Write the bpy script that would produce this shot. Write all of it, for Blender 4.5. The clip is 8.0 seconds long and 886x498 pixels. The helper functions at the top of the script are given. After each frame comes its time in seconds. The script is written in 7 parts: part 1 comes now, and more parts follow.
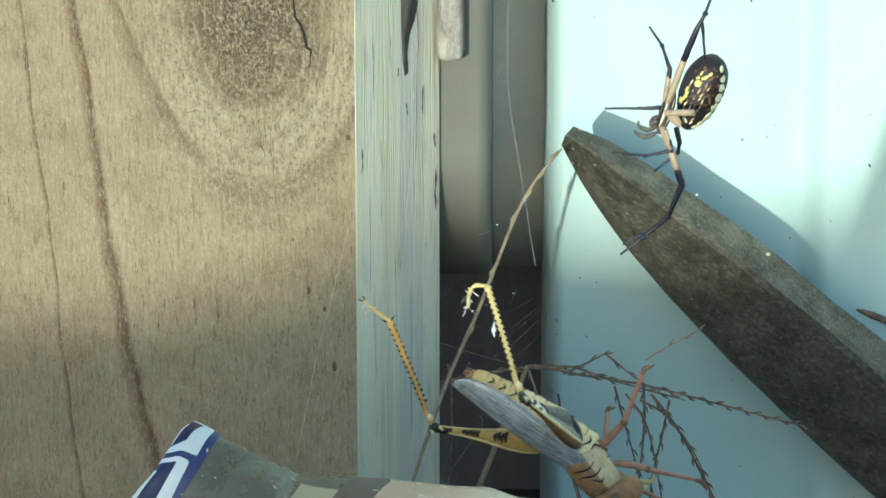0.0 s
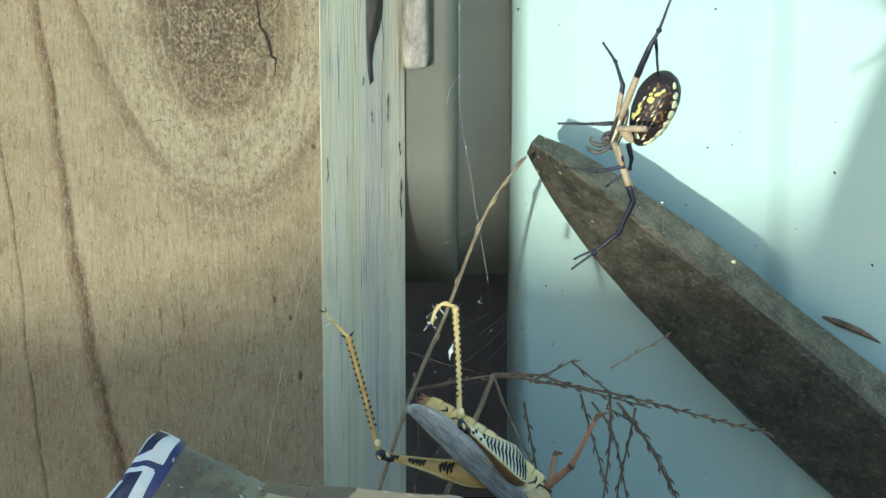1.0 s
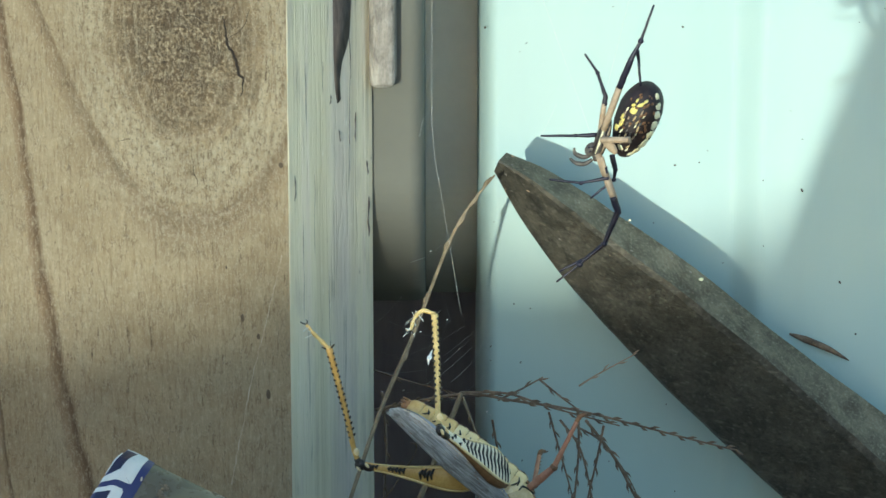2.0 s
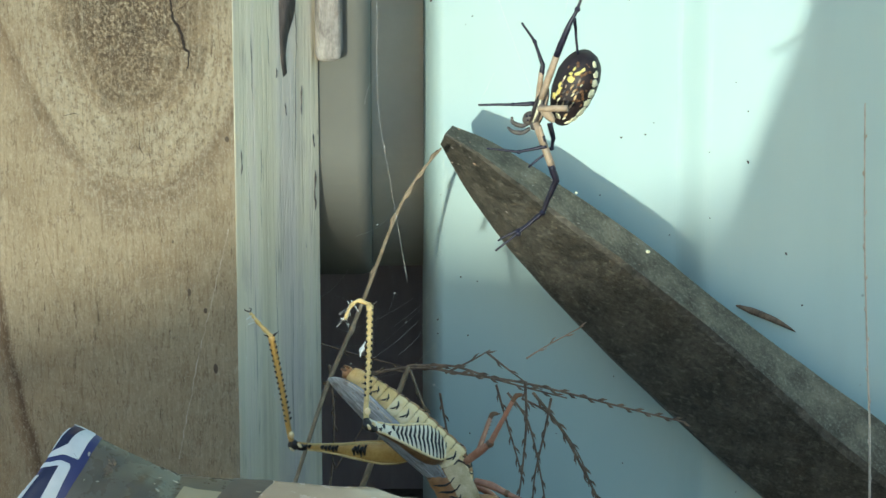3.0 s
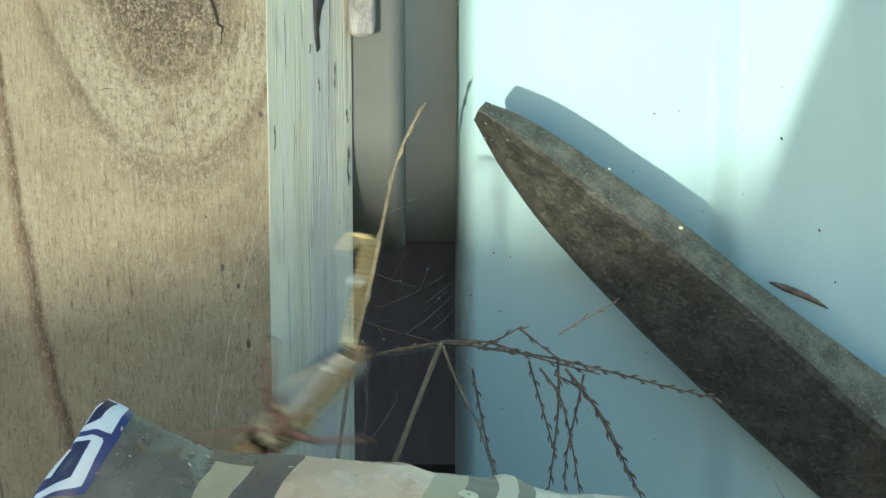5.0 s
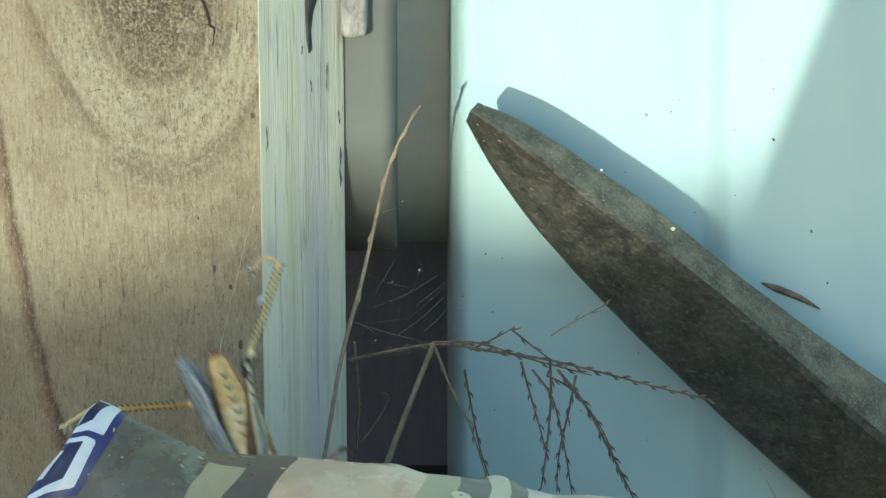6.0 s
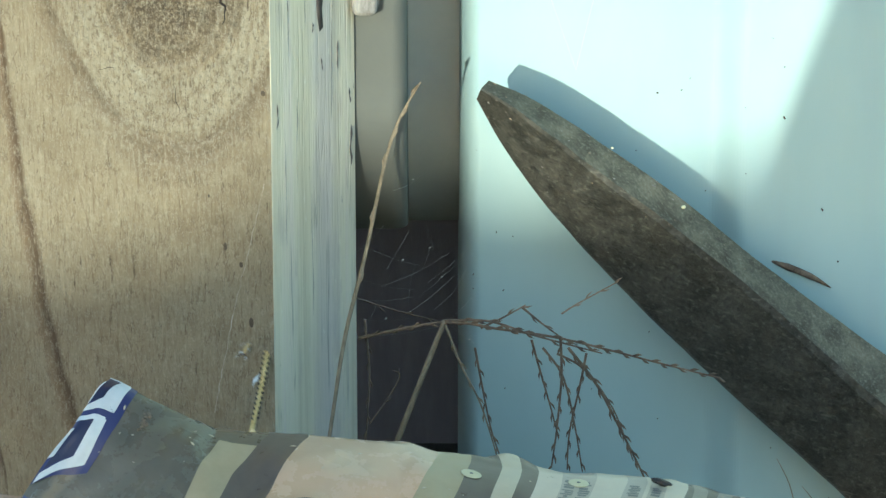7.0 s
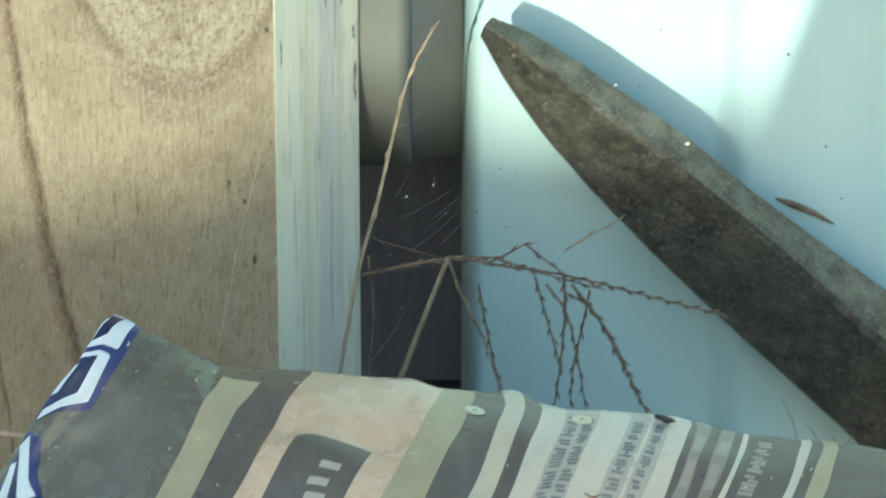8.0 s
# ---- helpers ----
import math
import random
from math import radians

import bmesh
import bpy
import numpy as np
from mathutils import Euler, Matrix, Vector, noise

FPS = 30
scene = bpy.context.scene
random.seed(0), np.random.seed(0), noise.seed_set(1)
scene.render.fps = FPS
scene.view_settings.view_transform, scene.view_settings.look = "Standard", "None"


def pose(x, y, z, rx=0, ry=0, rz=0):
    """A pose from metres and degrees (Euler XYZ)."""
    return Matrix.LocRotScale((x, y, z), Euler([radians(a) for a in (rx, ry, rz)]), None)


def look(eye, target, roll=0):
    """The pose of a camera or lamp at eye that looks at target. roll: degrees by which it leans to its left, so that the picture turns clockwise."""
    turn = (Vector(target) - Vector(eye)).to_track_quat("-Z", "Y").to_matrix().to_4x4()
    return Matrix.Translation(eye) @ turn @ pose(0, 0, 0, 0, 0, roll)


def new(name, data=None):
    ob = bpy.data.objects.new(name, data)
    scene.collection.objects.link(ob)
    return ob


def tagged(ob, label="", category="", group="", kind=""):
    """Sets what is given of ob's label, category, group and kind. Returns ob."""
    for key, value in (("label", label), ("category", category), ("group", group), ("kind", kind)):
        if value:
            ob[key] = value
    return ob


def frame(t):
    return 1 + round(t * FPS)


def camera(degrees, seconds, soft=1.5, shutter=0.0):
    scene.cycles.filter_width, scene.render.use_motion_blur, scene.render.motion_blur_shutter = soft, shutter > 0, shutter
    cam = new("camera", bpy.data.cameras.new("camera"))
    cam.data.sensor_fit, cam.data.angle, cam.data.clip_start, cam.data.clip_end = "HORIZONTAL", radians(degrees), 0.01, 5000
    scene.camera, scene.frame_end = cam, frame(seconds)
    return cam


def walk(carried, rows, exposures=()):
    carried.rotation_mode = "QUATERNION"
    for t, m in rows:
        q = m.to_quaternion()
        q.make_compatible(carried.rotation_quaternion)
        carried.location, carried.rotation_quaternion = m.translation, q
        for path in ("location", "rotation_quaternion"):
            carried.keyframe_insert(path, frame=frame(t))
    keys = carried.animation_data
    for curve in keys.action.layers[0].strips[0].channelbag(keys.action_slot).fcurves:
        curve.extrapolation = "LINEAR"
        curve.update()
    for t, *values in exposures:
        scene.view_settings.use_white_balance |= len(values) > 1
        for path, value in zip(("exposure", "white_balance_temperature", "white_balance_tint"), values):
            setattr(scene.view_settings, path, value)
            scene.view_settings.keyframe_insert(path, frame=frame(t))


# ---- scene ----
cam = camera(14, 8.0, soft=1.45, shutter=0.4)
PATH = [
    (0, pose(0, -0.6657, 0.3363, 72.412, 0, 1.261)),
    (0.1, pose(0, -0.6657, 0.3363, 72.357, 0, 1.228)),
    (0.2, pose(0, -0.6657, 0.3363, 72.409, 0, 1.174)),
    (0.3, pose(0, -0.6657, 0.3363, 72.430, 0, 1.119)),
    (0.4, pose(0, -0.6657, 0.3363, 72.555, 0, 0.998)),
    (0.5, pose(0, -0.6657, 0.3363, 72.556, 0, 0.997)),
    (0.6, pose(0, -0.6657, 0.3363, 72.523, 0, 0.911)),
    (0.7, pose(0, -0.6657, 0.3363, 72.503, 0, 0.856)),
    (0.8, pose(0, -0.6657, 0.3363, 72.523, 0, 0.746)),
    (0.9, pose(0, -0.6657, 0.3363, 72.523, 0, 0.681)),
    (1, pose(0, -0.6657, 0.3363, 72.547, 0, 0.690)),
    (1.1, pose(0, -0.6657, 0.3363, 72.628, 0, 0.571)),
    (1.2, pose(0, -0.6657, 0.3363, 72.659, 0, 0.484)),
    (2.3, pose(0, -0.6657, 0.3363, 72.866, 0, -0.288)),
    (2.4, pose(0, -0.6657, 0.3363, 72.711, 0, -0.842)),
    (2.5, pose(0, -0.6657, 0.3363, 72.740, 0, -0.783)),
    (2.6, pose(0, -0.6657, 0.3363, 72.576, 0, -0.634)),
    (2.7, pose(0, -0.6657, 0.3363, 72.555, 0, -0.721)),
    (2.8, pose(0, -0.6657, 0.3363, 72.440, 0, -0.743)),
    (2.9, pose(0, -0.6657, 0.3363, 72.419, 0, -0.678)),
    (3, pose(0, -0.6657, 0.3363, 72.412, 0, -0.731)),
    (3.1, pose(0, -0.6657, 0.3363, 72.411, 0, -0.785)),
    (3.2, pose(0, -0.6657, 0.3363, 72.302, 0, -0.651)),
    (3.3, pose(0, -0.6657, 0.3363, 72.157, 0, -0.584)),
    (3.4, pose(0, -0.6657, 0.3363, 71.912, 0, -0.489)),
    (3.5, pose(0, -0.6657, 0.3363, 71.874, 0, -0.415)),
    (3.6, pose(0, -0.6657, 0.3363, 71.731, 0, -0.374)),
    (3.7, pose(0, -0.6657, 0.3363, 71.640, 0, -0.498)),
    (3.8, pose(0, -0.6657, 0.3363, 71.622, 0, -0.460)),
    (3.9, pose(0, -0.6657, 0.3363, 71.731, 0, -0.441)),
    (4, pose(0, -0.6657, 0.3363, 71.804, 0, -0.441)),
    (4.1, pose(0, -0.6657, 0.3363, 71.830, 0, -0.432)),
    (4.2, pose(0, -0.6657, 0.3363, 71.776, 0, -0.374)),
    (4.3, pose(0, -0.6657, 0.3363, 71.840, 0, -0.346)),
    (4.4, pose(0, -0.6657, 0.3363, 71.901, 0, -0.325)),
    (4.5, pose(0, -0.6657, 0.3363, 71.901, 0, -0.297)),
    (4.6, pose(0, -0.6657, 0.3363, 71.942, 0, -0.135)),
    (4.7, pose(0, -0.6657, 0.3363, 71.966, 0, -0.165)),
    (4.8, pose(0, -0.6657, 0.3363, 71.966, 0, -0.165)),
    (4.9, pose(0, -0.6657, 0.3363, 72.003, 0, -0.165)),
    (5, pose(0, -0.6657, 0.3363, 72.027, 0, -0.182)),
    (5.1, pose(0, -0.6657, 0.3363, 72.066, 0, -0.206)),
    (5.2, pose(0, -0.6657, 0.3363, 72.076, 0, -0.186)),
    (6.3, pose(0, -0.6657, 0.3363, 71.992, 0, -0.342)),
    (6.4, pose(0, -0.6657, 0.3363, 71.928, 0, -0.118)),
    (6.5, pose(0, -0.6657, 0.3363, 71.986, 0, 0.006)),
    (6.6, pose(0, -0.6657, 0.3363, 71.928, 0, -0.079)),
    (6.7, pose(0, -0.6657, 0.3363, 71.928, 0, -0.079)),
    (6.8, pose(0, -0.6657, 0.3363, 71.844, 0, -0.070)),
    (6.9, pose(0, -0.6657, 0.3363, 71.789, 0, -0.138)),
    (7, pose(0, -0.6657, 0.3363, 71.695, 0, -0.136)),
    (7.1, pose(0, -0.6657, 0.3363, 71.696, 0, -0.177)),
    (7.2, pose(0, -0.6657, 0.3363, 71.632, 0, -0.216)),
    (7.3, pose(0, -0.6657, 0.3363, 71.573, 0, -0.252)),
    (7.4, pose(0, -0.6657, 0.3363, 70.716, 0, -0.293)),
    (7.5, pose(0, -0.6657, 0.3363, 70.299, 0, -0.210)),
    (7.6, pose(0, -0.6657, 0.3363, 70.448, 0, -0.235)),
    (7.7, pose(0, -0.6657, 0.3363, 70.485, 0, -0.050)),
    (7.8, pose(0, -0.6657, 0.3363, 70.577, 0, 0.057)),
    (7.9, pose(0, -0.6657, 0.3363, 70.540, 0, 0.096)),
    (8, pose(0, -0.6657, 0.3363, 70.691, 0, -0.077)),
]
walk(cam, PATH, [(0.0, 1.78, 5740, 0), (1.0, 1.66, 5760, 0.5), (2.5, 1.48, 5820, 3.5), (3.5, 1.66, 5760, 1.5), (5.0, 1.77, 5670, 0.5), (6.5, 1.75, 5660, 0.5), (7.2, 1.79, 5680, 1.5), (7.6, 1.92, 5800, 2.5), (8.0, 2.03, 5760, 0.5)])

# ---- world, sun, exposure ----
SUN_AZ, SUN_EL = 16.0, 7.0          # degrees: sun behind the viewer, to the left; low
to_sun = Vector((-math.sin(radians(SUN_AZ)) * math.cos(radians(SUN_EL)),
                 -math.cos(radians(SUN_AZ)) * math.cos(radians(SUN_EL)), math.sin(radians(SUN_EL))))
world = bpy.data.worlds.new("sky")
scene.world = world
world.use_nodes = True
wn = world.node_tree.nodes
sky = wn.new("ShaderNodeTexSky")
sky.sky_type, sky.sun_disc = "NISHITA", False
sky.air_density, sky.dust_density, sky.ozone_density = 1.0, 0.7, 1.8
sky.sun_elevation, sky.sun_rotation = radians(SUN_EL), radians(180 + SUN_AZ)
world.node_tree.links.new(sky.outputs[0], wn["Background"].inputs[0])
wn["Background"].inputs[1].default_value = 0.15
sun = new("sun", bpy.data.lights.new("sun", "SUN"))
sun.data.energy, sun.data.angle, sun.data.color = 1.22, radians(0.55), (0.98, 0.955, 0.76)
sun.matrix_world = look(to_sun * 3, (0, 0, 0))


# ---- materials ----
class Net:
    """A short way to write node materials."""

    def __init__(self, name, rough=0.6, metal=0.0, spec=0.5):
        self.m = bpy.data.materials.new(name)
        self.m.use_nodes = True
        self.t = self.m.node_tree
        self.b = self.t.nodes["Principled BSDF"]
        self.b.inputs["Roughness"].default_value = rough
        self.b.inputs["Metallic"].default_value = metal
        self.b.inputs["Specular IOR Level"].default_value = spec

    def put(self, socket, v):
        if isinstance(v, bpy.types.NodeSocket):
            self.t.links.new(v, socket)
        elif isinstance(v, tuple) and len(v) == 3 and socket.type == "RGBA":
            socket.default_value = (*v, 1)
        else:
            socket.default_value = v

    def coord(self, scale=(1, 1, 1), kind="Object"):
        c = self.t.nodes.new("ShaderNodeTexCoord")
        m = self.t.nodes.new("ShaderNodeMapping")
        m.inputs["Scale"].default_value = scale
        self.t.links.new(c.outputs[kind], m.inputs[0])
        return m.outputs[0]

    def noise(self, vec, scale, detail=4, rough=0.55, out=0):
        n = self.t.nodes.new("ShaderNodeTexNoise")
        self.put(n.inputs["Vector"], vec)
        n.inputs["Scale"].default_value, n.inputs["Detail"].default_value = scale, detail
        n.inputs["Roughness"].default_value = rough
        return n.outputs[out]

    def voronoi(self, vec, scale, feature="F1"):
        n = self.t.nodes.new("ShaderNodeTexVoronoi")
        n.feature = feature
        self.put(n.inputs["Vector"], vec)
        n.inputs["Scale"].default_value = scale
        return n.outputs[0]

    def math(self, op, a, b=0.0, c=0.0):
        n = self.t.nodes.new("ShaderNodeMath")
        n.operation = op
        for s, v in zip(n.inputs, (a, b, c)):
            self.put(s, v)
        return n.outputs[0]

    def ramp(self, v, stops, interp="LINEAR"):
        n = self.t.nodes.new("ShaderNodeValToRGB")
        n.color_ramp.interpolation = interp
        e = n.color_ramp.elements
        while len(e) < len(stops):
            e.new(0.5)
        for i, (p, c) in enumerate(stops):
            e[i].position = p
            e[i].color = (*c, 1) if isinstance(c, tuple) else (c, c, c, 1)
        self.put(n.inputs[0], v)
        return n.outputs[0]

    def mix(self, fac, a, b, mode="MIX"):
        n = self.t.nodes.new("ShaderNodeMix")
        n.data_type, n.blend_type = "RGBA", mode
        self.put(n.inputs[0], fac)
        self.put(n.inputs[6], a)
        self.put(n.inputs[7], b)
        return n.outputs[2]

    def split(self, vec):
        n = self.t.nodes.new("ShaderNodeSeparateXYZ")
        self.put(n.inputs[0], vec)
        return n.outputs

    def color(self, v):
        self.put(self.b.inputs["Base Color"], v)
        return self

    def rough(self, v):
        self.put(self.b.inputs["Roughness"], v)
        return self

    def bump(self, height, strength=0.3, distance=0.0005):
        n = self.t.nodes.new("ShaderNodeBump")
        n.inputs["Strength"].default_value, n.inputs["Distance"].default_value = strength, distance
        self.put(n.inputs["Height"], height)
        self.t.links.new(n.outputs[0], self.b.inputs["Normal"])
        return self


def speckled(name, a, b, scale, rough=0.6, bump=0.2, dist=0.0003, stretch=(1, 1, 1), metal=0.0, spec=0.5):
    """A surface that varies between two colours at two scales, with fine relief."""
    n = Net(name, rough, metal, spec)
    v = n.coord(stretch)
    big, fine = n.noise(v, scale, 3), n.noise(v, scale * 7, 5, 0.65)
    k = n.math("ADD", n.math("MULTIPLY", big, 0.6), n.math("MULTIPLY", fine, 0.4))
    n.color(n.ramp(k, [(0.33, a), (0.67, b)]))
    n.rough(n.ramp(fine, [(0.3, max(0.05, rough - 0.1)), (0.7, min(1, rough + 0.1))]))
    n.bump(fine, bump, dist)
    return n.m


def wood_face():
    """Pine face: growth rings nested round one knot, weathered, with short raised fibres."""
    n = Net("weathered_pine_face", 0.75, spec=0.3)
    v = n.coord()
    x, y, z = n.split(v)
    warp = n.math("MULTIPLY", n.math("SUBTRACT", n.noise(n.coord((1, 1, 0.45)), 60, 3), 0.5), 0.006)
    dx = n.math("ADD", n.math("SUBTRACT", x, -0.0222), warp)
    dz = n.math("SUBTRACT", z, 0.1712)
    # growth lines: parabolas that open upwards round the knot
    sq = n.math("MULTIPLY", dx, dx)
    arch = n.math("DIVIDE", n.math("ADD", n.math("SUBTRACT", z, n.math("DIVIDE", sq, 0.0113)), 0.10), 0.28)
    inner = n.math("DIVIDE", n.math("SUBTRACT", n.math("SUBTRACT", z, n.math("DIVIDE", sq, 0.0264)), 0.10), 0.10)
    near = n.math("SQRT", n.math("ADD", n.math("MULTIPLY", dx, dx), n.math("POWER", n.math("MULTIPLY", dz, 0.80), 2.0)))
    base = n.ramp(arch, [
        (0.0, (0.308, 0.252, 0.157)), (0.12, (0.302, 0.246, 0.153)), (0.28, (0.304, 0.249, 0.156)), (0.385, (0.314, 0.258, 0.163)), (0.414, (0.215, 0.155, 0.092)),
        (0.449, (0.108, 0.070, 0.039)), (0.470, (0.322, 0.266, 0.170)), (0.66, (0.306, 0.250, 0.156)), (1.0, (0.308, 0.253, 0.159))])
    outer = n.math("DIVIDE", n.math("ADD", n.math("SUBTRACT", z, n.math("DIVIDE", sq, 0.00923)), 0.16), 0.20)
    base = n.mix(n.ramp(outer, [(0.142, 0.0), (0.180, 0.50), (0.200, 0.95), (0.216, 0.0)]), base, (0.098, 0.064, 0.036))
    base = n.mix(n.ramp(inner, [(0.25, 0.0), (0.32, 0.60), (0.347, 0.90), (0.362, 0.0)]), base, (0.150, 0.104, 0.058))
    mid = n.math("SQRT", n.math("ADD", n.math("MULTIPLY", dx, dx), n.math("POWER", n.math("MULTIPLY", dz, 0.62), 2.0)))
    rings = n.math("SINE", n.math("ADD", n.math("MULTIPLY", mid, 2500.0), n.math("MULTIPLY", n.noise(v, 70, 5, 0.6), 7.0)))
    zone = n.ramp(n.math("DIVIDE", mid, 0.03), [(0.25, 0.0), (0.40, 1.0), (0.75, 0.7), (1.0, 0.0)])
    # grey, mealy wood round the knot and the dark knot itself
    grey = n.noise(v, 900, 4, 0.7)
    base = n.mix(n.math("MULTIPLY", zone, n.ramp(grey, [(0.45, 0.0), (0.62, 0.62)])), base, (0.429, 0.398, 0.298))
    nz = n.math("ADD", n.math("DIVIDE", near, 0.036), n.math("MULTIPLY", n.math("SUBTRACT", n.noise(v, 90, 4), 0.5), 0.10))
    base = n.mix(n.ramp(nz, [(0.30, 0.8), (0.48, 0.5), (0.55, 0.14), (0.68, 0.12), (0.74, 0.05), (0.765, 0.30), (0.785, 0.0)]), base,
                 n.ramp(nz, [(0.34, (0.232, 0.165, 0.084)), (0.47, (0.285, 0.220, 0.126)), (0.56, (0.414, 0.391, 0.275)), (0.70, (0.404, 0.369, 0.259)), (0.74, (0.179, 0.140, 0.085))]))
    knot = n.math("ADD", n.math("DIVIDE", near, 0.0182), n.math("MULTIPLY", n.math("SUBTRACT", n.noise(v, 170, 6, 0.75), 0.5), 0.9))
    gran = n.noise(v, 1300, 3, 0.75)
    base = n.mix(n.ramp(knot, [(0.35, 0.90), (0.65, 0.70), (0.9, 0.38), (1.5, 0.0)]), base,
                 n.ramp(gran, [(0.41, (0.022, 0.016, 0.010)), (0.49, (0.100, 0.074, 0.045)), (0.56, (0.215, 0.172, 0.108)), (0.62, (0.420, 0.372, 0.262))]))
    base = n.mix(n.math("MULTIPLY", n.ramp(knot, [(0.6, 0.8), (1.1, 0.0)]), n.ramp(n.noise(v, 260, 4, 0.7), [(0.42, 0.85), (0.56, 0.0)])), base, (0.050, 0.036, 0.021))
    base = n.mix(n.math("MULTIPLY", n.ramp(knot, [(0.5, 0.6), (1.2, 0.0)]), n.ramp(n.noise(v, 210, 4, 0.7), [(0.54, 0.0), (0.66, 0.7)])), base, (0.237, 0.182, 0.107))
    # checked, mealy grain: fine dark pits across the ring zone
    pits = n.noise(n.coord((1, 1, 0.7)), 1100, 4, 0.75)
    base = n.mix(n.math("MULTIPLY", zone, n.ramp(pits, [(0.39, 0.95), (0.47, 0.0)])), base, (0.110, 0.084, 0.051))
    pale = n.noise(n.coord((1, 1, 0.5)), 1000, 4, 0.7)
    base = n.mix(n.ramp(pale, [(0.55, 0.0), (0.66, 0.50)]), base, (0.444, 0.396, 0.280))
    soft = n.ramp(n.noise(v, 140, 3), [(0.35, 0.25), (0.65, 1.0)])
    base = n.mix(n.math("MULTIPLY", n.math("MULTIPLY", zone, soft), n.ramp(rings, [(0.5, 0.0), (0.92, 0.45), (1.0, 0.25)])), base, (0.165, 0.122, 0.070))
    base = n.mix(n.math("MULTIPLY", zone, n.ramp(n.math("MULTIPLY", rings, -1.0), [(0.5, 0.0), (1.0, 0.20)])), base, (0.462, 0.429, 0.315))
    # fine upright fibres and dirt
    fib = n.noise(n.coord((1, 1, 0.13)), 1300, 5, 0.7)
    base = n.mix(n.ramp(fib, [(0.34, 0.55), (0.47, 0.0)]), base, (0.153, 0.108, 0.060))
    base = n.mix(n.ramp(fib, [(0.56, 0.0), (0.68, 0.45)]), base, (0.488, 0.422, 0.290))
    fis = n.noise(n.coord((1, 1, 0.16)), 620, 6, 0.8)
    base = n.mix(n.ramp(fis, [(0.36, 0.85), (0.405, 0.0)]), base, (0.078, 0.052, 0.031))
    blot = n.noise(v, 70, 5, 0.65)
    base = n.mix(n.ramp(blot, [(0.35, 0.35), (0.5, 0.0)]), base, (0.171, 0.125, 0.070))
    base = n.mix(n.ramp(blot, [(0.55, 0.0), (0.72, 0.30)]), base, (0.455, 0.396, 0.265))
    spots = n.voronoi(n.coord((1, 1, 0.6)), 130)
    base = n.mix(n.ramp(spots, [(0.0, 0.75), (0.05, 0.0)]), base, (0.076, 0.056, 0.036))
    # short checks in the weathered surface
    ck = n.math("ABSOLUTE", n.math("SUBTRACT", n.noise(n.coord((1, 1, 0.28)), 560, 4, 0.65), 0.5))
    gate = n.ramp(n.noise(v, 240, 4, 0.6), [(0.44, 0.0), (0.60, 1.0)])
    base = n.mix(n.math("MULTIPLY", gate, n.ramp(ck, [(0.0, 0.62), (0.010, 0.4), (0.024, 0.0)])), base, (0.105, 0.075, 0.045))
    ck2 = n.math("ABSOLUTE", n.math("SUBTRACT", n.noise(n.coord((1.0, 1, 0.45)), 820, 3, 0.6), 0.52))
    base = n.mix(n.ramp(ck2, [(0.0, 0.42), (0.016, 0.0)]), base, (0.517, 0.473, 0.361))
    base = n.mix(1.0, base, (1.012, 0.985, 1.0), "MULTIPLY")
    n.color(base)
    n.bump(n.math("ADD", n.math("ADD", fib, n.math("MULTIPLY", fis, 1.2)), n.math("MULTIPLY", grey, 0.6)), 0.9, 0.0007)
    return n.m


def wood_edge():
    """Sawn edge of treated timber: pale grey-green with straight dark grain."""
    n = Net("treated_timber_edge", 0.8, spec=0.25)
    g = n.noise(n.coord((1, 1, 0.03)), 190, 5, 0.62)
    f = n.noise(n.coord((1, 1, 0.035)), 1500, 3, 0.6)
    c = n.ramp(g, [(0.28, (0.52, 0.46, 0.32)), (0.43, (0.68, 0.62, 0.46)), (0.55, (0.75, 0.69, 0.53)), (0.7, (0.74, 0.66, 0.55))])
    c = n.mix(n.ramp(f, [(0.33, 0.15), (0.40, 0.0)]), c, (0.15, 0.17, 0.11))
    c = n.mix(n.ramp(n.noise(n.coord((1, 1, 0.3)), 160, 4), [(0.55, 0.0), (0.75, 0.5)]), c, (0.40, 0.34, 0.33))
    x, y, z = n.split(n.coord())
    wob = n.math("MULTIPLY", n.math("SUBTRACT", n.noise(n.coord((1, 1, 0.35)), 260, 5, 0.7), 0.5), 0.012)
    band = n.math("ABSOLUTE", n.math("SUBTRACT", n.math("ADD", y, wob), 0.0235))
    c = n.mix(n.ramp(n.math("DIVIDE", band, 0.01), [(0.2, 0.55), (0.8, 0.0)]), c, (0.56, 0.50, 0.48))
    ln = n.math("ABSOLUTE", n.math("SUBTRACT", n.noise(n.coord((1, 1, 0.035)), 330, 3, 0.5), 0.5))
    gate = n.ramp(n.noise(n.coord((1, 1, 0.25)), 190, 3), [(0.50, 0.0), (0.66, 1.0)])
    c = n.mix(n.math("MULTIPLY", gate, n.ramp(ln, [(0.0, 0.55), (0.008, 0.35), (0.02, 0.0)])), c, (0.13, 0.125, 0.085))
    mark = n.noise(n.coord((1, 1, 0.35)), 520, 5, 0.75)
    c = n.mix(n.ramp(mark, [(0.29, 0.7), (0.34, 0.0)]), c, (0.10, 0.085, 0.08))
    c = n.mix(n.ramp(mark, [(0.62, 0.0), (0.70, 0.7)]), c, (0.84, 0.82, 0.72))
    n.color(c).bump(n.math("ADD", n.math("ADD", g, f), n.math("MULTIPLY", n.ramp(ln, [(0.0, 0.0), (0.03, 1.0)]), 0.5)), 0.5, 0.0005)
    return n.m


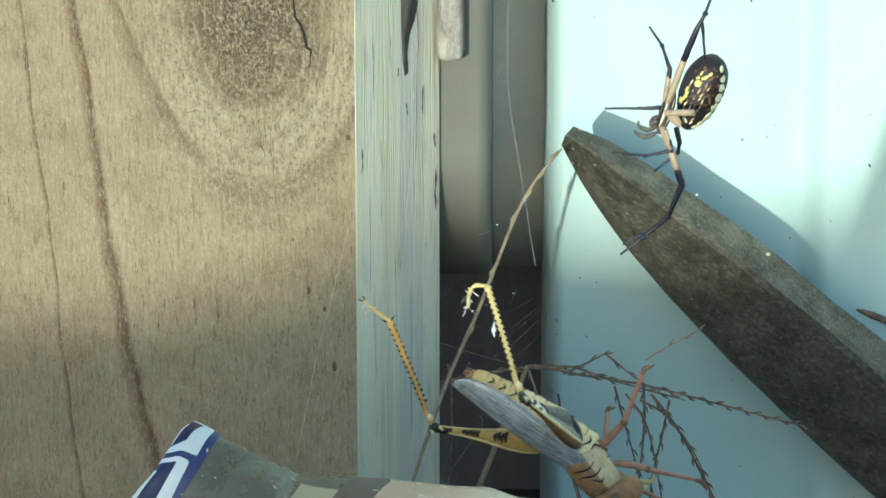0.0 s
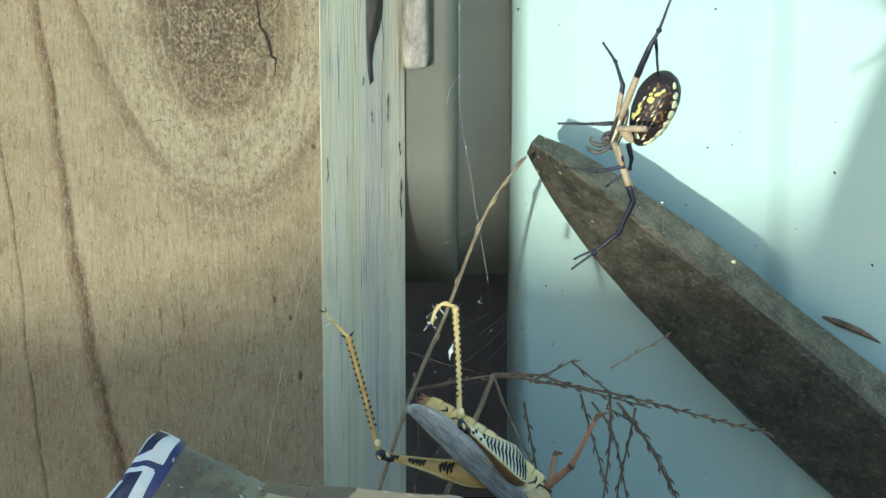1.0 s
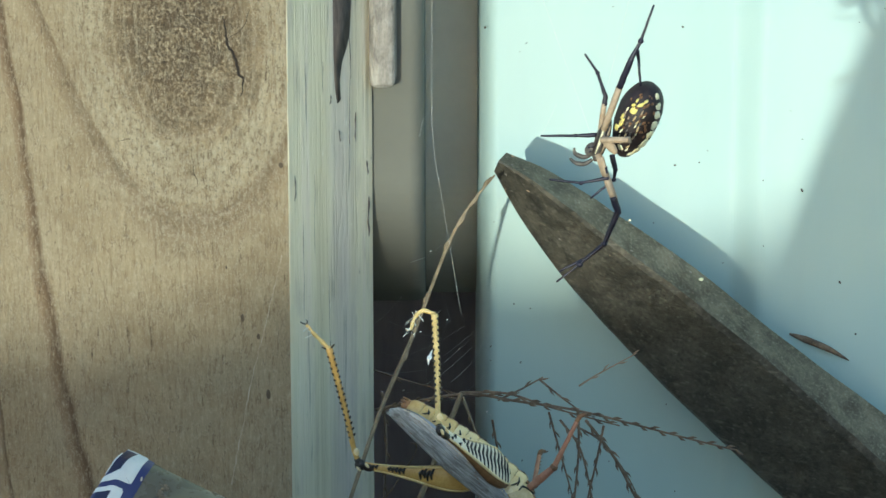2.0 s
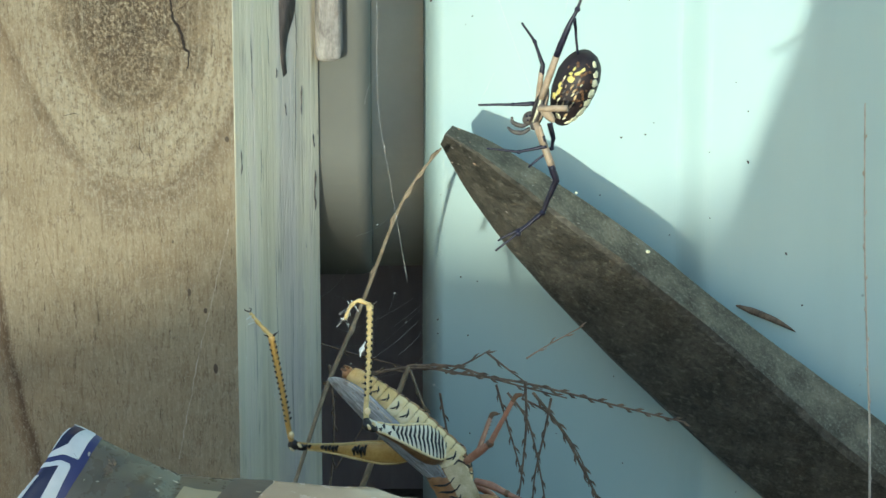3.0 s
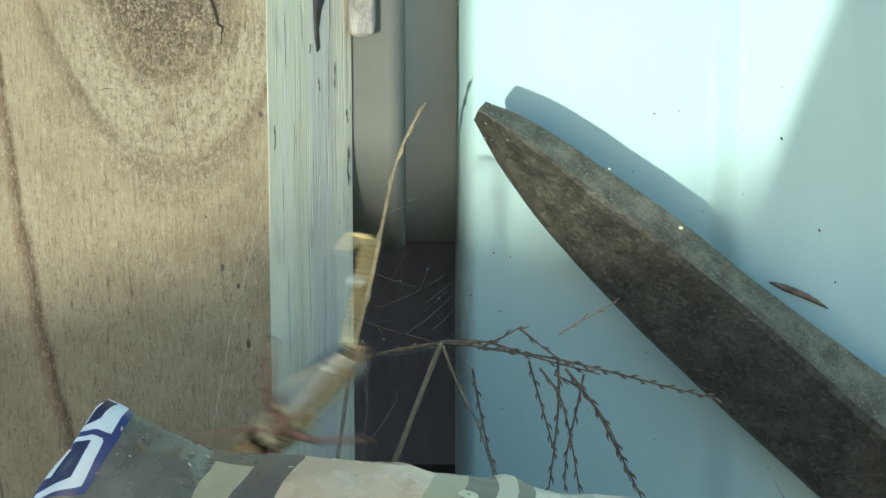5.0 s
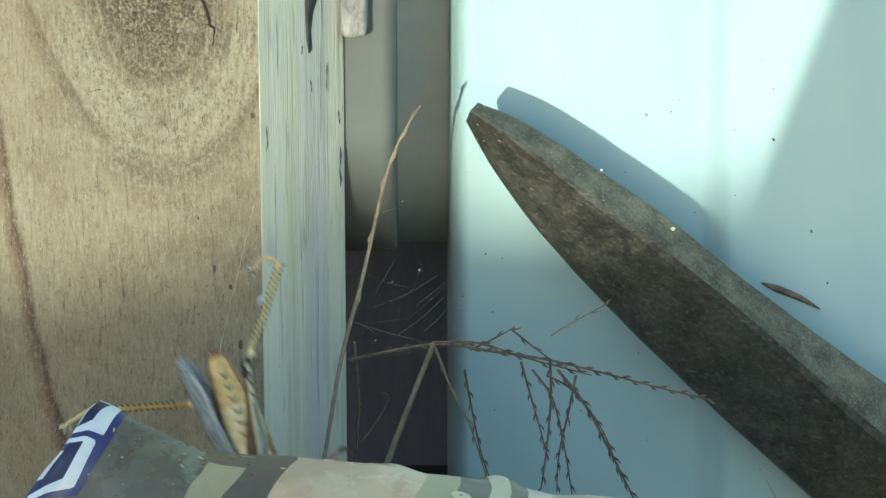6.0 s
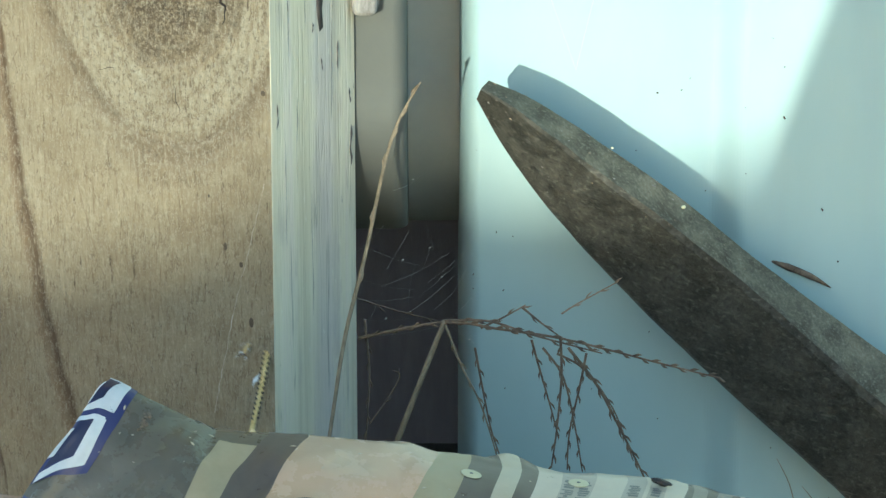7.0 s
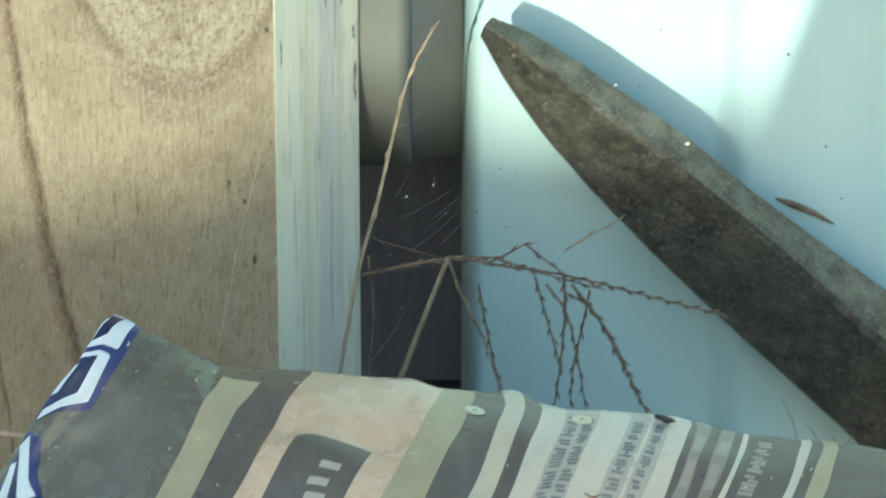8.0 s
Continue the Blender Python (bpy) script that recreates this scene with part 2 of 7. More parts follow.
def iron():
    """Forged iron with earth rubbed into it and bright scratches."""
    n = Net("worn_forged_iron", 0.55, 0.0, 0.5)
    v = n.coord()
    k = n.noise(v, 190, 6, 0.7)
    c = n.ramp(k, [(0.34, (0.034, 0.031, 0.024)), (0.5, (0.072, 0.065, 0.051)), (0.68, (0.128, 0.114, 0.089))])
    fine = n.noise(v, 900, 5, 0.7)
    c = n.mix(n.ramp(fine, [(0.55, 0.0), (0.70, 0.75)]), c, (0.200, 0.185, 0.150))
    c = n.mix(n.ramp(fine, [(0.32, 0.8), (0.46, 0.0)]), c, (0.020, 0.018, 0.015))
    rust = n.noise(n.coord((1, 1, 0.5)), 160, 5, 0.7)
    c = n.mix(n.ramp(rust, [(0.55, 0.0), (0.7, 0.14)]), c, (0.135, 0.090, 0.052))
    scr = n.noise(n.coord((0.25, 1, 1)), 700, 3, 0.5)
    c = n.mix(n.ramp(scr, [(0.62, 0.0), (0.70, 0.35)]), c, (0.28, 0.25, 0.20))
    n.color(c).rough(n.ramp(k, [(0.3, 0.42), (0.7, 0.66)])).bump(n.math("ADD", fine, n.math("MULTIPLY", k, 1.5)), 0.7, 0.0005)
    return n.m


def paler_iron():
    """The pick's upper face: the same iron in paler grey-green tones with fine grit."""
    n = Net("paler_iron", 0.75, 0.0, 0.3)
    v = n.coord()
    k = n.noise(v, 130, 5, 0.65)
    grit = n.noise(v, 1400, 4, 0.75)
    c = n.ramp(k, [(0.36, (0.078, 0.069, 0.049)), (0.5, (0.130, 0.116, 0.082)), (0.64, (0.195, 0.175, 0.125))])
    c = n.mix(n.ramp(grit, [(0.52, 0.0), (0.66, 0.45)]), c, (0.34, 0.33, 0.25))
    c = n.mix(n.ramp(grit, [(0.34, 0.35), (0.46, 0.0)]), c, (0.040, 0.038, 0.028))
    n.color(c).bump(n.math("ADD", grit, k), 0.5, 0.0004)
    return n.m


def wing_cover():
    """Folded grasshopper wing: lengthwise veins, smoky blotches and a paler sheen."""
    n = Net("smoky_wing", 0.24, 0.0, 0.8)
    vein = n.noise(n.coord((0.10, 1, 1)), 2600, 3, 0.6)
    blot = n.noise(n.coord(), 420, 4, 0.6)
    c = n.ramp(vein, [(0.34, (0.210, 0.205, 0.195)), (0.5, (0.340, 0.335, 0.325)), (0.66, (0.500, 0.490, 0.475))])
    c = n.mix(n.ramp(blot, [(0.34, 0.45), (0.44, 0.0)]), c, (0.085, 0.060, 0.042))
    c = n.mix(n.ramp(blot, [(0.58, 0.0), (0.72, 0.4)]), c, (0.42, 0.36, 0.27))
    n.color(c).bump(vein, 0.3, 0.00012)
    return n.m


def pale_panel():
    """Smooth pale blue panel with faint grime and fly specks."""
    n = Net("pale_blue_panel", 0.42, spec=0.4)
    v = n.coord()
    k = n.noise(n.coord((1, 1, 0.35)), 25, 4, 0.55)
    c = n.ramp(k, [(0.3, (0.418, 0.562, 0.556)), (0.7, (0.486, 0.626, 0.608))])
    c = n.mix(n.ramp(n.voronoi(v, 48), [(0.018, 0.8), (0.03, 0.0)]), c, (0.08, 0.07, 0.06))
    c = n.mix(n.ramp(n.noise(n.coord((1, 1, 0.12)), 90, 4), [(0.55, 0.0), (0.8, 0.25)]), c, (0.40, 0.50, 0.50))
    n.color(c).bump(n.noise(v, 300, 3), 0.06, 0.0005)
    return n.m


MAT = {
    "face": wood_face(), "edge": wood_edge(), "iron": iron(), "iron_upper": paler_iron(), "gh_wing": wing_cover(), "panel": pale_panel(),
    "chip": speckled("grey_weathered_wood", (0.12, 0.105, 0.095), (0.46, 0.42, 0.375), 420, 0.85, 0.9, stretch=(1, 1, 0.35)),
    "crack": speckled("dark_crack", (0.012, 0.008, 0.006), (0.03, 0.02, 0.014), 300, 0.9),
    "bark": speckled("torn_bark", (0.030, 0.023, 0.021), (0.135, 0.108, 0.097), 700, 0.9, 0.8, stretch=(1, 1, 0.4)),
    "resin": speckled("resin_stain", (0.060, 0.042, 0.026), (0.13, 0.095, 0.060), 900, 0.7),
    "soil": speckled("dry_soil", (0.05, 0.036, 0.024), (0.13, 0.10, 0.07), 60, 0.95, 0.9, 0.004),
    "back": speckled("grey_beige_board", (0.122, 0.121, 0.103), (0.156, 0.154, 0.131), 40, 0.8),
    # trim colour is set paler to offset the timber's shadow across it
    "back2": speckled("lightened_trim_board", (0.46, 0.455, 0.395), (0.54, 0.535, 0.465), 40, 0.8),
    "fence": speckled("old_fence_wood", (0.16, 0.12, 0.08), (0.30, 0.24, 0.17), 30, 0.85, stretch=(1, 1, 0.1)),
    "gloom": speckled("gap_backing_wood", (0.27, 0.225, 0.235), (0.44, 0.37, 0.38), 60, 0.85, stretch=(1, 1, 0.2)),
    "straw_pale": speckled("bleached_grass_stem", (0.34, 0.29, 0.23), (0.62, 0.56, 0.47), 400, 0.7),
    "straw": speckled("dry_grass_stem", (0.13, 0.09, 0.05), (0.36, 0.28, 0.18), 400, 0.7),
    "twig": speckled("dry_seed_branch", (0.045, 0.030, 0.020), (0.30, 0.21, 0.14), 420, 0.8),
    # branch colour lightened as if in sun; also serves the pale stick and crumbs
    "twig_pale": speckled("sunlit_dry_husk", (0.26, 0.18, 0.12), (0.48, 0.36, 0.26), 500, 0.8),
    "silk": speckled("spider_silk", (0.60, 0.62, 0.60), (0.75, 0.76, 0.74), 500, 0.35),
    "bag": speckled("dark_olive_film", (0.095, 0.085, 0.056), (0.155, 0.135, 0.091), 30, 0.27, 0.15, 0.0010),
    "bag_dark": speckled("charcoal_print", (0.101, 0.082, 0.060), (0.142, 0.115, 0.086), 60, 0.36),
    "bag_khaki": speckled("khaki_print", (0.335, 0.280, 0.155), (0.425, 0.352, 0.212), 60, 0.38),
    "bag_tan": speckled("tan_print", (0.544, 0.383, 0.236), (0.653, 0.473, 0.305), 25, 0.26, 0.12, 0.0010),
    "bag_white": speckled("white_print", (0.56, 0.60, 0.60), (0.70, 0.73, 0.73), 80, 0.35),
    "bag_pale": speckled("pale_grey_print", (0.501, 0.443, 0.331), (0.620, 0.542, 0.404), 60, 0.37),
    "bag_haze": speckled("hazy_grey_print", (0.283, 0.249, 0.189), (0.360, 0.313, 0.236), 60, 0.37),
    "bag_mist": speckled("misty_grey_print", (0.371, 0.323, 0.249), (0.468, 0.408, 0.310), 60, 0.37),
    "bag_beige": speckled("beige_print", (0.456, 0.400, 0.267), (0.560, 0.490, 0.343), 60, 0.37),
    "bag_ink": speckled("grey_ink", (0.150, 0.146, 0.128), (0.240, 0.232, 0.200), 300, 0.4),
    "bag_navy": speckled("navy_print", (0.014, 0.014, 0.040), (0.026, 0.026, 0.065), 80, 0.35),
    "bag_mud": speckled("dried_mud", (0.15, 0.12, 0.085), (0.27, 0.215, 0.155), 500, 0.9, 0.6),
    "bag_blue": speckled("dark_blue_print", (0.022, 0.026, 0.10), (0.035, 0.04, 0.14), 80, 0.35),
    "bag_grey": speckled("mid_grey_print", (0.218, 0.189, 0.144), (0.283, 0.249, 0.189), 60, 0.37),
    "brass": speckled("pale_eyelet", (0.50, 0.47, 0.28), (0.62, 0.58, 0.38), 300, 0.4),
    "sp_black": speckled("black_chitin", (0.007, 0.006, 0.015), (0.020, 0.016, 0.038), 900, 0.42, 0.3, 0.0001),
    "sp_brown": speckled("dark_brown_velvet", (0.008, 0.006, 0.006), (0.034, 0.020, 0.020), 700, 0.55, 0.3, 0.0001),
    "sp_tan": speckled("tan_leg", (0.27, 0.19, 0.115), (0.50, 0.38, 0.265), 900, 0.5),
    "sp_yellow": speckled("yellow_spot", (0.72, 0.58, 0.10), (0.90, 0.78, 0.28), 700, 0.45),
    "sp_cream": speckled("cream_spot", (0.86, 0.80, 0.46), (0.95, 0.92, 0.68), 700, 0.45),
    "sp_grey": speckled("silver_hair", (0.022, 0.018, 0.016), (0.17, 0.15, 0.13), 1300, 0.6),
    "gh_cream": speckled("cream_belly", (0.78, 0.55, 0.23), (0.95, 0.78, 0.46), 500, 0.4),
    "gh_yellow": speckled("amber_chitin", (0.48, 0.32, 0.10), (0.72, 0.55, 0.24), 500, 0.35),
    "gh_amber": speckled("orange_brown_chitin", (0.46, 0.25, 0.06), (0.66, 0.42, 0.13), 500, 0.35),
    "gh_rust": speckled("orange_brown_face", (0.26, 0.11, 0.04), (0.48, 0.24, 0.09), 500, 0.4),
    "gh_olive": speckled("olive_chitin", (0.50, 0.34, 0.14), (0.76, 0.58, 0.32), 500, 0.4),
    "gh_brown": speckled("brown_chitin", (0.10, 0.045, 0.018), (0.24, 0.12, 0.05), 500, 0.4),
    "gh_red": speckled("rust_red_chitin", (0.30, 0.12, 0.065), (0.50, 0.25, 0.15), 500, 0.4),
    "gh_tail": speckled("orange_cream_belly", (0.62, 0.36, 0.10), (0.86, 0.62, 0.27), 500, 0.4),
    "gh_white": speckled("white_thigh", (0.80, 0.70, 0.50), (0.95, 0.87, 0.70), 500, 0.4),
    "gh_vein": speckled("dark_wing_vein", (0.12, 0.11, 0.10), (0.24, 0.22, 0.20), 800, 0.4),
    "gh_black": speckled("black_mark", (0.010, 0.008, 0.007), (0.03, 0.022, 0.018), 800, 0.35),
}


# ---- building helpers ----
def part(name, bm, material, parent=None, label="", smooth=True):
    """Link a bmesh as one mesh object under a thing or a part."""
    me = bpy.data.meshes.new(name)
    bmesh.ops.recalc_face_normals(bm, faces=bm.faces)
    bm.to_mesh(me)
    bm.free()
    for m in (material if isinstance(material, (list, tuple)) else [material]):
        me.materials.append(MAT[m])
    if smooth:
        for p in me.polygons:
            p.use_smooth = True
    ob = new(name, me)
    if parent is not None:
        ob.parent = parent
    if label:
        tagged(ob, label)
    return ob


def thing(name, label, category, at=(0, 0, 0), group="", kind=""):
    ob = new(name)
    ob.empty_display_size = 0.01
    ob.location = at
    return tagged(ob, label, category, group, kind)


def smooth_line(points, per=6):
    """Points along a smooth curve through the given ones."""
    ps = [Vector(p) for p in points]
    if len(ps) < 3:
        return [ps[0].lerp(ps[-1], i / per) for i in range(per + 1)]
    out = []
    for i in range(len(ps) - 1):
        a, b, c, d = ps[max(i - 1, 0)], ps[i], ps[i + 1], ps[min(i + 2, len(ps) - 1)]
        for k in range(per):
            t = k / per
            out.append(0.5 * (2 * b + (c - a) * t + (2 * a - 5 * b + 4 * c - d) * t * t + (3 * b - a - 3 * c + d) * t ** 3))
    return out + [ps[-1]]


def tube(bm, points, radii, n=8, mat=0, flat=1.0):
    """A tapered tube along points; radii is one number, or a list spread along the line."""
    ps = [Vector(p) for p in points]
    rs = radii if isinstance(radii, (list, tuple)) else [radii, radii]
    rings = []
    side = None
    for i, p in enumerate(ps):
        d = (ps[min(i + 1, len(ps) - 1)] - ps[max(i - 1, 0)]).normalized()
        ref = Vector((0, 1, 0)) if abs(d.y) < 0.9 else Vector((1, 0, 0))
        s = d.cross(ref).normalized() if side is None else (side - d * side.dot(d)).normalized()
        side = s
        o = d.cross(s)
        k = i / (len(ps) - 1) * (len(rs) - 1)
        j = min(int(k), len(rs) - 2)
        r = rs[j] + (rs[j + 1] - rs[j]) * (k - j)
        rings.append([bm.verts.new(p + s * (r * math.cos(a)) + o * (r * flat * math.sin(a)))
                      for a in (2 * math.pi * q / n for q in range(n))])
    faces = []
    for a, b in zip(rings, rings[1:]):
        for q in range(n):
            faces.append(bm.faces.new((a[q], a[(q + 1) % n], b[(q + 1) % n], b[q])))
    faces.append(bm.faces.new(rings[0]))
    faces.append(bm.faces.new(rings[-1][::-1]))
    for f in faces:
        f.material_index = mat
    return rings


def blob(bm, centre, axes, u=14, v=9, mat=0, egg=0.0):
    """An ellipsoid on three axis vectors; egg makes its first axis blunter at one end."""
    c, (ax, ay, az) = Vector(centre), [Vector(a) for a in axes]
    rings = []
    for i in range(1, v):
        t = math.pi * i / v
        r = math.sin(t) * (1 + egg * math.cos(t))
        rings.append([bm.verts.new(c + ax * math.cos(t) + ay * (r * math.cos(p)) + az * (r * math.sin(p)))
                      for p in (2 * math.pi * k / u for k in range(u))])
    top, bot = bm.verts.new(c + ax), bm.verts.new(c - ax)
    fs = []
    for k in range(u):
        fs.append(bm.faces.new((top, rings[0][k], rings[0][(k + 1) % u])))
        fs.append(bm.faces.new((bot, rings[-1][(k + 1) % u], rings[-1][k])))
        for a, b in zip(rings, rings[1:]):
            fs.append(bm.faces.new((a[k], b[k], b[(k + 1) % u], a[(k + 1) % u])))
    for f in fs:
        f.material_index = mat


def box(bm, lo, hi, bevel=0.0, mat=0, segments=2):
    vs = [bm.verts.new((x, y, z)) for x in (lo[0], hi[0]) for y in (lo[1], hi[1]) for z in (lo[2], hi[2])]
    fs = [bm.faces.new([vs[i] for i in q]) for q in
          ((0, 1, 3, 2), (4, 6, 7, 5), (0, 4, 5, 1), (2, 3, 7, 6), (0, 2, 6, 4), (1, 5, 7, 3))]
    for f in fs:
        f.material_index = mat
    if bevel:
        es = list({e for f in fs for e in f.edges})
        bmesh.ops.bevel(bm, geom=es, offset=bevel, segments=segments, affect="EDGES", profile=0.5)
    return fs


# ---- ground and closing structure ----
def ground():
    bm = bmesh.new()
    fine = [(-0.4 + 0.02 * i) for i in range(41)]
    xs = [-300, -60, -12, -3, -1] + fine + [1, 3, 12, 60, 300]
    rows = [[bm.verts.new((x, y, 0.004 * noise.noise((x * 9, y * 9, 0)) - 0.004 if abs(x) < 2 and abs(y) < 2 else -0.004))
             for x in xs] for y in xs]
    for a, b in zip(rows, rows[1:]):
        for i in range(len(xs) - 1):
            bm.faces.new((a[i], a[i + 1], b[i + 1], b[i]))
    tagged(part("ground", bm, "soil"), "bare dry brown garden soil", "ground", kind="structure")


def bent_sheet(name, prof, z0, z1, mat, label):
    """An upright sheet: a closed outline in plan, smooth round its bends."""
    bm = bmesh.new()
    lo = [bm.verts.new((x, y, z0)) for x, y in prof]
    hi = [bm.verts.new((x, y, z1)) for x, y in prof]
    for i in range(len(prof)):
        j = (i + 1) % len(prof)
        bm.faces.new((lo[i], lo[j], hi[j], hi[i]))
    bm.faces.new(hi)
    bm.faces.new(lo[::-1])
    tagged(part(name, bm, mat, smooth=False), label, "wall", kind="structure")


def bend(cx, cy, rx, ry, a0, a1, n=16):
    """An elliptic bend in plan about (cx, cy), from angle a0 to a1 in degrees."""
    return [(cx + rx * math.cos(radians(a0 + (a1 - a0) * k / n)), cy + ry * math.sin(radians(a0 + (a1 - a0) * k / n))) for k in range(n + 1)]


def panel_wall():
    """Pale blue panel with a rolled near edge and one shallow upright fold."""
    x0, x1, y0, y1 = 0.0054, 0.62, 0.072, 0.130
    prof = [(x0, y1)] + bend(x0 + 0.0045, y0 + 0.0110, 0.0045, 0.0110, 180, 270)
    for k in range(13):                  # a shallow fold: the strip that turns left, then a long return
        prof.append((0.0588 + 0.0076 * k / 12, y0 - 0.0036 * (0.5 - 0.5 * math.cos(math.pi * k / 12))))
    for k in range(1, 13):
        prof.append((0.0664 + 0.0700 * k / 12, y0 - 0.0036 * (0.5 + 0.5 * math.cos(math.pi * k / 12))))
    prof += [(x1, y0), (x1, y1)]
    bent_sheet("wall_east", prof, -0.01, 0.60, "panel", "smooth pale blue painted panel wall with a shallow fold")


def hanging_board(name, x0, x1, y0, y1, z0, deep, high, roll, mat, label):
    """An upright panel with a rolled right edge, whose foot curves away backwards, well above the ground."""
    bm = bmesh.new()
    prof = [(y0, 0.60), (y0, z0 + high)]
    # made-up curved foot: turns the surface away so it fades into shade
    prof += [(y0 + deep - deep * math.cos(a), z0 + high - high * math.sin(a)) for a in (math.pi / 2 * k / 32 for k in range(1, 33))]
    prof += [(y1, z0), (y1, 0.60)]
    cols = [(x0, 0.0)] + [(x1 - roll + roll * math.sin(a), roll * 1.2 * (1 - math.cos(a))) for a in (math.pi / 2 * k / 12 for k in range(13))]
    rows = [[bm.verts.new((x, min(y + back, y1), z)) for y, z in prof] for x, back in cols]
    n = len(prof)
    for one, two in zip(rows, rows[1:]):
        for i in range(n):
            j = (i + 1) % n
            bm.faces.new((one[i], one[j], two[j], two[i]))
    bm.faces.new(rows[0])
    bm.faces.new(rows[-1][::-1])
    tagged(part(name, bm, mat, smooth=False), label, "wall", kind="structure")


def back_wall():
    hanging_board("wall_north_panel", -0.16, -0.0058, 0.0355, 0.190, 0.0935, 0.060, 0.042, 0.0030, "back", "grey-beige panel beside the gap, foot curved to fade into shade")
    hanging_board("wall_north_trim", -0.0090, 0.0120, 0.0880, 0.196, 0.0785, 0.060, 0.042, 0.0016, "back2", "lightened corner trim, foot curved to fade into shade")
    # added wall closes the gap behind, so the opening falls into shade
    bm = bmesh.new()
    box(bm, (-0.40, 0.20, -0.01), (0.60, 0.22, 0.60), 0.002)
    tagged(part("wall_north", bm, "gloom", smooth=False), "wooden wall added to close the shaded gap", "wall", kind="structure")


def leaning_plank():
    """Pointed unseen plank, added before the viewer's feet to shade the wall's far side."""
    p = thing("leaning_plank", "unseen slanted plank added to shade the wall", "plank", (0, -0.466, 0))
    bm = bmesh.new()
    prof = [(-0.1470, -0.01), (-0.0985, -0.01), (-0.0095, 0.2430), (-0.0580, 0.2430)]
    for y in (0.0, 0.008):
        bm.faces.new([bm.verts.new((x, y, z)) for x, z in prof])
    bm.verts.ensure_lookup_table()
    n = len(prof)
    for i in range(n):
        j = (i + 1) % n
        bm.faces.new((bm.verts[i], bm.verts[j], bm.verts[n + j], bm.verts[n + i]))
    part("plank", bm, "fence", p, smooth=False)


def edging_board():
    """Unseen board added behind the viewer; stepped top shades timber foot, gap and wall."""
    e = thing("edging_board", "unseen board added behind the viewer to cast shade", "edging board", (0, -2.30, 0))
    bm = bmesh.new()
    prof = [(-1.3605, -0.01), (-0.528, -0.01), (-0.528, 0.4163), (-0.6005, 0.4153), (-0.6305, 0.4030), (-0.6585, 0.4030), (-0.673, 0.4050), (-0.6765, 0.4195), (-0.6915, 0.4195), (-0.6935, 0.4085), (-0.710, 0.4050), (-0.7265, 0.4000), (-0.7415, 0.3970), (-0.7805, 0.3930), (-1.3605, 0.3805)]
    for y in (0.0, 0.025):
        bm.faces.new([bm.verts.new((x, y, z)) for x, z in prof])
    bm.verts.ensure_lookup_table()
    n = len(prof)
    for k in range(n):
        q = (k + 1) % n
        bm.faces.new((bm.verts[k], bm.verts[q], bm.verts[n + q], bm.verts[n + k]))
    part("board", bm, "fence", e, smooth=False)


ground()
panel_wall()
back_wall()
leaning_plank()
edging_board()


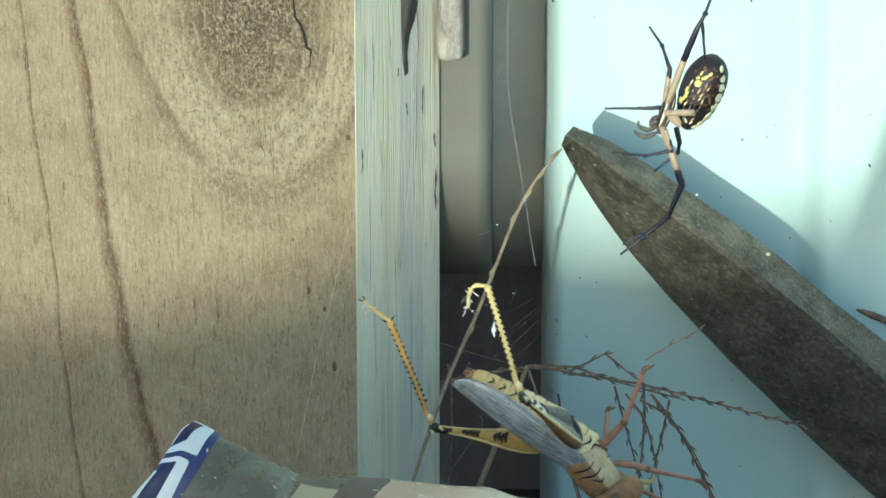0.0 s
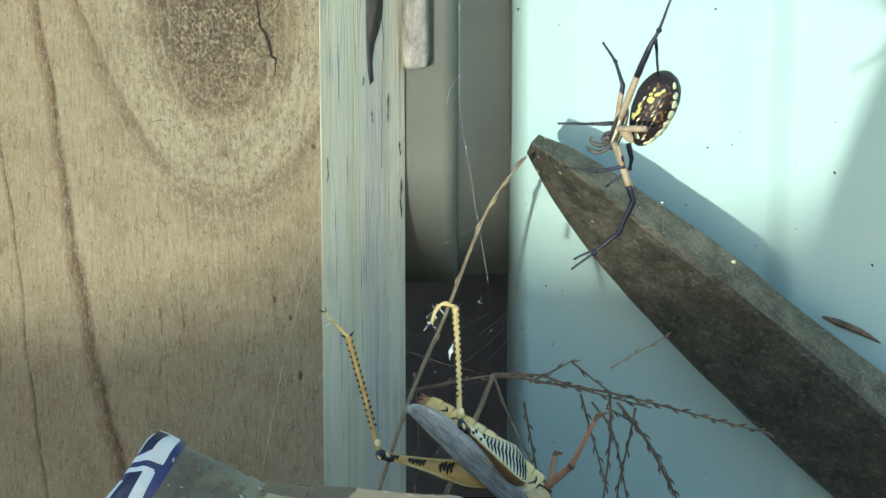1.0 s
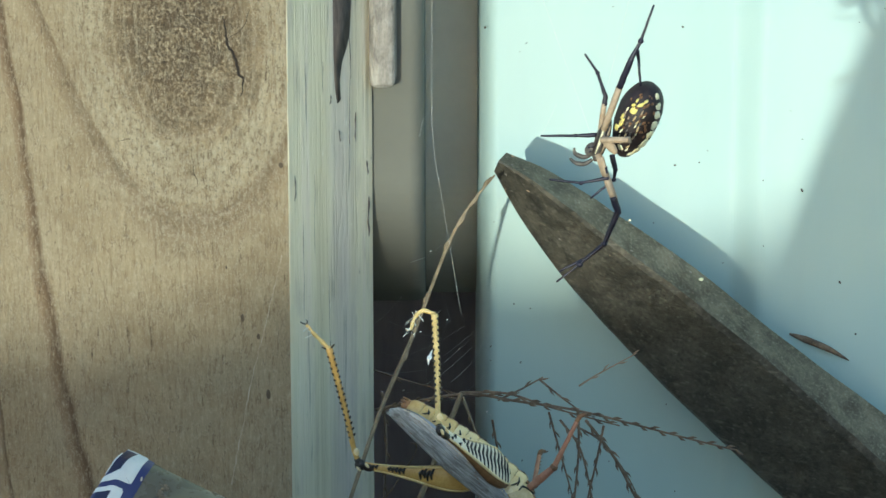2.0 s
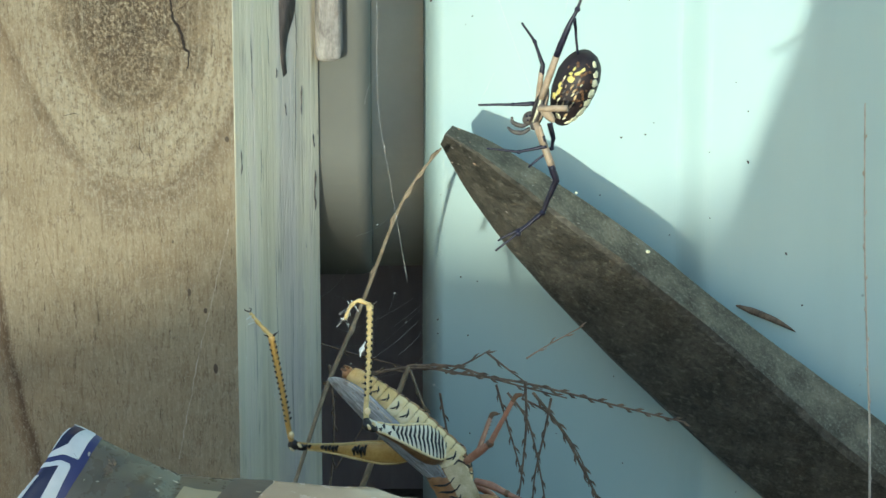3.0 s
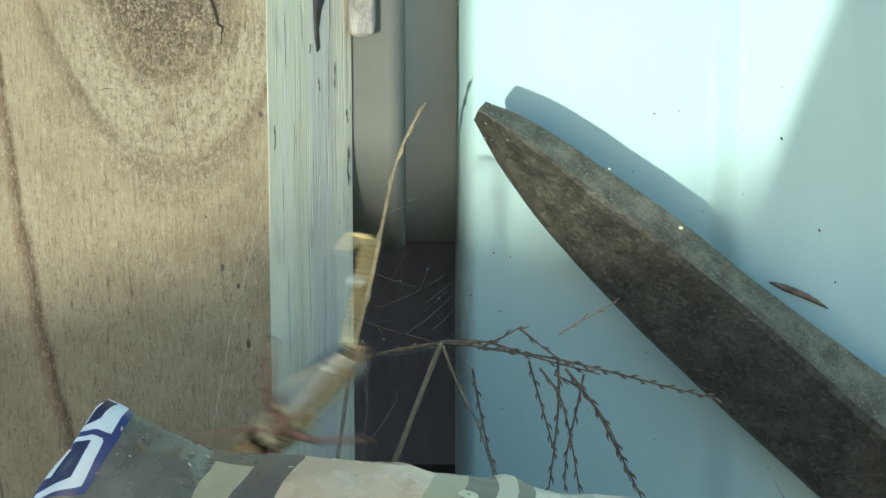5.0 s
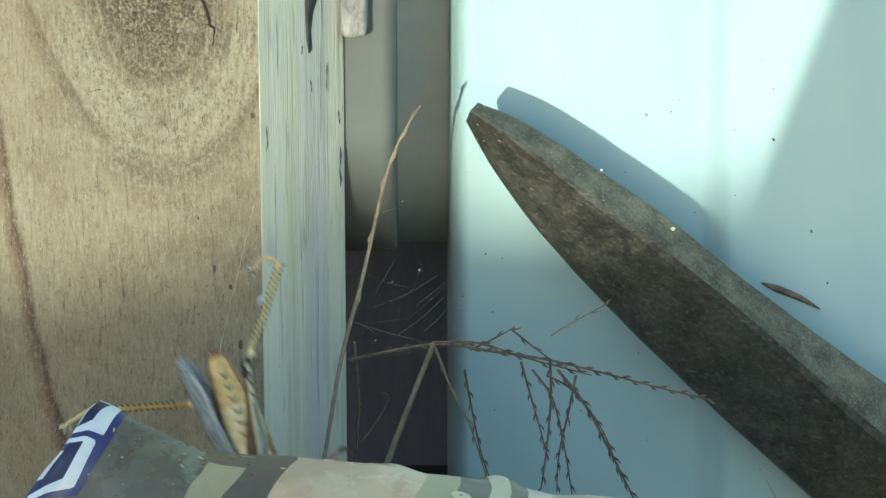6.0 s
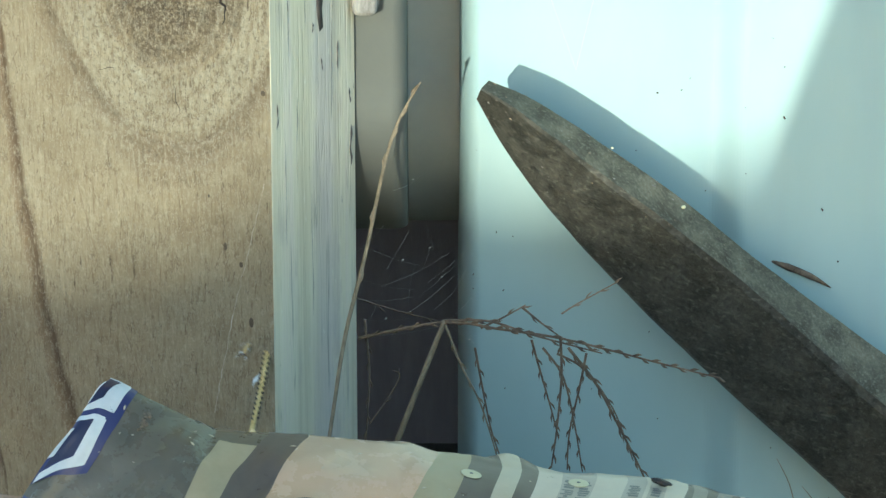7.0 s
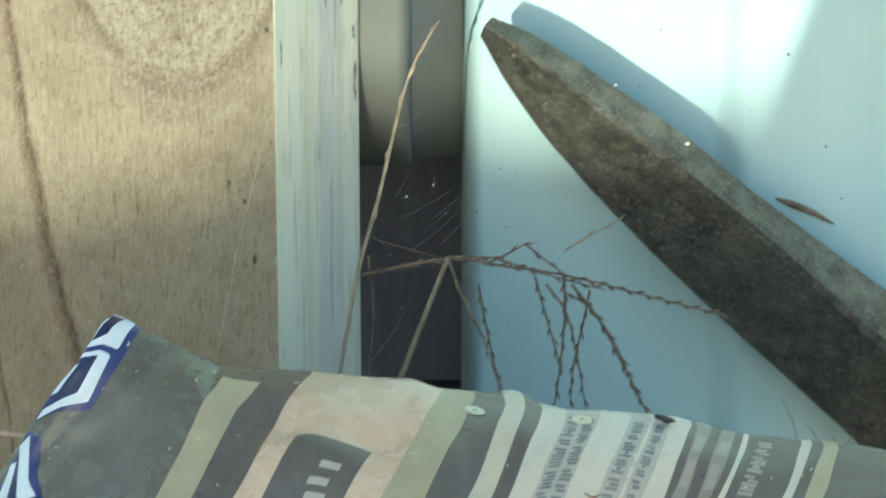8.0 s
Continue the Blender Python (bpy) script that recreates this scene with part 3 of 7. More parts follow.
# ---- the timber board ----
def timber_board():
    b = thing("timber_board", "weathered pine board with a dark knot and pale sawn edge", "board", (-0.03146, 0.00000, 0.12000))
    b.location.z = 0
    b.rotation_euler = (0, 0, radians(-24))
    bm = bmesh.new()
    box(bm, (-0.140, 0, 0), (0, 0.038, 0.60), 0.00035)
    for fc in bm.faces:
        fc.material_index = 1 if fc.normal.x > 0.5 else 0
    bm.normal_update()
    for fc in bm.faces:
        fc.material_index = 1 if fc.normal.x > 0.6 else 0
    part("board", bm, ["face", "edge"], b, smooth=False)
    # split running out of the knot
    bm = bmesh.new()
    run = smooth_line([(-0.0135, 0, 0.1755), (-0.0128, 0, 0.1710), (-0.0110, 0, 0.1672), (-0.0103, 0, 0.1645), (-0.0094, 0, 0.1632), (-0.0099, 0, 0.1600)], 7)
    tube(bm, [p + Vector((noise.noise(p * 1100), 0, 0)) * 0.0005 for p in run], [0.00012, 0.00030, 0.00034, 0.00024, 0.00006], 6, flat=0.3)
    part("crack", bm, "crack", b, "dark open split in the knot")
    for pts in (((-0.0135, 0, 0.1745), (-0.017, 0, 0.1738), (-0.020, 0, 0.1750), (-0.024, 0, 0.1742)), ((-0.0375, 0, 0.1480), (-0.0352, 0, 0.1487), (-0.0340, 0, 0.1488)),
                ((-0.021, 0, 0.1490), (-0.0205, 0, 0.1440), (-0.0195, 0, 0.1410)), ((-0.0128, 0, 0.171), (-0.0095, 0, 0.1735), (-0.0075, 0, 0.178))):
        bm = bmesh.new()
        tube(bm, [p + Vector((noise.noise(p * 700), 0, 0)) * 0.0004 for p in smooth_line(pts, 8)], [0.00002, 0.00006, 0.00007, 0.00002], 5, flat=0.4)
        part("hairline", bm, "crack", b)
    for name, w, mat, pts in (("growth_line", 0.00030, "straw", ((-0.0449, 0, 0.1326), (-0.0411, 0, 0.1163), (-0.0368, 0, 0.1025), (-0.0332, 0, 0.0940), (-0.0301, 0, 0.0863), (-0.0270, 0, 0.0780))),
                              ("scratch", 0.00018, "straw_pale", ((-0.0016, 0, 0.1292), (-0.0051, 0, 0.1157), (-0.0086, 0, 0.1028), (-0.0118, 0, 0.0881), (-0.0136, 0, 0.0800)))):
        bm = bmesh.new()
        line = smooth_line(pts, 14)
        tube(bm, [p + Vector((noise.noise(p * 600), 0, 0)) * 0.0003 for p in line], [w * (0.15 + abs(noise.noise((k * 0.7, w * 9e4, 0)))) for k in range(40)], 5, flat=0.25)
        part(name, bm, mat, b)
    for x, z, w, h in ((-0.0104, 0.1152, 0.00035, 0.0009), (-0.0070, 0.1119, 0.0004, 0.0006), (-0.0050, 0.1002, 0.0005, 0.0011), (-0.0016, 0.1473, 0.0005, 0.0006), (-0.0138, 0.1252, 0.0002, 0.0004)):
        bm = bmesh.new()
        blob(bm, (x, 0, z), ((w, 0, 0), (0, 0.00012, 0), (0, 0, h)), 9, 6)
        part("resin_spot", bm, "resin", b)
    # bark pocket, drying crack and dark nicks in the sawn edge
    bm = bmesh.new()
    rim = [(0.0201, 0.177), (0.0282, 0.1753), (0.0274, 0.1675), (0.0261, 0.165), (0.0238, 0.1624), (0.0227, 0.1589), (0.0232, 0.155), (0.0217, 0.1545), (0.0207, 0.1579), (0.0202, 0.1646)]
    low, top = [[bm.verts.new((x, y, z)) for y, z in rim] for x in (-0.003, 0.00012)]
    bm.faces.new(top)
    bm.faces.new(low[::-1])
    for k in range(len(rim)):
        q = (k + 1) % len(rim)
        bm.faces.new((low[k], low[q], top[q], top[k]))
    part("bark_pocket", bm, "bark", b, "dark torn bark pocket")
    for w, pts in ((0.00022, [(0.0284, 0.1741), (0.0274, 0.1664), (0.0279, 0.1605), (0.0271, 0.1527), (0.027, 0.144), (0.0267, 0.1353)]),
                   (0.0005, [(0.0351, 0.1396), (0.0354, 0.1363)]),
                   (0.0007, [(0.0359, 0.1317), (0.0354, 0.1277), (0.0359, 0.1231)]),
                   (0.0004, [(0.0187, 0.157), (0.0184, 0.155)]),
                   (0.0004, [(0.0029, 0.1447), (0.0025, 0.1394)]),
                   (0.00016, [(0.0078, 0.1663), (0.0079, 0.1528)]),
                   (0.00014, [(0.0115, 0.1439), (0.011, 0.1244)]),
                   (0.00014, [(0.0062, 0.1361), (0.0061, 0.1142)]),
                   (0.0004, [(0.0227, 0.1491), (0.0229, 0.1462)]),
                   (0.0005, [(0.0299, 0.1508), (0.0296, 0.1445)]),
                   (0.00014, [(0.0173, 0.1226), (0.0176, 0.0964)]),
                   (0.00014, [(0.0152, 0.1646), (0.0154, 0.1577)])):
        bm = bmesh.new()
        tube(bm, [p + Vector((0, noise.noise(p * 500), 0)) * 0.0005 for p in smooth_line([(0, y, z) for y, z in pts], 8)], [w * 0.1, w * 0.6, w * 0.25, w * 0.5, w * 0.05], 6, flat=0.8)
        part("nick", bm, "bark", b)
    return b


timber_board()


def wood_chip():
    c = thing("batten_end", "grey weathered batten end behind the board", "batten", (-0.01458, 0.03000, 0.15990))
    bm = bmesh.new()
    box(bm, (-0.0019, 0, -0.0052), (0.0034, 0.0056, 0.30), 0.0016, segments=3)
    for v in bm.verts:
        v.co.x += 0.0005 * noise.noise(v.co * 400)
        v.co.z += 0.0008 * noise.noise(v.co * 300) if v.co.z < 0.1 else 0
    part("batten", bm, "chip", c, smooth=False)


wood_chip()


# ---- the pick ----
def pick_head():
    p = thing("pick_head", "worn dark iron pick point leaning against the wall", "pick", (0, 0.004, -0.0013))
    upper = smooth_line([(0.01120, 0.04460, 0.13779), (0.02035, 0.04460, 0.13395), (0.03623, 0.04460, 0.12346), (0.05215, 0.04460, 0.11200), (0.06672, 0.04460, 0.09984), (0.09267, 0.04460, 0.08016), (0.13353, 0.04460, 0.05028)], 8)
    ridge = smooth_line([(0.00941, 0.03964, 0.13739), (0.01781, 0.03468, 0.13311), (0.03212, 0.03468, 0.12188), (0.04855, 0.03468, 0.10910), (0.06673, 0.03468, 0.09421), (0.09185, 0.03468, 0.07128), (0.13256, 0.03468, 0.03767)], 8)
    lower = smooth_line([(0.00843, 0.04361, 0.13387), (0.01417, 0.05056, 0.12142), (0.02316, 0.05056, 0.10825), (0.03795, 0.05056, 0.09101), (0.05860, 0.05056, 0.07007), (0.08590, 0.05056, 0.04404), (0.12400, 0.05056, 0.00640)], 8)
    under = [Vector((a.x * 0.6 + b.x * 0.4, 0.0615 if i > 6 else 0.0475 + 0.002 * i, a.z * 0.6 + b.z * 0.4 - 0.001)) for i, (a, b) in enumerate(zip(lower, upper))]
    bm = bmesh.new()
    rings = []
    for a, b, c, d in zip(upper, ridge, lower, under):
        loop = []
        quad = [a, b, c, d]
        for i in range(4):
            q, r = quad[i], quad[(i + 1) % 4]
            for k in range(5):
                t = 0.06 + 0.88 * k / 4
                m = q.lerp(r, t)
                loop.append(m)
        rings.append([bm.verts.new(v + Vector((noise.noise(v * 160), noise.noise(v * 160 + Vector((9, 0, 0))), noise.noise(v * 160 + Vector((0, 9, 0))))) * 0.00022) for v in loop])
    n = len(rings[0])
    for u, w in zip(rings, rings[1:]):
        for i in range(n):
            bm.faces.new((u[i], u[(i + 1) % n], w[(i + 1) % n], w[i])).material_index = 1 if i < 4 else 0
    bm.faces.new(rings[0])
    bm.faces.new(rings[-1][::-1])
    pt = part("point", bm, ["iron", "iron_upper"], p, smooth=False)
    # small bright chips and clinging crumbs
    rp = random.Random(21)
    for k in range(40):
        i = int(rp.triangular(1, len(ridge) - 10, 4))
        t = rp.uniform(0.08, 0.92)
        face = rp.random() < 0.55
        c = (ridge[i].lerp(lower[i], t) if face else upper[i].lerp(ridge[i], t)) + Vector((0, -0.0001, 0.0001))
        m = bmesh.new()
        r0 = rp.uniform(0.00008, 0.00026)
        blob(m, c, ((r0 * rp.uniform(0.6, 2.0), 0, -r0 * 0.8), (0, r0 * 0.35, 0), (0, 0, r0 * 0.6)), 7, 5)
        part("bright_chip" if k % 3 else "soil_crumb", m, "chip" if k % 3 else "twig_pale", pt)
    for a, b in (((0.05150, 0.04170, 0.11135), 0.0005), ((0.03664, 0.04365, 0.12350), 0.0003)):
        m = bmesh.new()
        blob(m, a, ((b, 0, 0), (0, b * 0.7, 0), (0, 0, b * 0.8)), 8, 6)
        part("white_fleck", m, "sp_cream", pt)


pick_head()


# ---- the bag ----
RIDGE = [(-0.05430, -0.10000, 0.12618), (-0.05029, -0.10000, 0.12406), (-0.04216, -0.10000, 0.11992), (-0.03663, -0.10000, 0.11687), (-0.02800, -0.10000, 0.11637), (-0.02041, -0.10000, 0.11555), (-0.00712, -0.10000, 0.11453), (0.00238, -0.10000, 0.11198),
         (0.01190, -0.10000, 0.10994), (0.02144, -0.10000, 0.10892), (0.03575, -0.10000, 0.10738), (0.04532, -0.10000, 0.10584), (0.05972, -0.10000, 0.10327), (0.07585, -0.10000, 0.10120), (0.09735, -0.10000, 0.09769)]
SKEW = [0.72, 0.70, 0.60, 0.52, 0.50, 0.55, 0.58, 0.55, 0.52, 0.52, 0.55, 0.60, 0.60, 0.60, 0.60]


def bag_point(u, v, lift=0.0):
    """u runs along the bag (in steps of the ridge), v from 0 at the ridge to 1 at the foot of the front, negative behind."""
    i = min(max(int(u), 0), len(RIDGE) - 2)
    t = u - i
    r = Vector(RIDGE[i]).lerp(Vector(RIDGE[i + 1]), t)
    k = SKEW[i] + (SKEW[i + 1] - SKEW[i]) * t
    deep = 0.010 + 0.036 * min(1, max(u, 0) / 4)
    a = v * math.pi / 2
    drop = r.z * (1 - max(0.0, math.cos(a)) ** 0.8)
    y = r.y - math.sin(a) * deep * (1.25 if v > 0 else 0.6)
    fold = 0.0011 * math.sin(u * 2.6 + v * 5) * math.sin(math.pi * min(1, abs(v) * 1.5)) + 0.0032 * noise.noise((u * 0.8, v * 5.0, 3.1)) * min(1.0, abs(v) * 6)
    fold += 0.0007 * noise.noise((u * 2.6, v * 15.0, 7.7)) * min(1.0, abs(v) * 8)
    fold -= 0.0012 * math.exp(-((v - 0.165 - 0.02 * math.cos(u * 2.2)) / 0.035) ** 2 - ((u - 5.6) / 1.0) ** 2)
    fold += 0.0009 * math.exp(-((u - 6.45 - 2.0 * v) / 0.22) ** 2) * min(1.0, abs(v) * 12)
    screen = drop * 0.95 + max(0, r.y - y) * 0.31
    p = Vector((r.x - k * screen, y, max(r.z - drop, 0.0)))
    n = Vector((0, -math.sin(a), math.cos(a)))
    return p + n * (fold + lift)


def bag_patch(bm, u0, u1, v0, v1, lift, slant=0.0, nu=12, nv=95, mat=0, wave=0.0, top0=None, top1=None):
    """A printed field on the bag."""
    rows = []
    for j in range(nv + 1):
        v = v0 + (v1 - v0) * j / nv
        w = wave * noise.noise((u0 * 7, v * 9, 0.5))
        w2 = wave * noise.noise((u1 * 7, v * 9, 0.5))
        h = max(0.0, 1 - max(v, 0.0) / 0.13)
        w += 0 if top0 is None else (top0 - u0) * h
        w2 += 0 if top1 is None else (top1 - u1) * h
        rows.append([bm.verts.new(bag_point(u0 + w + slant * (v - v0) + (u1 + w2 - u0 - w) * i / nu, v, lift)) for i in range(nu + 1)])
    for a, b in zip(rows, rows[1:]):
        for i in range(nu):
            bm.faces.new((a[i], a[i + 1], b[i + 1], b[i])).material_index = mat


def soil_bag():
    g = thing("soil_bag", "crumpled camouflage-printed plastic bag lying on the soil", "bag")
    bm = bmesh.new()
    us = [i / 20 for i in range(14 * 20 + 1)]
    vs = [-1 + i / 100 for i in range(201)]
    rows = [[bm.verts.new(bag_point(u, v)) for v in vs] for u in us]
    for a, b in zip(rows, rows[1:]):
        for i in range(len(vs) - 1):
            bm.faces.new((a[i], a[i + 1], b[i + 1], b[i]))
    bm.faces.new(rows[0])
    bm.faces.new(rows[-1][::-1])
    part("film", bm, "bag", g)

    def field(name, mat, u0, u1, v0=0.0, v1=0.9, lift=0.0002, **kw):
        b = bmesh.new()
        bag_patch(b, u0, u1, v0, v1, lift, **kw)
        return part(name, b, mat, g)

    S = 0.035
    field("khaki_stripe", "bag_khaki", 3.10, 3.67, 0.05, 0.95, wave=S, top0=3.20, top1=4.02)
    field("dark_stripe", "bag_dark", 3.67, 4.62, -0.3, 0.95, wave=S, top0=4.02, top1=4.88)
    field("tan_stripe", "bag_tan", 4.62, 6.76, -0.4, 0.195, wave=S, top0=4.88, top1=6.80)
    field("tan_stripe", "bag_tan", 4.62, 5.17, 0.195, 0.95, wave=S)
    win = field("dark_window", "bag_dark", 5.17, 6.17, 0.195, 0.95, wave=S)
    field("tan_stripe", "bag_tan", 6.17, 6.76, 0.195, 0.95, wave=S)
    field("green_stripe", "bag_khaki", 6.76, 7.40, -0.3, 0.95, wave=S, top0=6.80, top1=7.40)
    stripes = (("dark_stripe", "bag_dark", 7.40, 7.95), ("khaki_stripe", "bag_beige", 7.95, 8.30), ("dark_stripe", "bag_dark", 8.30, 8.61),
               ("white_stripe", "bag_pale", 8.61, 9.02), ("text_ground", "bag_mist", 9.02, 9.42), ("white_stripe", "bag_pale", 9.42, 9.77),
               ("text_ground", "bag_mist", 9.77, 10.39), ("white_stripe", "bag_pale", 10.39, 10.74), ("dark_stripe", "bag_dark", 10.74, 10.87),
               ("grey_stripe", "bag_grey", 10.87, 11.05), ("dark_stripe", "bag_dark", 11.05, 11.19), ("grey_stripe", "bag_grey", 11.19, 11.35),
               ("dark_stripe", "bag_dark", 11.35, 11.44), ("thin_stripe", "bag_pale", 11.44, 11.51), ("dark_stripe", "bag_dark", 11.51, 12.11),
               ("white_stripe", "bag_pale", 12.11, 12.22), ("dark_stripe", "bag_dark", 12.22, 12.34), ("khaki_stripe", "bag_khaki", 12.34, 12.50),
               ("dark_stripe", "bag_dark", 12.50, 13.30), ("tan_stripe", "bag_tan", 13.30, 14.0))
    made = [field(nm, mt, u0, u1, -0.35, 0.95, wave=S) for nm, mt, u0, u1 in stripes]
    # unreadable print: columns of plain bars
    rt = random.Random(7)

    def column(u0, u1, mat, owner, big=1.0):
        v = 0.022
        while v < 0.55:
            for k in range(rt.randint(2, 6)):
                dv = rt.uniform(0.0045, 0.0085) * big
                w = (u1 - u0) * rt.uniform(0.0, 0.35)
                b = bmesh.new()
                bag_patch(b, u0 + w * (k % 2), u1 - w * (k % 3 == 0), v, v + dv, 0.00025, nu=2, nv=2)
                part("text_bar", b, mat, owner)
                v += dv + 0.0020
            v += rt.uniform(0.004, 0.009)
    column(9.06, 9.20, "bag_ink", made[4])
    column(9.25, 9.38, "bag_ink", made[4])
    column(9.82, 9.96, "bag_ink", made[6])
    column(10.14, 10.30, "bag_ink", made[6])
    column(11.63, 11.80, "bag_haze", made[14], 1.3)
    for q in (0.04, 0.12, 0.21, 0.31):
        for own, u0, u1 in ((made[9], 10.90, 11.03), (made[11], 11.215, 11.325)):
            b = bmesh.new()
            bag_patch(b, u0, u1, q, q + 0.055, 0.00025, nu=2, nv=3)
            part("text_box", b, "bag_haze", own)
    b = bmesh.new()
    bag_patch(b, 10.02, 10.09, -0.1, 0.6, 0.00032, nu=2, nv=20)
    part("thin_stripe", b, "bag_pale", made[6])
    for v0, c0 in ((0.245, 5.66), (0.272, 5.60), (0.295, 5.64), (0.325, 5.58), (0.352, 5.62), (0.38, 5.60)):
        b = bmesh.new()
        bag_patch(b, c0, c0 + 0.26, v0, v0 + 0.012, 0.00026, nu=4, nv=3, wave=0.03)
        part("text_bar", b, "bag_mist", win)
    # white and blue lettering shapes on the folded end
    blue = field("blue_print", "bag_blue", 0.01, 1.07, -0.02, 0.03, 0.00022)

    def letter(quad, mat, lift, owner, name="white_letter"):
        """A four-cornered printed shape; corners run round it as (u, v)."""
        b = bmesh.new()
        (a0, a1), (b0, b1), (c0, c1), (d0, d1) = quad
        rows = []
        for j in range(13):
            q = j / 12
            l, r = (a0 + (d0 - a0) * q, a1 + (d1 - a1) * q), (b0 + (c0 - b0) * q, b1 + (c1 - b1) * q)
            rows.append([b.verts.new(bag_point(l[0] + (r[0] - l[0]) * i / 12, l[1] + (r[1] - l[1]) * i / 12, lift)) for i in range(13)])
        for x, y in zip(rows, rows[1:]):
            for i in range(12):
                b.faces.new((x[i], x[i + 1], y[i + 1], y[i]))
        part(name, b, mat, owner)

    letter(((0.01, 0.03), (1.07, 0.03), (1.10, 0.275), (0.02, 0.372)), "bag_blue", 0.00022, blue, "blue_field")
    letter(((0.05, 0.388), (0.62, 0.376), (1.36, 0.436), (0.45, 0.50)), "bag_blue", 0.00022, blue, "blue_field")
    letter(((0.07, 0.012), (0.52, 0.012), (0.45, 0.142), (0.02, 0.172)), "bag_navy", 0.00032, blue, "navy_field")
    letter(((0.15, 0.208), (0.56, 0.192), (0.62, 0.280), (0.12, 0.338)), "bag_navy", 0.00032, blue, "navy_field")
    letter(((0.15, 0.415), (0.45, 0.408), (1.05, 0.450), (0.60, 0.475)), "bag_navy", 0.00032, blue, "navy_field")
    for quad in (((0.02, -0.012), (0.85, -0.012), (0.88, 0.008), (0.04, 0.012)), ((0.50, 0.0), (0.90, 0.003), (0.92, 0.142), (0.43, 0.140)),
                 ((0.02, 0.184), (0.44, 0.139), (0.90, 0.143), (0.02, 0.202)), ((0.005, 0.07), (0.07, 0.07), (0.05, 0.17), (0.005, 0.18)),
                 ((0.02, 0.217), (0.80, 0.168), (0.84, 0.180), (0.02, 0.232)), ((0.55, 0.188), (0.85, 0.170), (1.00, 0.266), (0.66, 0.284)),
                 ((0.08, 0.350), (0.66, 0.278), (1.00, 0.266), (0.08, 0.368)), ((0.04, 0.250), (0.20, 0.246), (0.17, 0.312), (0.04, 0.325)),
                 ((0.10, 0.410), (0.20, 0.388), (1.22, 0.434), (1.06, 0.453)), ((0.18, 0.434), (0.30, 0.425), (0.78, 0.462), (0.55, 0.482))):
        letter(quad, "bag_white", 0.00042, blue)
    # flat punched eyelets by the ridge
    for u, v, wide in ((7.49, 0.055, 0.0018), (9.22, 0.030, 0.0018)):
        c = bag_point(u, v, 0.0003)
        t1 = (bag_point(u + 0.05, v) - bag_point(u - 0.05, v)).normalized()
        t2 = (bag_point(u, v + 0.03) - bag_point(u, v - 0.02)).normalized()
        nn = t1.cross(t2).normalized()
        t2 = nn.cross(t1)
        b = bmesh.new()
        blob(b, c, (t1 * wide, t2 * wide * 0.8, nn * 0.00016), 18, 8)
        e = part("eyelet", b, "brass", g, "pale round eyelet")
        b = bmesh.new()
        blob(b, c, (t1 * 0.0005, t2 * 0.0005, nn * 0.00022), 9, 6)
        part("hole", b, "bag_ink", e)
    b = bmesh.new()
    for k in range(26):
        u, v = 1.45 + rt.gauss(0, 0.05), 0.100 + rt.gauss(0, 0.018)
        t1 = (bag_point(u + 0.03, v) - bag_point(u - 0.03, v)).normalized()
        t2 = (bag_point(u, v + 0.02) - bag_point(u, v - 0.02)).normalized()
        r = rt.uniform(0.0001, 0.00035)
        blob(b, bag_point(u, v, 0.0001), (t1 * r, t2 * r * rt.uniform(0.5, 1.2), t1.cross(t2).normalized() * 0.00022), 7, 5)
    part("mud_smear", b, "bag_mud", g, "small smear of dried mud")
    # worn marks: a rusty scuff across the small print and a pale curl near the far end
    for name, mat, w, pts in (("scuff", "gh_brown", 0.00030, ((9.42, 0.300), (9.55, 0.290), (9.66, 0.300))), ("scuff", "gh_brown", 0.00024, ((9.60, 0.228), (9.72, 0.236), (9.80, 0.230))),
                              ("curl_print", "bag_khaki", 0.00042, ((12.62, 0.300), (12.72, 0.330), (12.80, 0.300), (12.74, 0.270), (12.86, 0.262))), ("curl_print", "bag_pale", 0.00032, ((12.62, 0.250), (12.70, 0.262), (12.79, 0.246)))):
        b = bmesh.new()
        tube(b, smooth_line([bag_point(u, v, 0.00025) for u, v in pts], 6), [w * 0.4, w, w * 0.8, w * 0.3], 6, flat=0.4)
        part(name, b, mat, g)
    # pale dust and scuffs on the film
    b = bmesh.new()
    for k in range(110):
        u, v = rt.uniform(0.4, 13.0), rt.uniform(0.02, 0.62)
        t1 = (bag_point(u + 0.03, v) - bag_point(u - 0.03, v)).normalized()
        t2 = (bag_point(u, v + 0.02) - bag_point(u, v - 0.02)).normalized()
        r, a = rt.uniform(0.00006, 0.00020), rt.uniform(0, 3.1)
        d = t1 * math.cos(a) + t2 * math.sin(a)
        nn = t1.cross(t2).normalized()
        blob(b, bag_point(u, v, 0.0003), (d * r * rt.uniform(1, 3.5), nn.cross(d) * r, nn * 0.00006), 6, 4)
    tagged(part("dust", b, "bag_pale", g, "pale dust specks on the film"), kind="stuff")


soil_bag()


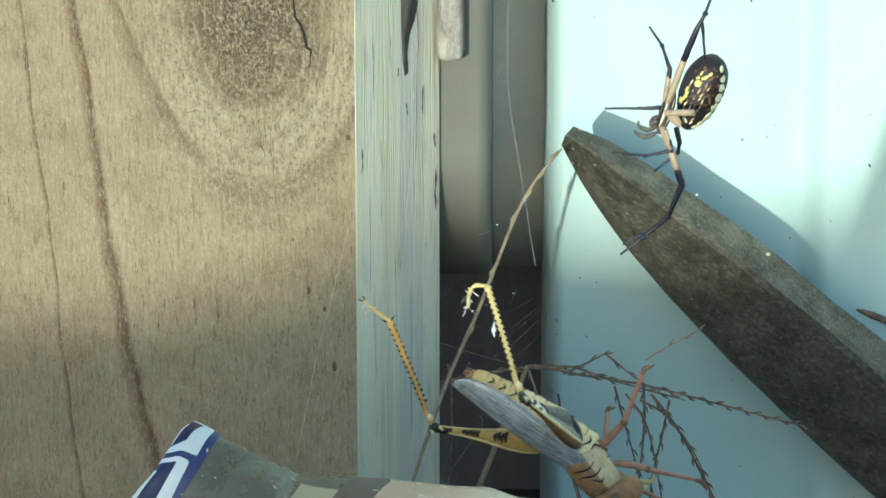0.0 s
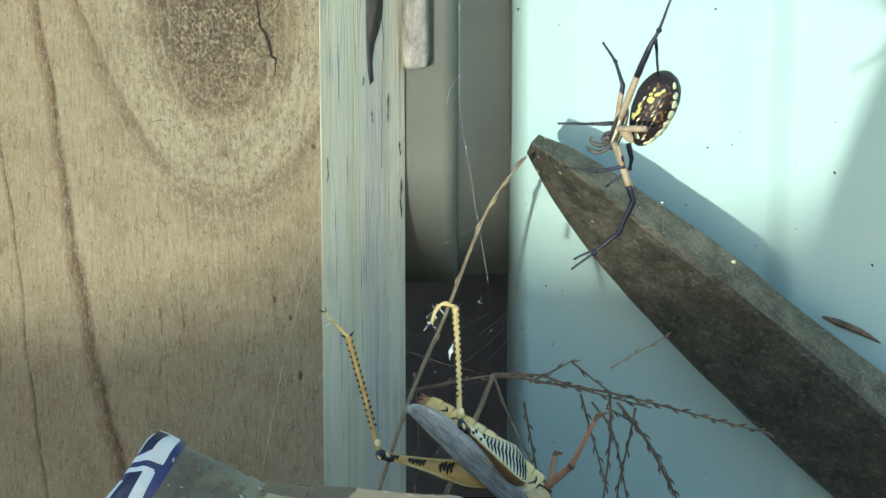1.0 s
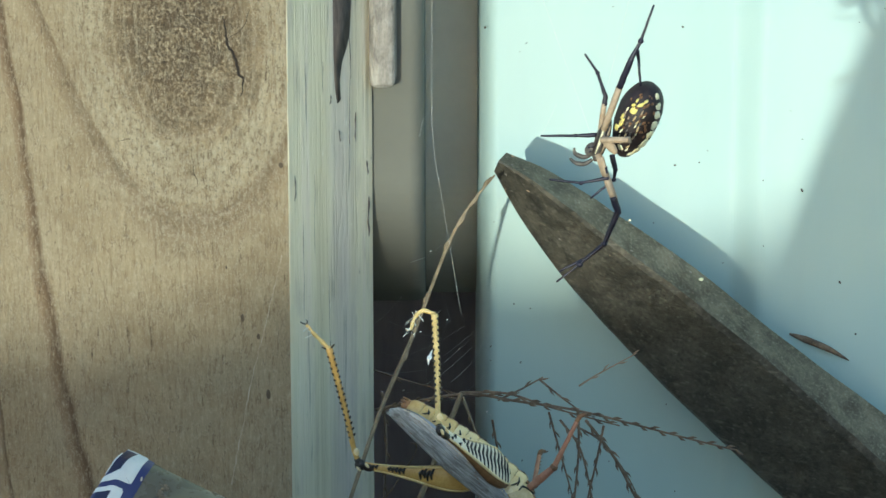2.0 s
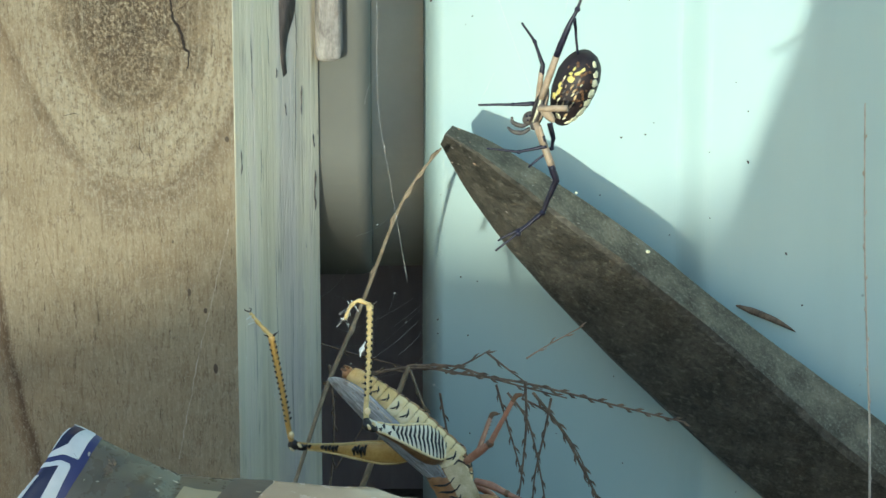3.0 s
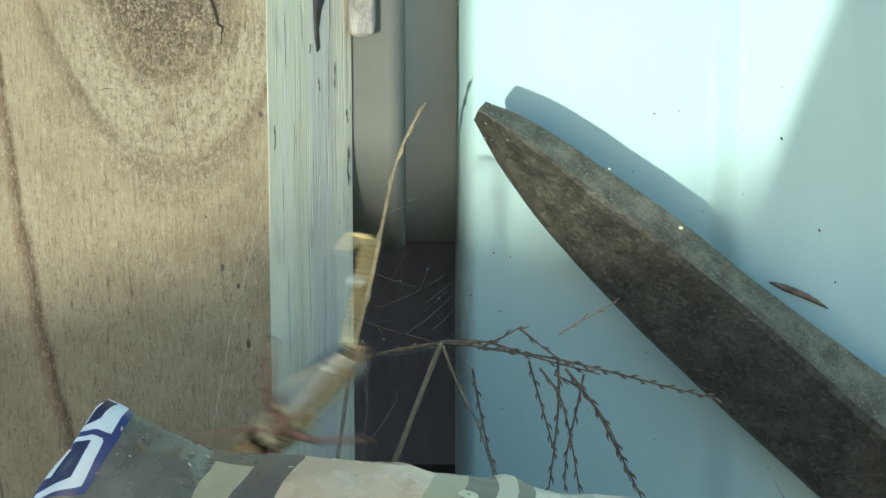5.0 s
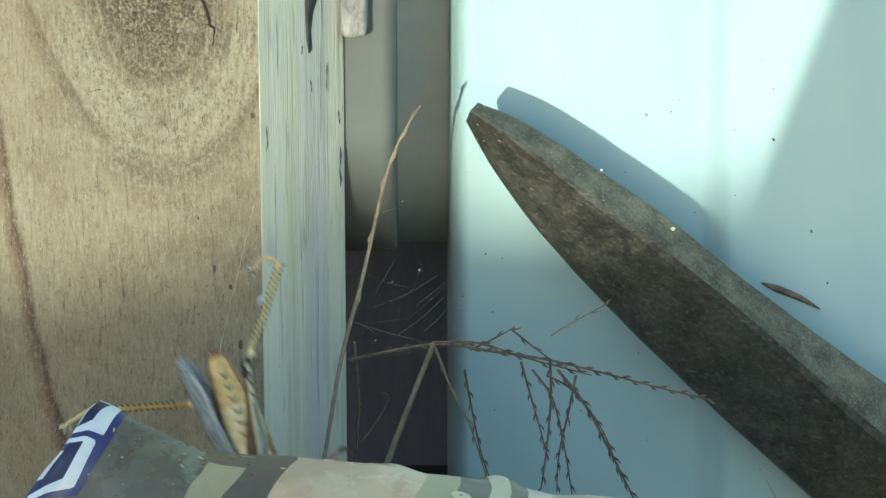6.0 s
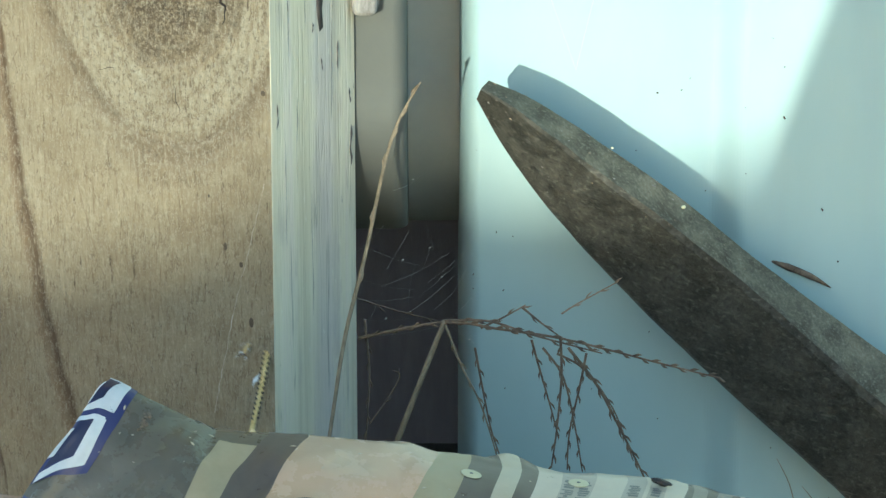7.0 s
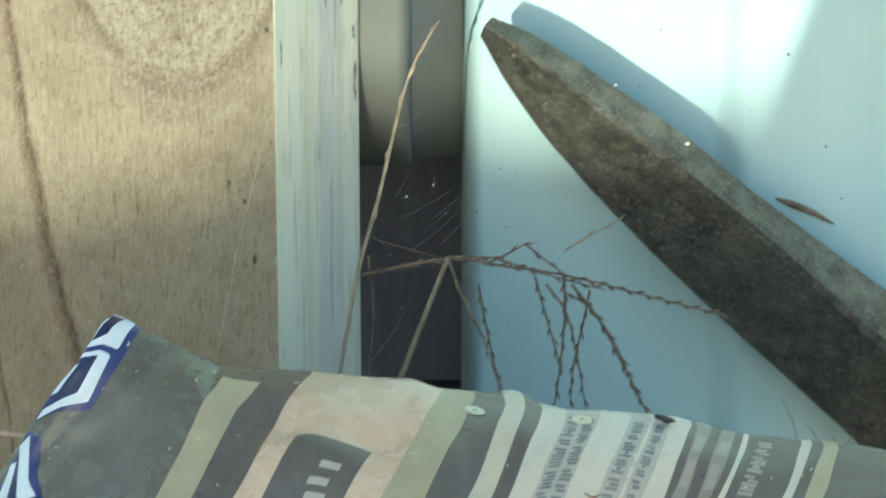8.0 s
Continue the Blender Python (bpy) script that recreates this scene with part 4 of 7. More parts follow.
# ---- dry plant ----
def dry_stem():
    base = Vector((-0.02114, 0.00400, 0.07449))
    s = thing("dry_grass_stem", "thin dry straw-coloured grass stem in the gap", "grass stem", base)
    pts = [Vector(q) - base for q in ((-0.02114, 0.00400, 0.07449), (-0.01454, 0.01200, 0.09251), (-0.00782, 0.02000, 0.10648), (-0.00103, 0.03000, 0.12176), (0.00320, 0.03400, 0.12890), (0.00859, 0.03800, 0.13464))]
    d = (pts[0] - pts[1]).normalized()
    foot = pts[0] + d * (base.z / -d.z)
    line = smooth_line([foot, foot.lerp(pts[0], 0.5)] + pts, 10)
    bm = bmesh.new()
    tube(bm, line, [0.00036, 0.0004, 0.00045, 0.00034, 0.00022], 7)
    part("stalk", bm, "straw", s)
    for k in (36, 43, 49, 54, 60, 65):
        bm = bmesh.new()
        d = (line[k + 1] - line[k]).normalized()
        tube(bm, [line[k], line[k] + d * 0.0018 + Vector((0.0005 * (-1) ** k, 0, 0)), line[k] + d * 0.0034 + Vector((0.0004 * (-1) ** k, 0, 0))], [0.0002, 0.00034, 0.0001], 5)
        part("sheath", bm, "straw", s)
    return s


stem = dry_stem()


def scaled_branch(owner, points, r, step=0.0022, mat="twig", seed=1, husk=0.0011):
    """A thin twig with small pointed bracts set alternately along it."""
    rnd = random.Random(seed)
    line = smooth_line(points, 12)
    bm = bmesh.new()
    r *= 0.76
    tube(bm, line, [r, r * 0.5], 6)
    br = part("branchlet", bm, mat, owner)
    b2 = bmesh.new()
    run, side = 0.0, 1
    for a, b in zip(line, line[1:]):
        run += (b - a).length
        if run >= step:
            run = 0
            side = -side
            d = (b - a).normalized()
            s = d.cross(Vector((0, 1, 0))).normalized() * side
            e = a + d * husk * 1.9 + s * husk * rnd.uniform(0.35, 0.75) + Vector((0, rnd.uniform(-1, 1) * husk * 0.5, 0))
            tube(b2, [a, a.lerp(e, 0.5) + s * husk * 0.15, e], [r * 0.55, r * 0.8, r * 0.08], 5)
    if b2.verts:
        h = part("husk_fringe", b2, mat, br)
        tagged(h, kind="stuff")
    return br


def dry_plant():
    p = thing("dry_plant", "dead brown branching seed stalk behind the bag", "dry plant", (-0.00783, 0.02000, 0.06786))
    o = p.location.copy()
    a, b = Vector((-0.00783, 0.02000, 0.06786)), Vector((-0.00275, 0.02000, 0.08173))
    root = a + (a - b) * (a.z / (b.z - a.z))
    half = root.lerp(a, 0.6)

    def q(*pts):
        return [Vector(a) - o for a in pts]
    bm = bmesh.new()
    tube(bm, smooth_line([root - o, half - o] + q((-0.00783, 0.02000, 0.06786), (-0.00275, 0.02000, 0.08173), (0.00194, 0.02000, 0.09423)), 8), [0.0007, 0.0006, 0.0005], 8)
    part("stalk", bm, "straw", p)
    scaled_branch(p, q((-0.01550, 0.03000, 0.08702), (0.00182, 0.02000, 0.09387), (0.01322, 0.02000, 0.09242), (0.02463, 0.02000, 0.09060), (0.03618, 0.02200, 0.08697), (0.04798, 0.02600, 0.08233), (0.05876, 0.03000, 0.07814)), 0.00048, 0.0020, "twig", 1)
    scaled_branch(p, q((0.00182, 0.02000, 0.09423), (0.01090, 0.01800, 0.09481), (0.02001, 0.01800, 0.09180), (0.03380, 0.02000, 0.08721)), 0.00042, 0.0022, "twig", 2)
    scaled_branch(p, q((0.00923, 0.02000, 0.09266), (0.01377, 0.02000, 0.09495), (0.01830, 0.02000, 0.09760)), 0.00035, 0.003, "twig", 3)
    scaled_branch(p, q((0.01751, 0.02000, 0.09712), (0.02175, 0.02000, 0.09350), (0.02520, 0.02000, 0.09084)), 0.00035, 0.003, "twig", 4)
    scaled_branch(p, q((0.01950, 0.02000, 0.09012), (0.02127, 0.02000, 0.08356), (0.02365, 0.02000, 0.07500), (0.02485, 0.02000, 0.07008)), 0.00034, 0.0022, "twig", 5)
    scaled_branch(p, q((0.02516, 0.01600, 0.09227), (0.02548, 0.01600, 0.08382), (0.02469, 0.01600, 0.07286), (0.02363, 0.01600, 0.06402)), 0.00040, 0.0022, "twig", 6)
    scaled_branch(p, q((0.02186, 0.02200, 0.08770), (0.02594, 0.02200, 0.08160), (0.02835, 0.02200, 0.07178), (0.03022, 0.02200, 0.06063)), 0.00036, 0.0022, "twig", 7)
    scaled_branch(p, q((0.03052, 0.01800, 0.08793), (0.02924, 0.01800, 0.08065), (0.02730, 0.01800, 0.07086), (0.02693, 0.01800, 0.06272)), 0.00036, 0.0022, "twig", 8)
    scaled_branch(p, q((0.02694, 0.02000, 0.08842), (0.03275, 0.02000, 0.08051), (0.03748, 0.02000, 0.07131), (0.04225, 0.02000, 0.06143), (0.04371, 0.02000, 0.05770)), 0.00044, 0.0018, "twig", 9, 0.0013)
    scaled_branch(p, q((0.02485, 0.02500, 0.08539), (0.03064, 0.02500, 0.08171), (0.03654, 0.02500, 0.07310), (0.04077, 0.02500, 0.06192)), 0.00032, 0.0022, "twig", 10)
    scaled_branch(p, q((0.00816, 0.02500, 0.08661), (0.00969, 0.02500, 0.07803), (0.01170, 0.02500, 0.06814), (0.01465, 0.02500, 0.05942)), 0.00034, 0.0024, "twig", 11)
    scaled_branch(p, q((0.00216, 0.02000, 0.09326), (0.00526, 0.02000, 0.08477), (0.00929, 0.02000, 0.07623), (0.01280, 0.02000, 0.06453)), 0.00036, 0.004, "straw", 12)
    scaled_branch(p, q((0.02623, 0.04000, 0.08866), (0.02995, 0.04000, 0.09114), (0.03806, 0.04000, 0.09583)), 0.00030, 0.003, "twig_pale", 13)
    scaled_branch(p, q((-0.01432, 0.03000, 0.09094), (-0.01346, 0.03000, 0.07987), (-0.01399, 0.03000, 0.06870), (-0.01449, 0.03000, 0.06245)), 0.00034, 0.0030, "twig", 14)
    scaled_branch(p, q((-0.01684, 0.04000, 0.09237), (-0.00749, 0.04000, 0.08928), (0.00185, 0.03000, 0.09033)), 0.00022, 0.006, "twig", 15)
    scaled_branch(p, q((-0.01353, 0.03000, 0.06807), (-0.00977, 0.03000, 0.07368), (-0.00720, 0.03000, 0.07864), (-0.00859, 0.03000, 0.07987)), 0.00022, 0.006, "twig", 16)
    return p


dry_plant()


def grass_tuft():
    """A few hair-thin dry blades that show above the bag's far end."""
    c = Vector((0.07375, 0.00000, 0.06219))
    g = thing("grass_tuft", "few hair-thin dry grass blades behind the bag", "grass", (c.x, c.y, 0))
    for top, foot in (((0.06772, 0.00000, 0.07233), (0.07175, 0.00000, 0.06159)), ((0.07295, 0.00000, 0.06631), (0.07582, 0.00000, 0.06098)), ((0.07819, 0.00000, 0.06401), (0.07876, 0.00000, 0.06037)), ((0.08266, 0.00000, 0.06450), (0.07966, 0.00000, 0.06037))):
        a, b = Vector(top) - g.location, Vector(foot) - g.location
        bm = bmesh.new()
        tube(bm, smooth_line([a, a.lerp(b, 0.5) + Vector((0.0006, 0, 0)), b], 6) + [Vector((b.x + 0.001, 0, 0))], [0.00005, 0.00009, 0.00011, 0.00014], 5)
        part("blade", bm, "straw", g)


grass_tuft()


def pale_twig():
    """Short pale stick lying between the board and the bag's folded end."""
    c = Vector((-0.07128, -0.09800, 0.10389))
    g = thing("twig", "short pale dry stick between board and bag", "twig", c)
    bm = bmesh.new()
    tube(bm, smooth_line([(-0.040, 0.008, 0.0008), (-0.018, 0.004, 0.0006), (-0.004, 0.001, 0.0001), (0.0022, 0, -0.0002)], 6), [0.0007, 0.0006, 0.0005], 7)
    part("stick", bm, "twig_pale", g)


pale_twig()


def thin_stalk():
    base = Vector((0.09016, -0.02000, 0.08445))
    s = thing("thin_stalk", "single upright dry thread-thin grass stalk", "grass stem", base)
    pts = [Vector((0.002, 0, -base.z))] + [Vector(a) - base for a in ((0.09016, -0.02000, 0.08445), (0.08887, -0.02000, 0.10858), (0.08746, -0.02000, 0.13330), (0.08661, -0.02000, 0.15964))]
    scaled_branch(s, pts, 0.00034, 0.006, "straw_pale", 31, 0.0006)


thin_stalk()


def wall_husk():
    h = thing("husk", "small dry brown husk stuck to the panel", "husk", (0.07866, 0.06820, 0.08790))
    bm = bmesh.new()
    tube(bm, smooth_line([(-0.0068, 0.0005, 0.0028), (-0.003, -0.0006, 0.0017), (0.002, -0.0008, -0.0004), (0.0066, 0.0005, -0.0034)], 5), [0.0001, 0.0008, 0.0007, 0.0001], 7, flat=0.5)
    part("shell", bm, "twig", h)


wall_husk()


def wall_flake():
    o = Vector((0.0085, 0.074, 0.0878))
    h = thing("dark_flake", "thin dark shred of debris on the panel's edge", "debris", o)
    bm = bmesh.new()
    tube(bm, [p + Vector((noise.noise(p * 900), 0, 0)) * 0.0005 for p in smooth_line([Vector(q) - o for q in [(0.0085, 0.074, 0.0878), (0.0088, 0.074, 0.0842), (0.0084, 0.074, 0.081), (0.0089, 0.074, 0.0788)]], 6)], [0.00004, 0.00013, 0.00006, 0.00014, 0.00004], 6, flat=0.6)
    part("shred", bm, "bark", h)


wall_flake()


def bag_crumb():
    c = thing("soil_crumb", "small black lump of soil on the bag", "soil crumb", (0.0381, -0.1010, 0.1081))
    bm = bmesh.new()
    blob(bm, (0, 0, 0), ((0.0016, 0, -0.0004), (0, 0.0008, 0), (0.0001, 0, 0.0006)), 12, 8)
    for v in bm.verts:
        v.co += v.co * 0.5 * noise.noise(v.co * 1500)
    part("lump", bm, "gh_black", c)


bag_crumb()


def wall_specks():
    """Small dark fly specks and a few crumbs on the panel."""
    g = thing("fly_speck_cluster", "scattered tiny dark fly specks on the panel", "specks", (0.05015, 0.07160, 0.11461))
    o = g.location.copy()
    rs = random.Random(5)
    spots = [(0.04727, 0.07180, 0.12720), (0.05242, 0.07180, 0.12782), (0.07404, 0.07180, 0.12270), (0.08277, 0.07180, 0.10215), (0.05797, 0.07180, 0.10545), (0.01324, 0.07180, 0.09616), (0.01478, 0.07180, 0.08293), (0.04835, 0.07180, 0.15736), (0.01555, 0.07180, 0.15383), (0.00687, 0.07180, 0.15724), (0.05416, 0.07180, 0.13043), (0.08657, 0.07180, 0.09040), (0.00829, 0.07180, 0.08654), (0.00830, 0.07180, 0.08332), (0.00892, 0.07180, 0.11455), (0.07113, 0.07180, 0.14009)]
    for k in range(26):
        spots.append((rs.uniform(0.014, 0.11), 0.0718, rs.uniform(0.03, 0.17)))
    for k, q in enumerate(spots):
        m = bmesh.new()
        if q[0] > 0.0588:                # those on the fold stand a little nearer
            q = (q[0], q[1] - 0.0036 * (0.5 - 0.5 * math.cos(math.pi * (q[0] - 0.0588) / 0.0076) if q[0] < 0.0664 else 0.5 + 0.5 * math.cos(math.pi * min(1, (q[0] - 0.0664) / 0.07))), q[2])
        r = (0.00024 if k < 14 else 0.00013) * rs.uniform(0.6, 1.2)
        blob(m, Vector(q) - o, ((r, 0, rs.uniform(-1, 1) * r * 0.8), (0, 0.0002, 0), (0, 0, r * rs.uniform(0.5, 1.4))), 7, 5)
        part("speck", m, "bark", g)


wall_specks()


# ---- spider ----
def spider():
    k0 = 0.80
    s = thing("garden_spider", "black and yellow garden spider hanging head down in its web", "spider")
    a, b = Vector((0.00846, 0.00300, 0.00907)), Vector((0.00393, 0.00300, -0.00223))
    ax = (a - b) / 2
    side = Vector((ax.z, 0, -ax.x)).normalized() * 0.00405 * k0
    if side.x < 0:
        side = -side
    centre = (a + b) / 2
    deep = Vector((0, 0.0044 * k0, 0))
    egg = 0.16
    bm = bmesh.new()
    blob(bm, centre, (ax, side, deep), 28, 22, egg=egg)
    for v in bm.verts:
        v.co += (v.co - centre).normalized() * 0.00012 * noise.noise(v.co * 900)
    ab = part("abdomen", bm, "sp_brown", s, "glossy dark abdomen with yellow spots")

    def spot(u, w, r, mat, name, stretch=1.0, tilt=0.0):
        """A raised spot at u along and w across the abdomen."""
        full = (1 - u * u) * (1 + egg * u) ** 2
        if w * w > full * 0.97:
            return
        r = r * k0
        p = centre + ax * u + side * w - deep * math.sqrt(full - w * w)
        t = (ax.normalized() + side.normalized() * tilt).normalized()
        q = Vector((t.z, 0, -t.x))
        nrm = (side / side.length * (w / side.length) - Vector((0, 1, 0)) * math.sqrt(full - w * w) / deep.length + ax / ax.length * (u / ax.length)).normalized()
        t = (t - nrm * t.dot(nrm)).normalized()
        q = nrm.cross(t)
        m = bmesh.new()
        blob(m, p, (t * r * stretch, q * r, nrm * 0.00016), 9, 6)
        for v in m.verts:
            v.co += Vector((noise.noise(v.co * 2500), 0, noise.noise(v.co * 2500 + Vector((5, 5, 5))))) * r * 0.35
        part(name, m, mat, ab)

    for u, w, r, st in ((0.80, 0.42, 0.00045, 1.3), (0.60, 0.66, 0.00066, 1.0), (0.38, 0.80, 0.00085, 0.8), (0.12, 0.86, 0.00088, 0.9), (-0.14, 0.85, 0.00086, 0.9),
                        (-0.42, 0.74, 0.00085, 1.2), (-0.66, 0.55, 0.00070, 1.0), (-0.80, 0.36, 0.00055, 1.3), (-0.72, -0.30, 0.0006, 0.9)):
        spot(u, w * 0.88, r * 1.15, "sp_cream", "pale_spot", st, 0.3)
    for u, w, r, st, tl in ((0.30, -0.42, 0.00070, 1.1, 0.0), (0.50, -0.22, 0.00036, 2.2, 0.9), (0.62, -0.05, 0.00030, 1.5, 0.5), (0.02, -0.72, 0.00048, 1.6, -0.5), (-0.14, -0.70, 0.00045, 1.8, 0.6), (-0.30, -0.78, 0.00060, 1.2, 0.0),
                            (0.42, -0.52, 0.0003, 1.5, 0.8), (0.55, -0.44, 0.00024, 1.8, 0.0)):
        spot(u, w, r, "sp_yellow", "yellow_spot", st, tl)
    rnd = random.Random(4)
    for k, w in enumerate((-0.70, -0.50, -0.30, -0.10, 0.08)):
        for q in range(9):
            u = -0.72 + 0.125 * q + 0.05 * (k % 2) + rnd.uniform(-0.02, 0.02)
            if rnd.random() < 0.82:
                spot(u, w + 0.10 * u + rnd.uniform(-0.03, 0.03), rnd.uniform(0.00012, 0.00021), ("sp_cream", "gh_olive", "sp_grey", "sp_tan")[(q + k) % 4], "fleck", rnd.uniform(2.0, 3.4), rnd.uniform(0.0, 0.5))
    for i in range(30):
        spot(rnd.uniform(-0.3, 0.85), rnd.uniform(-0.7, 0.5), rnd.uniform(0.00012, 0.0003), "gh_brown", "fleck", rnd.uniform(1, 2), rnd.uniform(-1, 1))
    bm = bmesh.new()
    blob(bm, (0.00099, 0.00000, 0.00121), (Vector((0.00147, 0.00000, 0.00312)) - Vector((0.00042, 0.00000, -0.00035)), (0.00100, 0, -0.0003), (0, 0.0011, 0)), 14, 10)
    front = part("cephalothorax", bm, "sp_grey", s, "silver-haired front body")
    for dx, w, mat in ((-0.00070, 0.00016, "sp_brown"), (-0.00022, 0.00022, "sp_cream"), (0.00030, 0.00016, "sp_brown"), (0.00068, 0.00020, "sp_tan")):
        bm = bmesh.new()
        tube(bm, [(0.00020 + dx, -0.0008, -0.0008), (0.00090 + dx, -0.0012, 0.0012), (0.00150 + dx, -0.0009, 0.0034)], [w * 0.4, w, w * 0.4], 6)
        part("stripe", bm, mat, front)
    bm = bmesh.new()
    blob(bm, (-0.00058, 0.00000, -0.00035), ((0.0007, 0, 0.0009), (0.0007, 0, -0.0006), (0, 0.0008, 0)), 12, 8)
    hd = part("head", bm, "sp_grey", s)
    for e in ((-0.00095, -0.00070, 0.00011), (-0.00045, -0.00080, 0.00022), (-0.00077, -0.00070, -0.00050)):
        bm = bmesh.new()
        blob(bm, e, ((0.0002, 0, 0), (0, 0.0002, 0), (0, 0, 0.0002)), 7, 5)
        part("eye", bm, "sp_black", hd)
    bm = bmesh.new()
    blob(bm, (0.00203, -0.00140, 0.00074), ((0.0011, 0, -0.0014), (0.0006, 0, 0.0004), (0, 0.0005, 0)), 12, 8)
    part("sternum", bm, "sp_tan", s)
    for pts in (((-0.00041, 0.00000, -0.00104), (-0.00157, 0.00000, -0.00156), (-0.00292, 0.00000, -0.00104), (-0.00310, 0.00000, -0.00017)), ((-0.00040, 0.00000, -0.00191), (-0.00156, 0.00000, -0.00261), (-0.00291, 0.00000, -0.00244), (-0.00375, 0.00000, -0.00174))):
        bm = bmesh.new()
        tube(bm, smooth_line(pts, 4), [0.00028, 0.00038, 0.00016], 6)
        part("palp", bm, "sp_grey", s)

    def leg(tan, dark, r=0.00052, thin=0.00020):
        r = r * k0 * 1.05
        m = bmesh.new()
        if tan:
            tube(m, smooth_line(tan, 5), [r * 0.9, r * 1.05, r * 1.0], 8, 0)
        if dark:
            ln = [Vector(a).lerp(Vector(b), k / 5) for a, b in zip(dark, dark[1:]) for k in range(5)] + [Vector(dark[-1])]
            wob = [p + Vector((noise.noise(p * 1500), 0, noise.noise(p * 1500 + Vector((3, 3, 3))))) * 0.00008 for p in ln]
            tube(m, wob, [r * 1.0, r * 0.95, r * 0.62, thin, thin * 0.8], 8, 1)
            for q in dark[1:-1]:
                blob(m, q, ((r * 0.9, 0, 0), (0, r * 0.9, 0), (0, 0, r * 0.9)), 8, 6, 1)
        part("leg", m, ["sp_tan", "sp_black"], s)

    leg(((0.00072, 0.00000, 0.00260), (0.00125, 0.00000, 0.00666)), ((0.00126, 0.00000, 0.00640), (0.00141, 0.00000, 0.00778), (0.00020, 0.00000, 0.01130), (-0.00175, 0.00000, 0.01421)), 0.00048)
    leg(((0.00118, -0.00100, 0.00287), (0.00338, -0.00200, 0.00976)), ((0.00330, -0.00200, 0.00959), (0.00492, -0.00300, 0.01411), (0.00628, -0.00300, 0.01691), (0.00809, -0.00300, 0.02232)), 0.00060)
    bm = bmesh.new()
    tube(bm, [(-0.00805, 0, 0.00165), (-0.0068, 0, 0.0042), (-0.0058, 0, 0.0066)], 0.000016, 5)
    part("silk_thread", bm, "silk", s)
    leg((), ((0.00023, 0.00000, 0.00182), (-0.00295, 0.00000, 0.00174), (-0.00805, 0.00000, 0.00165)), 0.00042, 0.0002)
    leg(((0.00070, -0.00300, 0.00187), (0.00484, -0.00500, 0.00251)), (), 0.00058)
    leg((), ((0.00607, 0.00200, 0.01431), (0.00636, 0.00200, 0.01199), (0.00666, 0.00200, 0.00881)), 0.00034)
    leg(((0.00039, -0.00100, -0.00076), (0.00282, -0.00300, -0.00715)), ((0.00265, -0.00300, -0.00680), (0.00343, -0.00300, -0.00915), (0.00140, -0.00300, -0.01415), (-0.00217, -0.00300, -0.01731), (-0.00552, -0.00300, -0.02005)), 0.00066)
    leg((), ((0.00186, -0.00200, -0.01401), (-0.00114, -0.00200, -0.01657), (-0.00516, -0.00200, -0.01878)), 0.00036)
    leg(((0.00077, -0.00400, -0.00044), (0.00156, -0.00400, -0.00338)), ((0.00129, -0.00400, -0.00191), (0.00165, -0.00400, -0.00364), (-0.00218, -0.00400, -0.00442), (-0.00685, -0.00400, -0.00390)), 0.00046)
    leg((), ((0.00257, 0.00100, -0.00150), (0.00311, 0.00100, -0.00377), (0.00288, 0.00100, -0.00534), (-0.00054, 0.00100, -0.00823)), 0.00050)
    return s


spider_ob = spider()


